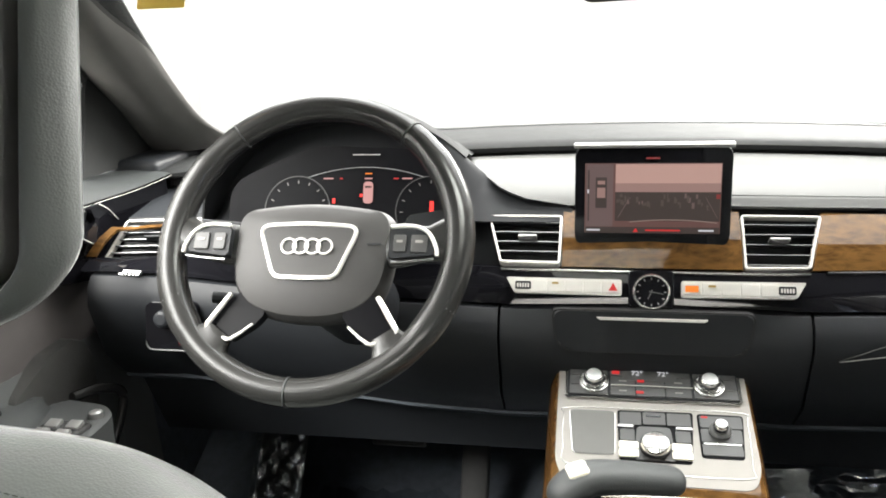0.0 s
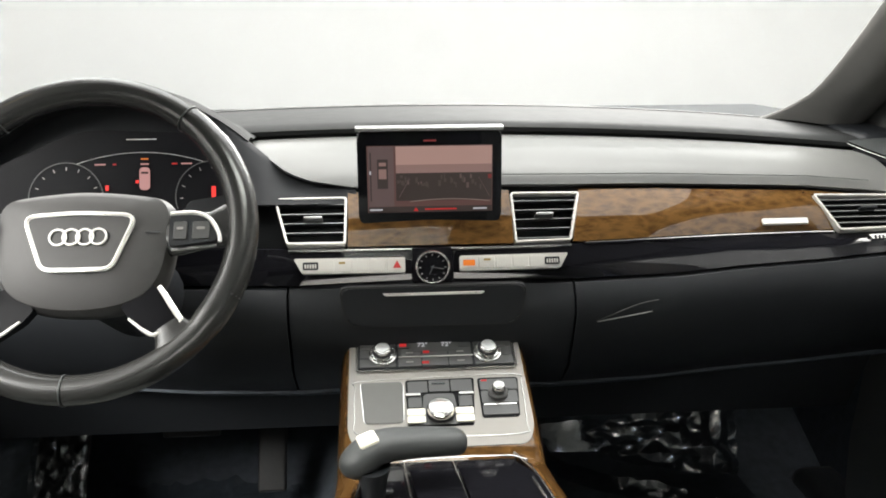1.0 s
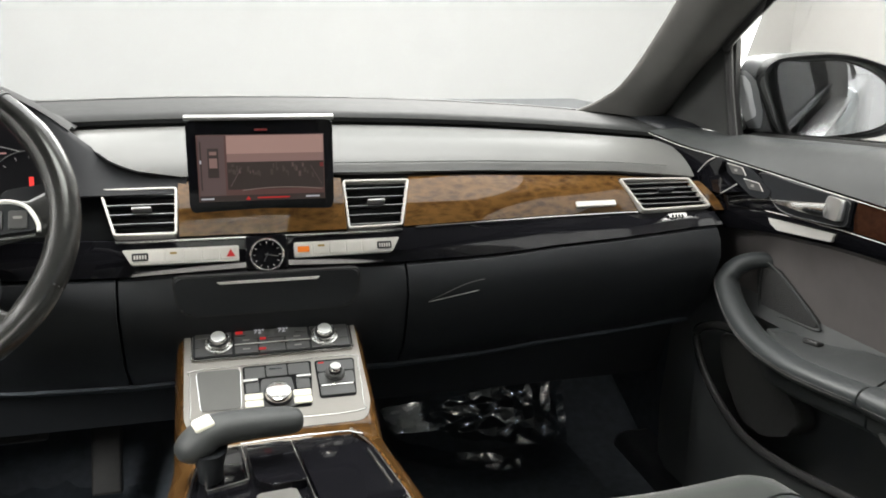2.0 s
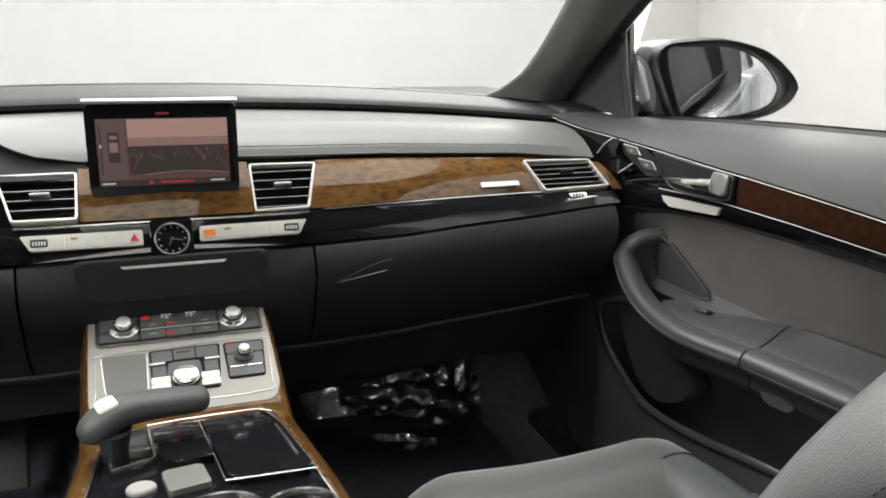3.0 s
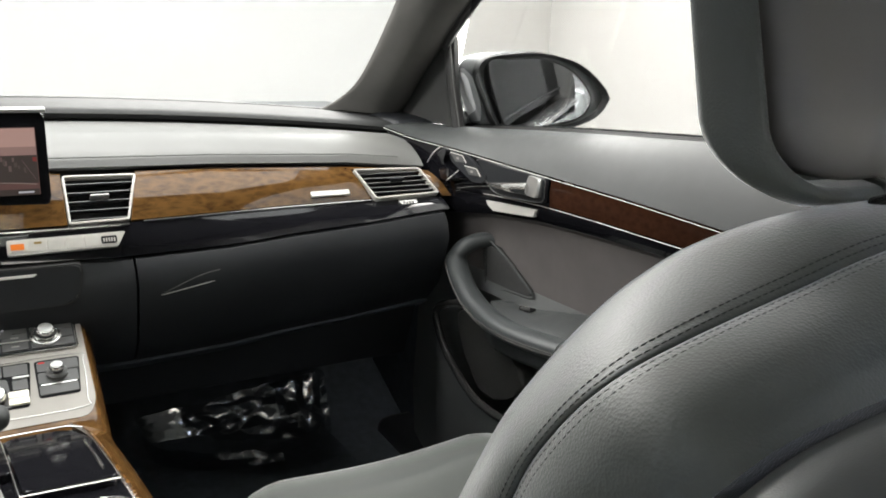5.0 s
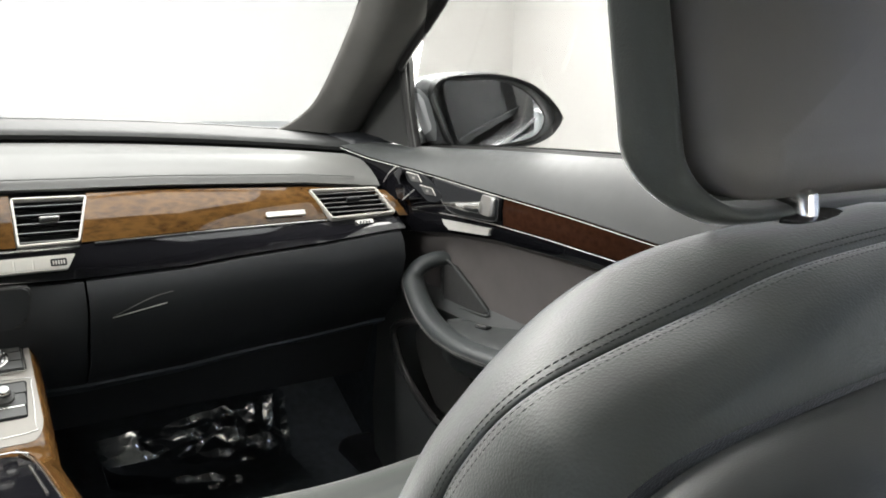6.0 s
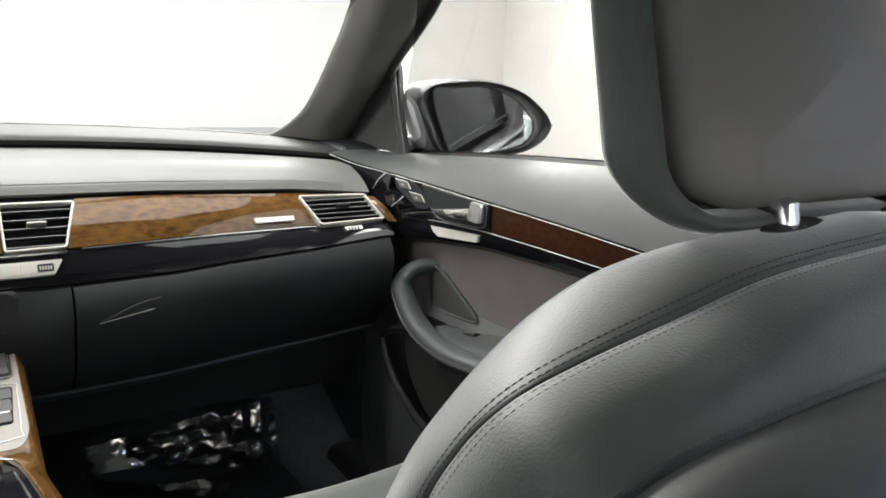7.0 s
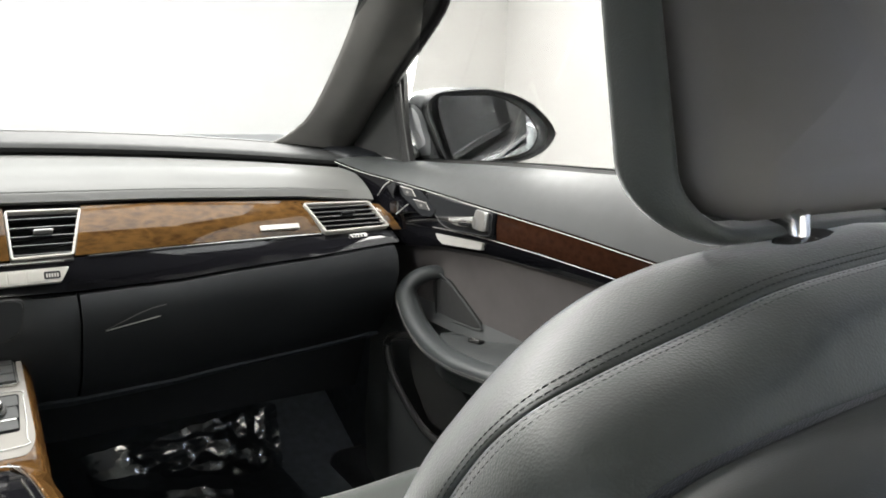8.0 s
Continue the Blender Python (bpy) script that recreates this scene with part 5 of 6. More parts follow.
# seat back: half width, y and z of its lines from the foot to the middle of the top
RIDGE = [(0.245, -0.8, 0.3), (0.262, -0.862, 0.45), (0.272, -0.925, 0.6), (0.261, -0.962, 0.69), (0.241, -0.974, 0.728), (0.214, -0.986, 0.762), (0.19, -0.997, 0.785), (0.16, -1.009, 0.803), (0.11, -1.024, 0.817), (0.0, -1.036, 0.826)]
TOPSEAM = [(0.265, -0.87, 0.3), (0.278, -0.925, 0.45), (0.281, -0.982, 0.6), (0.279, -1.012, 0.69), (0.276, -1.036, 0.733), (0.268, -1.06, 0.764), (0.239, -1.07, 0.78), (0.178, -1.072, 0.7935), (0.115, -1.08, 0.81), (0.0, -1.084, 0.819)]
CREASE = [(0.26, -0.935, 0.3), (0.273, -0.985, 0.45), (0.278, -1.04, 0.6), (0.282, -1.08, 0.68), (0.283, -1.104, 0.72), (0.278, -1.124, 0.752), (0.244, -1.128, 0.767), (0.175, -1.129, 0.774), (0.105, -1.13, 0.778), (0.0, -1.131, 0.78)]


def front_seat(sx, label, dy=0.0, dz=0.0, head_up=0.0):
    """A front seat; dy and dz move its back, the headrest is drawn up by head_up."""
    ob = thing("front_seat", (sx, -0.65 + dy, 0.02), label, "car seat", "front seats")
    flip, sit = (1, dy) if sx > 0 else (-1, dy - 0.17)

    def ring(table, wide=1.0, back=0.0, up=0.0):
        right = [(p.x * wide, p.y + back + dy, p.z + up + dz) for p in smooth_path(table, 54)]
        return [Vector((sx + a, b, h)) for a, b, h in right] + [Vector((sx - a, b, h)) for a, b, h in right[-2::-1]]

    def mix(p, q, t, swell=0.0):
        """Between two lines, pushed out by swell."""
        out = []
        for k, (a, b) in enumerate(zip(p, q)):
            up = max(0.0, (k - 3) / 6)
            m = [u + (v - u) * t for u, v in zip(a, b)]
            out.append((m[0] + swell * (1 - up) if m[0] > 0 else 0.0, m[1], m[2] + swell * up))
        return out

    rings = [ring(RIDGE, 0.30, -0.02, -0.16), ring(RIDGE, 0.52, 0.006, -0.09), ring(RIDGE, 0.74, 0.020, -0.045), ring(RIDGE, 0.88, 0.020, -0.018), ring(RIDGE, 0.965, 0.011, -0.004), ring(RIDGE)]
    rings += [ring(mix(RIDGE, TOPSEAM, t, w)) for t, w in ((0.18, 0.0035), (0.40, 0.006), (0.62, 0.0065), (0.80, 0.005), (0.92, 0.0030), (0.97, 0.0018), (0.992, 0.0004), (1.0, -0.0018))]
    part("front_cover", loft(rings), SEAT_LEATHER, ob, "black leather front cover", angle=70)
    rings = [ring(mix(TOPSEAM, CREASE, t, w)) for t, w in ((0.0, -0.0022), (0.006, 0.0002), (0.03, 0.0018), (0.16, 0.005), (0.36, 0.0095), (0.58, 0.0105), (0.78, 0.007), (0.92, 0.001), (1.0, -0.006))]
    part("side_cover", loft(rings), SEAT_LEATHER, ob, "black leather side cover", angle=70)
    rings = [ring(CREASE, 0.955, 0.002, -0.012), ring(CREASE, 0.985, -0.004, -0.005), ring(CREASE, 1.005, -0.014, 0.0), ring(CREASE, 1.012, -0.028, 0.0015), ring(CREASE, 1.005, -0.046, -0.002), ring(CREASE, 0.97, -0.064, -0.010), ring(CREASE, 0.90, -0.078, -0.028), ring(CREASE, 0.75, -0.086, -0.06), ring(CREASE, 0.40, -0.09, -0.12)]
    part("back_shell", loft(rings), SIDE_VINYL, ob, "grained dark back shell", angle=70)
    for t, w in ((0.875, 0.0041), (0.945, 0.0026)):
        part("stitching", stitches(ring(mix(RIDGE, TOPSEAM, t, w))[8:-8], 0.0036, 0.00034), STITCH, ob, "row of dark stitching")
    for t, w in ((0.055, 0.0023), (0.12, 0.0039)):
        part("stitching", stitches(ring(mix(TOPSEAM, CREASE, t, w))[8:-8], 0.0036, 0.00034), STITCH, ob, "row of dark stitching")
    # cushion with a rounded front roll
    pts = []
    for y, z, w in ((-0.80, 0.175, 0.24), (-0.67, 0.209, 0.25), (-0.52, 0.249, 0.25), (-0.47, 0.261, 0.25), (-0.425, 0.279, 0.248), (-0.38, 0.297, 0.246), (-0.34, 0.305, 0.243), (-0.31, 0.303, 0.240), (-0.288, 0.293, 0.236), (-0.272, 0.275, 0.231), (-0.264, 0.250, 0.226), (-0.266, 0.205, 0.222), (-0.28, 0.145, 0.22)):
        row = []
        for k in range(-12, 13):
            t = k / 12
            edge = max(0.0, (abs(t) - 0.62) / 0.38)
            side = 0.035 * edge ** 1.3 - 0.05 * max(0.0, (abs(t) - 0.93) / 0.07) if y < -0.43 else -0.045 * edge ** 2.2
            row.append(Vector((sx + t * w, y + sit, z + side - 0.006 * math.cos(t * 3) + 0.006)))
        pts.append(row)
    bm = loft(pts, False, False)
    bmesh.ops.recalc_face_normals(bm, faces=bm.faces)
    bmesh.ops.solidify(bm, geom=bm.faces[:], thickness=0.05)
    part("cushion", bm, SEAT_LEATHER, ob, "black leather cushion with rounded front roll")
    part("cushion_base", box((0.46, 0.48, 0.11), 0.03, pose(sx, -0.56 + sit, 0.095), 3), SIDE_VINYL, ob)
    rings = []
    for y, cx, w, h in ((-0.312, 0.165, 0.012, 0.012), (-0.318, 0.165, 0.032, 0.028), (-0.334, 0.167, 0.048, 0.040), (-0.362, 0.172, 0.057, 0.047), (-0.42, 0.176, 0.062, 0.052), (-0.54, 0.180, 0.066, 0.056), (-0.72, 0.182, 0.066, 0.058)):
        rings.append([Vector((sx + flip * cx + w * math.cos(t), y + sit, lerp(-y, [(0.30, 0.264), (0.36, 0.264), (0.5, 0.258), (0.75, 0.25)]) + h * math.sin(t))) for t in [2 * math.pi * k / 20 for k in range(20)]])
    part("side_bolster", loft(rings), PERFORATED, ob, "raised perforated leather bolster of the cushion", angle=70)
    for k, r in ((3, 0.0018), (2, 0.0012)):
        part("piping", tube([p + Vector((0, 0.001, 0.001)) for p in rings[k]], r, 6, True, up=(0, 1, 0)), LEATHER, ob)
    part("seat_rail", box((0.40, 0.55, 0.04), 0.01, pose(sx, -0.55 + sit, 0.035)), PLASTIC, ob)
    # headrest, bowed round the head: rounded pad, groove, back panel
    def head(y, half, z0, z1, r):
        out = rounded(2 * half, z1 - z0, r, 10, 0, (z0 + z1) / 2)
        arch = [0.008 * max(0.0, 1 - (a / 0.105) ** 2) * max(0.0, min(1.0, (0.90 - b) / 0.05)) for a, b in out]
        return [Vector((sx + a * (1 - 0.9 * max(0.0, b - 0.885)), y + dy + (b - 0.85) * 0.32 - 0.062 * (1 - (a / 0.148) ** 2), b + c + dz + head_up)) for (a, b), c in zip(out, arch)]

    pad = [(-0.890, 0.030, 0.90, 0.98, 0.02), (-0.905, 0.056, 0.872, 1.01, 0.03), (-0.925, 0.082, 0.850, 1.025, 0.035), (-0.945, 0.108, 0.834, 1.037, 0.04), (-0.960, 0.128, 0.8235, 1.043, 0.042), (-0.972, 0.1395, 0.819, 1.046, 0.042), (-0.981, 0.1420, 0.818, 1.046, 0.042), (-0.989, 0.1388, 0.8195, 1.042, 0.040), (-0.9945, 0.1338, 0.8215, 1.038, 0.037), (-0.9968, 0.1292, 0.8235, 1.034, 0.035), (-0.9955, 0.1252, 0.826, 1.030, 0.032), (-0.989, 0.1222, 0.828, 1.027, 0.030), (-0.972, 0.1210, 0.829, 1.026, 0.029)]
    hr = part("headrest", loft([head(*p) for p in pad]), SEAT_LEATHER, ob, "black leather headrest", angle=75)
    panel = [(-0.970, 0.1165, 0.831, 1.021, 0.028), (-0.988, 0.1165, 0.831, 1.021, 0.028), (-0.9945, 0.1158, 0.833, 1.020, 0.028), (-0.9988, 0.1142, 0.8385, 1.018, 0.027), (-1.0018, 0.1115, 0.846, 1.015, 0.026), (-1.0035, 0.1075, 0.855, 1.011, 0.024)]
    panel += [(-1.0042, 0.104 * t, 0.935 - 0.071 * t, 0.935 + 0.071 * t, 0.02 * t) for t in (1.0, 0.88, 0.76, 0.64, 0.52, 0.40, 0.28, 0.16, 0.05)]
    part("back_panel", loft([head(*p) for p in panel]), PANEL_HIDE, hr, "flat warm grey back of the headrest", angle=75)
    for s in (1, -1):
        x = sx + s * 0.060
        post = part("headrest_post", tube([(x, -1.046 + dy, 0.797 + dz), (x, -1.0435 + dy, 0.820 + dz), (x, -1.0425 + dy, 0.8325 + dz + head_up), (x, -1.030 + dy, 0.837 + dz + head_up), (x, -1.000 + dy, 0.845 + dz + head_up)], 0.0075, 20), CHROME, ob, "bright chrome headrest post")
        ovals = [[Vector((x + f * 0.026 * math.cos(t), -1.048 + dy + f * 0.011 * math.sin(t), 0.8232 + dz + h - 0.08 * f * 0.026 * s * math.cos(t) + 0.15 * f * 0.011 * math.sin(t))) for t in [2 * math.pi * k / 28 for k in range(28)]] for f, h in ((1.0, -0.006), (1.0, 0.0), (0.97, 0.0012), (0.90, 0.0019), (0.75, 0.0022), (0.3, 0.0022))]
        part("post_collar", loft(ovals), SATIN, post, "oval black post guide")
    return ob


front_seat(0.50, "black leather front passenger seat with headrest, leaning back")
front_seat(-0.50, "black leather driver's seat with headrest, set further forward", 0.255, -0.083, 0.053)

# ---- front doors ----
GL = [(-1.05, 0.806), (-0.558, 0.789), (-0.3, 0.778), (-0.17, 0.771), (0.06, 0.757), (0.25, 0.752)]
LINE = smooth_path([(0.800, -1.05, 0.672), (0.800, -0.80, 0.684), (0.800, -0.63, 0.693), (0.800, -0.45, 0.704), (0.800, -0.26, 0.7125), (0.795, -0.10, 0.7215), (0.776, 0.005, 0.731), (0.750, 0.098, 0.741), (0.722, 0.168, 0.757)], 60)
LOW = [(-1.05, 0.628), (-0.52, 0.635), (-0.397, 0.634), (-0.251, 0.631), (-0.111, 0.619), (0.055, 0.598), (0.15, 0.59)]
MIDL = [(-1.05, 0.648), (-0.555, 0.656), (-0.40, 0.660), (-0.264, 0.661), (-0.154, 0.658), (-0.08, 0.655), (0.2, 0.655)]
WINDOW_TINT = clear("side_window_glass", (0.392, 0.396, 0.397), 0.30)


def line_at(y):
    tab = [(p.y, p) for p in LINE]
    for (a, p), (b, q) in zip(tab, tab[1:]):
        if y <= b:
            t = max(0.0, (y - a) / (b - a))
            return p.lerp(q, t)
    return tab[-1][1]


def front_door(s):
    who = "passenger's" if s > 0 else "driver's"
    door = thing("car_door", (s * 0.85, -0.4, 0.0), "closed %s front door in black leather, grey suede and dark wood" % who, "car door", "front doors")
    if s < 0:
        door.location.x += DRIVER_SIDE
        door.location.z -= 0.010
    V = lambda x, y, z: Vector((s * x, y, z))
    U = Vector((0, -s, 0))

    def dplate(name, pts, x, thick, mat, bevel=0.0, r=0.0, parent=door, label="", seg=2):
        flat = [(-s * y, z) for y, z in pts]
        area = sum(flat[i - 1][0] * flat[i][1] - flat[i][0] * flat[i - 1][1] for i in range(len(flat)))
        flat = flat if area > 0 else flat[::-1]
        return part(name, plate(round_poly(flat, r) if r else flat, thick, V(x, 0, 0), U, (0, 0, 1), bevel, seg=seg), mat, parent, label)

    def sheet(name, ys, prof, mat, thick=0.004, label=""):
        bm = loft([[V(*p) for p in prof(y)] for y in ys], False, False)
        bmesh.ops.recalc_face_normals(bm, faces=bm.faces)
        bmesh.ops.solidify(bm, geom=bm.faces[:], thickness=thick)
        return part(name, bm, mat, door, label)

    ys = span(-1.03, 0.166, 60)

    def roll(y):
        p, g = line_at(y), lerp(y, GL)
        k = max(0.0, min(1.0, (y - 0.02) / 0.15))
        gx = 0.868
        out = [(gx + 0.004, y, g - 0.012), (gx, y, g), (gx - 0.006, y, g + 0.002)]
        for t in (0.15, 0.3, 0.45, 0.6, 0.75, 0.88, 0.96, 1.0):
            b = 0.014 * math.sin(math.pi * t) * (1 - 0.6 * k)
            out.append((gx - 0.006 + (p.x - gx + 0.006) * t - b * 0.3, y, g + 0.002 + (p.z - g - 0.002) * t + b))
        out.append((p.x + 0.010, y, p.z - 0.004))
        return out

    sheet("top_roll", ys, roll, LEATHER, 0.004, "black leather top of the door")
    part("chrome_line", tube([V(p.x - 0.0022, p.y, p.z - 0.0030) for p in LINE], 0.00042, 8), BRIGHTSTRIP, door, "thin bright line under the leather")
    part("window_strip", tube([V(0.866, y, lerp(y, GL) + 0.0022) for y in span(-1.03, 0.06, 40)], 0.0018, 8), RUBBER, door, "black rubber window strip")
    part("window_strip", tube([V(0.878, y, lerp(y, GL) + 0.0070) for y in span(-1.03, 0.06, 40)], 0.0022, 8), RUBBER, door)
    part("strip_lip", tube([V(0.872, y, lerp(y, GL) + 0.0042) for y in span(-1.03, 0.06, 40)], 0.0024, 8), KEYGREY, door)

    # trim band: wood behind, gloss black in front and below
    def wood_band(y):
        p, m = line_at(y), lerp(y, MIDL)
        return [(p.x + 0.006, y, p.z - 0.002), (p.x + 0.0015, y, p.z - 0.004), (p.x - 0.001, y, (p.z + m) / 2), (p.x + 0.001, y, m + 0.002), (p.x + 0.006, y, m)]

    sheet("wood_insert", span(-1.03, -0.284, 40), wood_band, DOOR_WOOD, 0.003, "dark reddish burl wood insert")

    def gloss_low(y):
        p, m, b = line_at(y), lerp(y, MIDL), lerp(y, LOW)
        return [(p.x + 0.006, y, m), (p.x + 0.001, y, m - 0.002), (p.x + 0.000, y, (m + b) / 2), (p.x + 0.006, y, b + 0.002), (p.x + 0.014, y, b)]

    sheet("gloss_trim", span(-1.03, 0.15, 50), gloss_low, GLOSS, 0.003, "gloss black lower trim")

    def gloss_front(y):
        p, m = line_at(y), lerp(y, MIDL)
        return [(p.x + 0.006, y, p.z - 0.002), (p.x + 0.001, y, p.z - 0.004), (p.x + 0.000, y, (p.z + m) / 2), (p.x + 0.001, y, m)]

    sheet("gloss_trim", span(-0.282, 0.155, 30), gloss_front, GLOSS, 0.003)
    part("chrome_line", tube([V(line_at(y).x - 0.0008, y, lerp(y, MIDL)) for y in span(-1.03, -0.10, 40)], 0.0004, 6), SILVER, door)
    # pull catch in its bowl
    bowl = [(-0.072, 0.7165), (-0.279, 0.7085), (-0.277, 0.668), (-0.165, 0.662), (-0.122, 0.670)]
    dplate("catch_bowl", bowl, 0.7935, 0.010, PLASTIC, 0.001, 0.006, label="matt black bowl behind the catch")
    part("bowl_rim", tube(smooth_path([V(0.793, y, z) for y, z in ((-0.076, 0.7135), (-0.17, 0.7115), (-0.270, 0.7075), (-0.2785, 0.690), (-0.271, 0.669), (-0.21, 0.6640), (-0.155, 0.6625), (-0.120, 0.672))], 40, True), 0.0007, 6, True), KEYGREY, door)
    blade = []
    for k in range(13):
        t = k / 12
        y, z, h = -0.130 - 0.116 * t, 0.6785 + 0.009 * t ** 1.5, 0.002 + 0.0085 * t ** 0.7
        blade.append([V(0.7850 - 0.003 * t, y, z + h), V(0.7815 - 0.003 * t, y, z + h * 0.6), V(0.7812 - 0.003 * t, y, z - h * 0.6), V(0.7850 - 0.003 * t, y, z - h), V(0.7885 - 0.002 * t, y, z)])
    cat = part("door_catch", loft(blade), CHROME, door, "satin silver door catch", angle=50)

    def post_ring(x, grow):
        return [V(x + 0.004 * (z - 0.665) / 0.045, y, z) for y, z in round_poly([(-0.240 + grow, 0.708), (-0.270 - grow, 0.7065), (-0.268 - grow, 0.675), (-0.230 + grow, 0.677)], 0.005)]

    part("catch_post", loft([post_ring(0.796, 0.002), post_ring(0.7865, 0.002), post_ring(0.7835, -0.002)]), KEYSILVER, cat, "satin pivot plate")
    def follow(ob):
        """Lays a plate that was cut at one x along the door, which runs outwards towards the seat."""
        for v in ob.data.vertices:
            v.co.x += s * 0.17 * max(0.0, -(v.co.y - 0.4))
        return ob

    # gloss corner piece and seat memory keys
    dplate("corner_piece", [(0.062, 0.690), (0.010, 0.729), (-0.012, 0.726), (0.000, 0.703), (-0.048, 0.678), (-0.020, 0.670), (0.030, 0.668)], 0.766, 0.022, GLOSS, 0.002, 0.004, label="gloss black corner piece")
    follow(dplate("key_block", [(-0.004, 0.7265), (-0.050, 0.7225), (-0.112, 0.689), (-0.100, 0.674), (-0.072, 0.674), (-0.014, 0.705)], 0.7735, 0.022, PLASTIC, 0.002, 0.005, label="black block of seat memory keys"))
    for y, z in ((-0.034, 0.7125), (-0.073, 0.6925)):
        key = follow(dplate("key", [(y + 0.021, z + 0.0085), (y - 0.013, z + 0.006), (y - 0.023, z - 0.006), (y + 0.007, z - 0.007)], 0.7722, 0.004, KEYGREY, 0.0008, 0.002))
        follow(part("key_edge", tube([V(0.7718, y + a, z + h) for a, h in ((0.020, 0.0088), (-0.013, 0.0064), (-0.023, -0.0058))], 0.0006, 6), SILVER, key))
        follow(dplate("key_sign", [(y + 0.003, z + 0.002), (y - 0.003, z + 0.002), (y - 0.003, z - 0.002), (y + 0.003, z - 0.002)], 0.7716, 0.0005, THREAD, parent=key))
    part("corner_rim", tube(smooth_path([V(0.764, 0.058, 0.693), V(0.762, 0.030, 0.716), V(0.763, 0.008, 0.7285)], 10), 0.0009, 6), SILVER, door)
    part("corner_rim", tube([V(0.764, -0.018, 0.670), V(0.764, -0.060, 0.694)], 0.0008, 6), SILVER, door)
    dplate("light_strip", [(-0.093, 0.645), (-0.253, 0.6525), (-0.249, 0.640), (-0.130, 0.630)], 0.7960, 0.006, PALESTRIP, 0.0015, 0.002, label="pale metal strip below the catch")

    # suede panel and the lower door
    def suede(y):
        b = lerp(y, LOW)
        return [(0.810, y, b + 0.004), (0.820, y, b - 0.004), (0.828, y, b - 0.04), (0.831, y, 0.53), (0.830, y, 0.46)]

    sheet("suede_panel", span(-1.03, 0.12, 40), suede, ALCANTARA, 0.004, "dark grey suede panel")

    def lower(y):
        g = max(0.0, min(1.0, (0.02 - y) / 0.05))
        return [(0.828, y, 0.50), (0.815, y, 0.47), (0.812 + 0.036 * g, y, 0.42), (0.808 + 0.042 * g, y, 0.30), (0.800 + 0.045 * g, y, 0.20), (0.806 + 0.03 * g, y, 0.08), (0.83, y, 0.03)]

    sheet("lower_panel", span(-1.03, 0.16, 40), lower, SIDE_VINYL, 0.004, "matt black lower door panel")
    # storage pocket: raised rim and outer wall, speaker cover inside
    rim_pts = [(0.780, -0.095, 0.445), (0.772, -0.035, 0.436), (0.766, 0.010, 0.412), (0.764, -0.002, 0.376), (0.764, -0.035, 0.338), (0.765, -0.095, 0.300), (0.765, -0.160, 0.279), (0.765, -0.27, 0.284), (0.765, -0.44, 0.314), (0.767, -0.62, 0.340), (0.77, -0.80, 0.36)]
    rim = smooth_path([V(*p) for p in rim_pts], 60)
    part("pocket_rim", tube(rim, 0.0070, 10, flat=1.2), SATIN, door, "rounded rim of the door pocket")
    wall_rows = []
    for p in rim:
        drop = 0.20 if p.y < -0.02 else 0.16
        wall_rows.append([p + Vector((s * 0.002, 0.001, -0.002)), Vector((p.x + s * 0.004, p.y + 0.004, (p.z + 0.10) / 2 + 0.02)), Vector((p.x + s * 0.012, p.y + 0.010, 0.115)), Vector((p.x + s * 0.03, p.y + 0.012, 0.06))])
    bm = loft(wall_rows[18:], False, False)
    bmesh.ops.recalc_face_normals(bm, faces=bm.faces)
    bmesh.ops.solidify(bm, geom=bm.faces[:], thickness=0.004)
    part("pocket_wall", bm, SIDE_VINYL, door, "matt black pocket wall")
    cover = [(0.000, 0.388), (-0.030, 0.414), (-0.090, 0.416), (-0.165, 0.385), (-0.222, 0.350), (-0.222, 0.318), (-0.150, 0.275), (-0.075, 0.275)]
    dplate("speaker_cover", [(p.x, p.y) for p in smooth_path([(a, b, 0) for a, b in cover], 30, True)], 0.806, 0.03, COVER, 0.008, label="dark mesh speaker cover", seg=3)
    part("badge_plate", plate(round_poly([(-s * 0.0 - 0.02, 0.004), (-0.02, -0.002), (0.022, -0.005), (0.02, 0.006)], 0.001), 0.002, V(0.7705, -0.045, 0.246), U, (0, 0.0, 1)), GLOSS, door)
    part("badge_mark", plate(rounded(0.007, 0.007, 0.001, 2, 0.014 * s, 0), 0.001, V(0.7690, -0.045, 0.246), U, (0, 0, 1)), SILVER, door)
    if s > 0:
        # triangular tweeter grille
        tri = [(-0.080, 0.555), (-0.115, 0.553), (-0.160, 0.532), (-0.222, 0.499), (-0.215, 0.492), (-0.085, 0.484)]
        # black sheet over the suede paints the shade of the hollow here
        dplate("handle_shade", [(-0.062, 0.546), (-0.082, 0.560), (-0.118, 0.558), (-0.223, 0.502), (-0.225, 0.488), (-0.205, 0.470), (-0.12, 0.468), (-0.07, 0.50)], 0.8212, 0.004, RUBBER, 0.001, 0.006, label="flat black plate for the shade behind the pull handle")
        dplate("speaker_grille", tri, 0.8190, 0.006, MESH, 0.001, 0.006, label="black mesh speaker grille")
        part("grille_rim", tube(smooth_path([V(0.818, y, z) for y, z in ((-0.082, 0.558), (-0.117, 0.557), (-0.163, 0.536), (-0.222, 0.503), (-0.222, 0.491), (-0.15, 0.486), (-0.085, 0.481))], 40, True), 0.0018, 6, True), LEATHER, door)
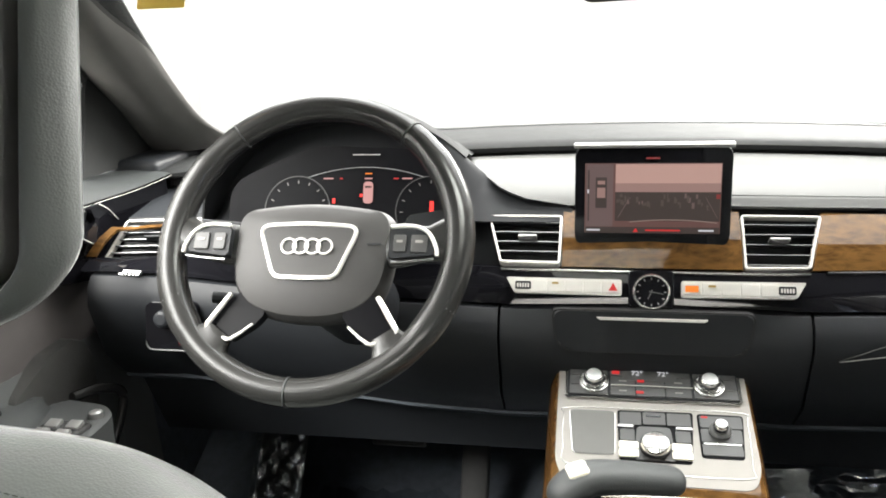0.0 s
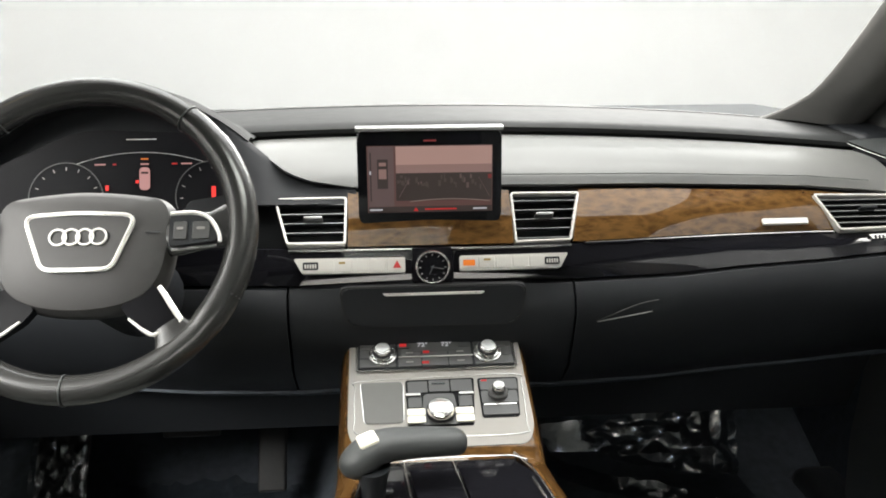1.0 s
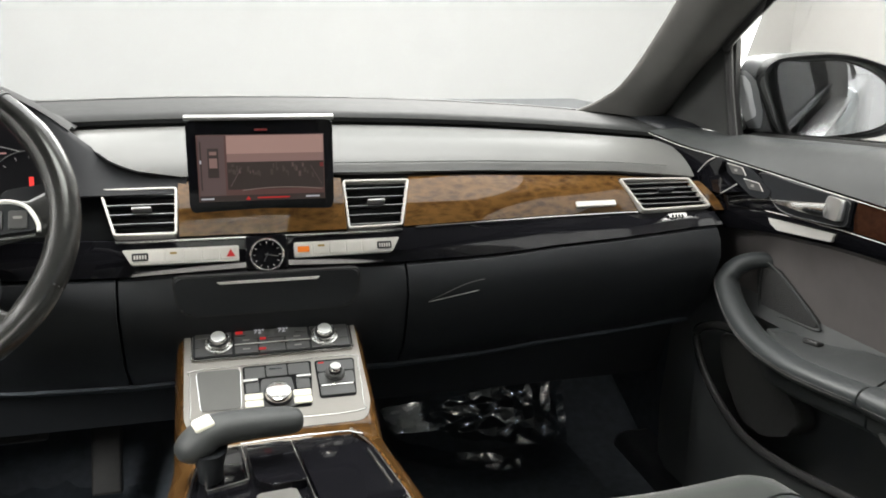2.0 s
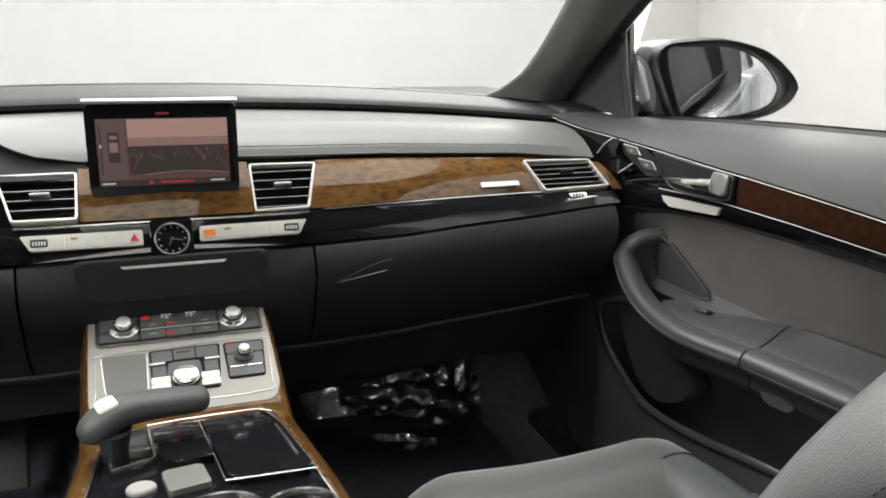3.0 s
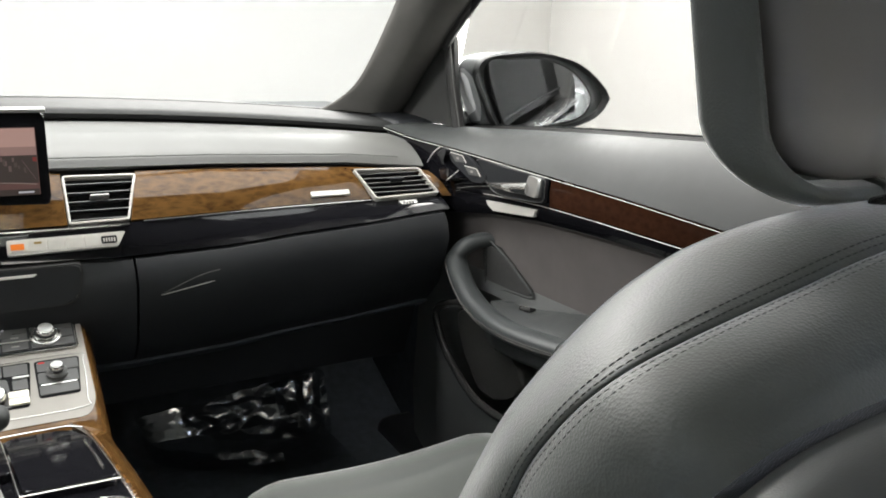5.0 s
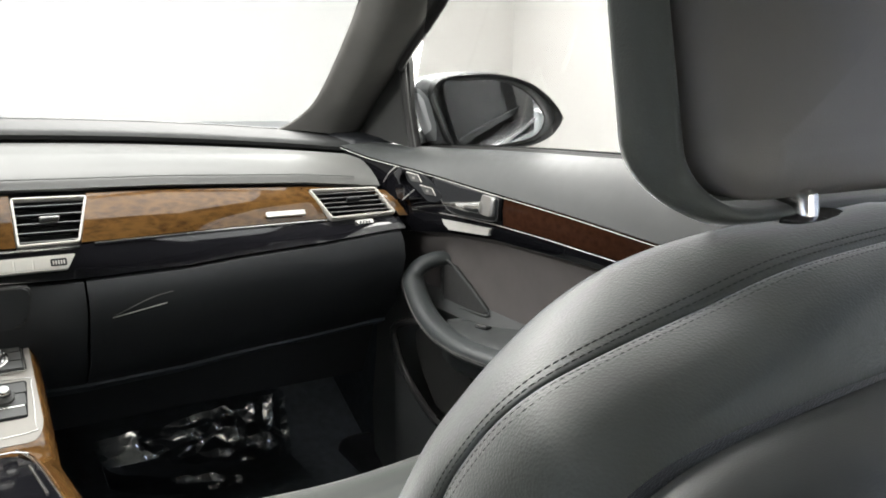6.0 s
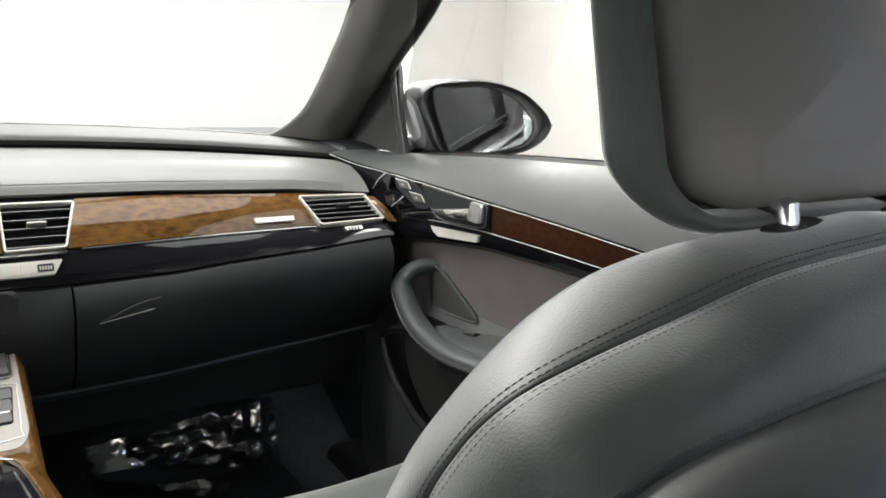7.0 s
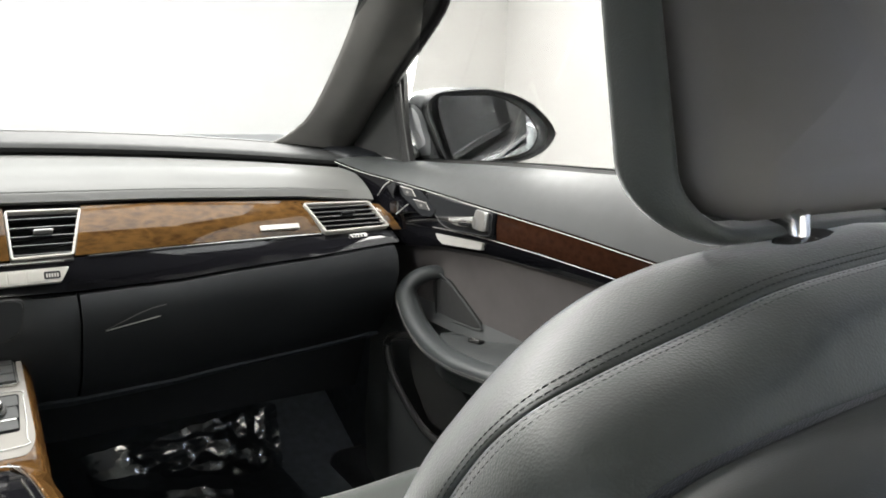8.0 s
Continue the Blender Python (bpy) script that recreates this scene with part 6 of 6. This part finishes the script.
        # pull handle runs down into the armrest
        hp = smooth_path([V(0.866, -0.104, 0.556), V(0.840, -0.086, 0.563), V(0.810, -0.068, 0.562), V(0.782, -0.058, 0.549), V(0.767, -0.058, 0.527), V(0.762, -0.085, 0.497), V(0.760, -0.125, 0.470), V(0.758, -0.180, 0.453), V(0.756, -0.250, 0.449), V(0.757, -0.330, 0.455), V(0.760, -0.396, 0.462)], 50)
        rad = [0.016 + 0.007 * min(1, k / 30) for k in range(51)]
        pull = part("pull_handle", tube(hp, rad, 18, flat=0.78), HANDLE_LEATHER, door, "curved black leather pull handle")
        for lift in (-0.02, -0.26):
            seam = []
            for k in range(14, 51):
                d = (hp[min(50, k + 1)] - hp[k - 1]).normalized()
                side = d.cross(Vector((0, 0, 1))).normalized()
                seam.append(hp[k] + (side * math.cos(lift) + side.cross(d) * math.sin(lift) * 0.78) * (rad[k] + 0.0002))
            part("stitching", stitches(seam, 0.0036, 0.0006), THREAD, pull)

    else:
        wide = [(-0.19, 0.476), (-0.106, 0.515), (-0.038, 0.522), (-0.006, 0.490), (-0.002, 0.40), (-0.010, 0.377), (-0.196, 0.431)]
        dplate("speaker_cover", wide, 0.800, 0.03, COVER, 0.003, 0.012, label="grey mesh speaker cover")
        # the driver's armrest reaches further in and carries the bank of window switches
        pad_top = [(0.785, -0.115), (0.700, -0.128), (0.668, -0.160), (0.660, -0.220), (0.660, -0.420), (0.785, -0.420)]
        pad_top = [(s * x, y) for x, y in pad_top]
        part("armrest", plate(round_poly(pad_top, 0.018), 0.045, (0, 0, 0.452), (1, 0, 0), (0, 1, 0), 0.008, seg=3), SIDE_VINYL, door, "wide armrest pad with window switches")
        bank = part("switch_bank", plate(rounded(0.070, 0.058, 0.008, 4, s * 0.712, -0.222), 0.006, (0, 0, 0.4560), (1, 0, 0), (0, 1, 0), 0.002), SATIN, door, "black bank of window switches")
        for x in (0.696, 0.728):
            for y in (-0.208, -0.236):
                part("window_switch", box((0.020, 0.018, 0.007), 0.002, pose(s * x, y, 0.4580, 12)), KEYSILVER, bank, "satin silver window switch")
        part("mirror_knob", knob((s * 0.690, -0.168, 0.452), (0, 0, 1), [(0, 0.010), (0.008, 0.0095), (0.010, 0.006)]), KEYSILVER, door, "round silver mirror knob")

    # armrest: front pad with switch, rear pad, and the roll along its edge
    part("armrest_roll", tube([V(0.7605, y, lerp(-y, [(0.40, 0.4625), (0.553, 0.474), (1.0, 0.507)])) for y in span(-1.0, -0.4015, 20)], 0.0248, 18, flat=0.82), HANDLE_LEATHER, door, "rounded leather edge of the rear pad")
    def arm_ring(y):
        t = max(0.0, min(1.0, (-0.14 - y) / 0.30))
        z = lerp(-y, [(0.14, 0.456), (0.245, 0.458), (0.386, 0.474), (0.553, 0.487), (1.0, 0.52)])
        zi = z + 0.024 * t + 0.010
        w = 0.755 if y < -0.2 else 0.755 + (y + 0.2) * 0.35
        low = z - 0.065
        return [V(*p) for p in ((0.838, y, zi + 0.002), (0.815, y, zi + 0.002), (0.785, y, z + 0.014), (w + 0.012, y, z + 0.006), (w + 0.003, y, z - 0.004), (w, y, z - 0.018), (w + 0.004, y, low + 0.012), (w + 0.018, y, low), (0.838, y, low + 0.006))]

    part("armrest", loft([arm_ring(y) for y in span(-0.398, -0.150, 20)]), LEATHER, door, "black leather front armrest pad")
    part("armrest", loft([arm_ring(y) for y in span(-1.02, -0.402, 30)]), LEATHER, door, "black leather rear armrest pad")
    part("stitching", stitches([V(0.7362, y, lerp(-y, [(0.40, 0.4625), (0.553, 0.474), (1.0, 0.507)]) - 0.004) for y in span(-1.0, -0.405, 60)], 0.004, 0.0005), THREAD, door)
    part("switch_rim", tube(smooth_path([V(0.795, -0.160, 0.4700), V(0.816, -0.190, 0.4735), V(0.824, -0.235, 0.4785), V(0.824, -0.290, 0.4890), V(0.818, -0.350, 0.4990)], 24), [0.0008 + 0.0020 * math.sin(math.pi * k / 24) for k in range(25)], 8), HANDLE_LEATHER, door, "raised edge behind the window switch")
    swt = part("window_switch", box((0.015, 0.032, 0.008), 0.003, pose(s * 0.803, -0.236, 0.4770, -8, s * 14, 0), 3), SATIN, door, "black window switch")
    for y in (-0.229, -0.239):
        part("switch_edge", box((0.012, 0.0035, 0.002), 0.0008, pose(s * 0.803, y, 0.4808 - 0.14 * (y + 0.234), -8, s * 14, 0)), CHROME, swt)
    dplate("reflector", [(-0.425, 0.428), (-0.470, 0.436), (-0.492, 0.432), (-0.480, 0.420), (-0.440, 0.416)], 0.7535, 0.006, KEYGREY, 0.001, 0.004, label="dull reflector under the armrest")
    # sail corner, its rubber post and the window glass
    dplate("sail_panel", [(0.300, 0.775), (0.195, 0.885), (0.090, 0.945), (0.066, 0.930), (0.045, 0.758)], 0.822, 0.010, SAIL, 0.003, 0.010, label="dark cloth sail corner panel")
    part("seal_post", tube([V(0.822, 0.086, 0.918), V(0.824, 0.068, 0.84), V(0.826, 0.044, 0.757)], [0.010, 0.012, 0.013], 10), RUBBER, door, "black rubber window post")
    part("seal_lip", tube([V(0.816, 0.068, 0.912), V(0.815, 0.050, 0.84), V(0.817, 0.026, 0.759)], 0.0012, 6), KEYGREY, door)
    bm = bmesh.new()
    rows = []
    for t in span(0, 1, 8):
        rows.append([V(0.875 - 0.195 * t ** 1.4, a, b) for a, b in ((0.20 - 0.45 * t, 0.750 + 0.41 * t), (-0.35 - 0.1 * t, 0.77 + 0.41 * t), (-1.08 - 0.04 * t, 0.795 + 0.40 * t))])
    loft(rows, False, False, bm)
    bmesh.ops.recalc_face_normals(bm, faces=bm.faces)
    bmesh.ops.solidify(bm, geom=bm.faces[:], thickness=0.004)
    g = part("window_glass", bm, WINDOW_TINT, door, "clear tinted side window")
    g.visible_shadow = False
    part("outer_skin", box((0.030, 1.22, 0.92), 0.01, pose(s * 0.915, -0.43, 0.285)), PAINT, door)
    part("belt_moulding", box((0.05, 1.24, 0.012), 0.003, pose(s * 0.905, -0.43, 0.752, -2.0)), CHROME, door, "outer chrome belt moulding")


both(front_door)

# ---- door mirror ----
MP, MN = Vector((1.07, -0.09, 0.82)), Vector((-0.38, -0.925, 0)).normalized()
MU = Vector((0.925, -0.38, 0)).normalized()
MV = Vector((0, 0, 1))
mirror = thing("door_mirror", (0.93, 0.03, 0.755), "silver and black door mirror outside the passenger's window", "mirror")


def mir(x, z, h=0.0):
    """A place on the mirror's face by its x and height; h is behind it."""
    return MP + MU * ((x - MP.x) / MU.x) + MV * (z - MP.z) - MN * h


face = smooth_path([(mir(x, z)) for x, z in ((0.838, 0.862), (0.852, 0.892), (0.90, 0.902), (0.955, 0.904), (1.018, 0.888), (1.060, 0.855), (1.079, 0.823), (1.062, 0.790), (1.022, 0.768), (0.960, 0.759), (0.893, 0.757), (0.870, 0.775), (0.855, 0.815))], 52, True)
mid = sum(face, Vector()) / 52
rings = [[mid + (p - mid) * 0.90 - MN * 0.006 for p in face], [mid + (p - mid) * 0.985 + MN * 0.004 for p in face], [p - MN * 0.004 for p in face], [mid + (p - mid) * 1.03 - MN * 0.03 for p in face]]
part("surround", loft(rings, True, False), SIDE_VINYL, mirror, "grained black mirror surround")
rings = [[mid + (p - mid) * f - MN * d - MU * o for p in face] for f, d, o in ((1.025, 0.028, 0.0), (1.05, 0.045, 0.012), (1.02, 0.075, 0.030), (0.88, 0.105, 0.045), (0.58, 0.125, 0.055), (0.10, 0.132, 0.060))]
part("cap", loft(rings), CARSILVER, mirror, "glossy silver mirror cap")
glass = smooth_path([mir(x, z, -0.0005) for x, z in ((0.858, 0.884), (0.90, 0.891), (0.955, 0.893), (1.006, 0.873), (1.036, 0.840), (1.044, 0.815), (1.024, 0.785), (0.96, 0.768), (0.900, 0.765), (0.878, 0.800))], 48, True)
part("mirror_glass", loft([[p - MN * 0.002 for p in glass], [p + MN * 0.0012 for p in glass]]), MIRROR, mirror, "silvered mirror glass")
part("glass_rim", tube([p + MN * 0.0015 for p in glass], 0.0016, 6, True, up=MN), RUBBER, mirror)
part("arm", tube([(0.872, 0.115, 0.775), (0.90, 0.09, 0.775), (0.93, 0.065, 0.785)], [0.030, 0.026, 0.024], 14, flat=0.55), CARSILVER, mirror, "silver mirror arm")
part("arm_foot", box((0.06, 0.10, 0.020), 0.006, pose(0.900, 0.095, 0.757)), GLOSS, mirror)
part("repeater", tube([mir(1.078, 0.828, 0.012), mir(1.081, 0.823, 0.010), mir(1.078, 0.817, 0.012)], 0.004, 8), SILVER, mirror, "pale repeater lamp tip")

# ---- windscreen, sun visor and inner mirror ----
bm = bmesh.new()
loft([[Vector((x, 0.56 - 0.13 * (abs(x) / 0.75) ** 3 + (-0.20 - 0.56) * t + 0.02 * (abs(x) / 0.7) ** 2 * (1 - t), 0.770 - 0.02 * (x / 0.72) ** 2 + 0.41 * t + 0.03 * math.sin(math.pi * t))) for x in span(-0.88 + 0.14 * t, 0.80 - 0.13 * t, 24)] for t in span(0, 1, 10)], False, False, bm)
bmesh.ops.recalc_face_normals(bm, faces=bm.faces)
bmesh.ops.solidify(bm, geom=bm.faces[:], thickness=0.004)
ws = single("windscreen", bm, GLASS, "clear curved windscreen above the dashboard", "windscreen", "structure")
ws.visible_shadow = False

visor = thing("sun_visor", (-0.42, -0.22, 1.02), "folded-down grey sun visor with yellow warning label", "sun visor")
part("visor_board", box((0.30, 0.018, 0.14), 0.008, pose(-0.470, -0.205, 1.081, -18, 0, 0), 3), CLOTH, visor)
part("warning_label", plate(rounded(0.058, 0.045, 0.002, 2, -0.093, -0.079), 0.001, (-0.470, -0.216, 1.085), (1, 0, 0), (0, 0.31, 0.95)), LABEL, visor, "plain yellow label")
inner = thing("inner_mirror", (0.0, -0.12, 0.985), "black inner mirror under the windscreen top", "mirror")
part("mirror_case", box((0.20, 0.03, 0.065), 0.014, pose(0.0, -0.11, 1.0185, 8, 0, -10), 4), PLASTIC, inner)
part("mirror_face", box((0.18, 0.004, 0.052), 0.0015, pose(-0.002, -0.1265, 1.019, 8, 0, -10)), MIRROR, inner)
part("mirror_stem", tube([(0.04, -0.09, 1.03), (0.03, -0.06, 1.07), (0.03, -0.10, 1.12)], 0.011, 10), PLASTIC, inner)

# ---- footwells ----
def draped_film(foot, head, amp, seed, label, nx=22, ny=8, sag=0.006, calm=0.28):
    """A sheet of clear film that stands up from its foot line to its head line, crumpled into flat facets, smooth at its first end."""
    dice = random.Random(seed)
    lo, hi = smooth_path(foot, nx), smooth_path(head, nx)
    bm = bmesh.new()
    grid = []
    for i in range(nx + 1):
        row = []
        face = (hi[i] - lo[i]).cross(Vector((1, 0, 0))).normalized()
        column = dice.random() - 0.5  # upright pleats run from foot to head
        for j in range(ny + 1):
            u, v = i / nx, j / ny
            wild = min(1.0, max(0.03, (u - calm - 0.12 * (0.5 - v)) / 0.10))
            wave = amp * wild * (0.55 * column + 0.75 * (dice.random() - 0.5)) - sag * min(1.0, wild * 2) * math.sin(math.pi * v)
            slide = Vector((dice.random() - 0.5, 0, dice.random() - 0.5)) * 0.009 * wild * (u < 0.99)
            row.append(bm.verts.new(lo[i].lerp(hi[i], v) - face * wave + slide))
        grid.append(row)
    for i in range(nx):
        for j in range(ny):
            q = (grid[i][j], grid[i + 1][j], grid[i + 1][j + 1], grid[i][j + 1])
            for tri in ((q[0], q[1], q[2]), (q[0], q[2], q[3])) if dice.random() < 0.5 else ((q[0], q[1], q[3]), (q[1], q[2], q[3])):
                bm.faces.new(tri)
    bmesh.ops.bevel(bm, geom=[e for e in bm.edges if not e.is_boundary], offset=0.0010, segments=1, affect="EDGES")
    return single("protective_film", bm, SHEET, label, "plastic sheet", angle=60)


draped_film([(0.282, 0.424, 0.050), (0.33, 0.420, 0.044), (0.40, 0.411, 0.038), (0.50, 0.372, 0.030), (0.60, 0.352, 0.028), (0.68, 0.340, 0.026)], [(0.262, 0.455, 0.098), (0.335, 0.449, 0.108), (0.40, 0.440, 0.114), (0.50, 0.430, 0.130), (0.60, 0.420, 0.142), (0.69, 0.415, 0.152)], 0.017, 3, "crumpled clear plastic film on the passenger's carpet")
draped_film([(0.272, 0.405, 0.046), (0.282, 0.365, 0.030), (0.33, 0.318, 0.029), (0.40, 0.270, 0.030), (0.47, 0.252, 0.030), (0.53, 0.248, 0.030)], [(0.262, 0.425, 0.080), (0.292, 0.385, 0.052), (0.34, 0.342, 0.054), (0.40, 0.295, 0.056), (0.47, 0.272, 0.052), (0.53, 0.262, 0.044)], 0.006, 8, "folded strip of clear plastic film on the passenger's carpet", 20, 3, 0.003, 0.6)
draped_film([(-0.62, 0.12, 0.026), (-0.50, 0.10, 0.030), (-0.36, 0.10, 0.030), (-0.24, 0.13, 0.026)], [(-0.62, 0.32, 0.070), (-0.50, 0.30, 0.080), (-0.36, 0.32, 0.070), (-0.24, 0.30, 0.060)], 0.022, 14, "crumpled clear plastic film on the driver's carpet", 24, 9, 0.006, 0.0)

mat_bm = plate(rounded(0.44, 0.62, 0.05, 5), 0.012, (0.46, 0.15, 0.016), (1, 0, 0), (0, 1, 0), 0.004)
single("floor_mat", mat_bm, CARPET, "black carpet mat in the passenger's footwell", "floor mat")
mat_bm = plate(rounded(0.44, 0.56, 0.05, 5), 0.012, (-0.44, 0.10, 0.016), (1, 0, 0), (0, 1, 0), 0.004)
single("floor_mat", mat_bm, CARPET, "black carpet mat in the driver's footwell", "floor mat")

brake = thing("brake_pedal", (-0.43, 0.30, 0.10), "black rubber brake pedal in the driver's footwell", "pedal")
part("pad", box((0.105, 0.018, 0.055), 0.006, pose(-0.43, 0.24, 0.245, -25, 0, 0), 3), RUBBER, brake)
part("arm", tube([(-0.43, 0.25, 0.25), (-0.43, 0.34, 0.33), (-0.43, 0.40, 0.48)], 0.010, 8), RUBBER, brake)
throttle = thing("accelerator_pedal", (-0.30, 0.28, 0.05), "upright black accelerator pedal", "pedal")
part("pad", box((0.055, 0.018, 0.17), 0.006, pose(-0.295, 0.30, 0.155, -30, 0, 0), 3), RUBBER, throttle)
rest = thing("foot_rest", (-0.66, 0.30, 0.04), "foot rest wrapped in shiny crumpled film", "foot rest")
part("board", box((0.095, 0.020, 0.27), 0.008, pose(-0.685, 0.28, 0.165, -32, 0, 0), 3), RUBBER, rest)
bm = bmesh.new()
rows = []
for j in range(50):
    rows.append([])
    for i in range(20):
        u, v = i / 19 - 0.5, j / 49 - 0.5
        h = 0.016 + 0.010 * abs(noise.noise(Vector((u * 5 + v * 6, v * 16, 4)))) + 0.006 * abs(noise.noise(Vector((u * 14, v * 30, 9))))
        rows[-1].append(pose(-0.685, 0.28, 0.165, -32, 0, 0) @ Vector((u * 0.105, -h, v * 0.29)))
loft(rows, False, False, bm)
part("film_wrap", bm, SHEET, rest, "shiny crumpled clear film")

light_switch = thing("light_switch", (-0.70, -0.035, 0.53), "black headlamp switch panel with silver rim and red lamp", "switch panel")
part("panel", plate(rounded(0.085, 0.075, 0.012, 4), 0.012, (-0.700, -0.064, 0.545), (1, 0, 0), DV, 0.002), GLOSS, light_switch)
part("rim", tube([(-0.700 + a, -0.066 + 0.16 * b, 0.545 + b) for a, b in rounded(0.080, 0.070, 0.012, 4)[10:20]], 0.0014, 6), KEYGREY, light_switch)
part("turn_knob", knob((-0.710, -0.064, 0.557), (0, -1, 0.16), [(0, 0.014), (0.010, 0.012), (0.012, 0.008)]), PLASTIC, light_switch)
part("red_lamp", plate(rounded(0.007, 0.004, 0.001, 2), 0.001, (-0.685, -0.068, 0.520), (1, 0, 0), DV), RED, light_switch)
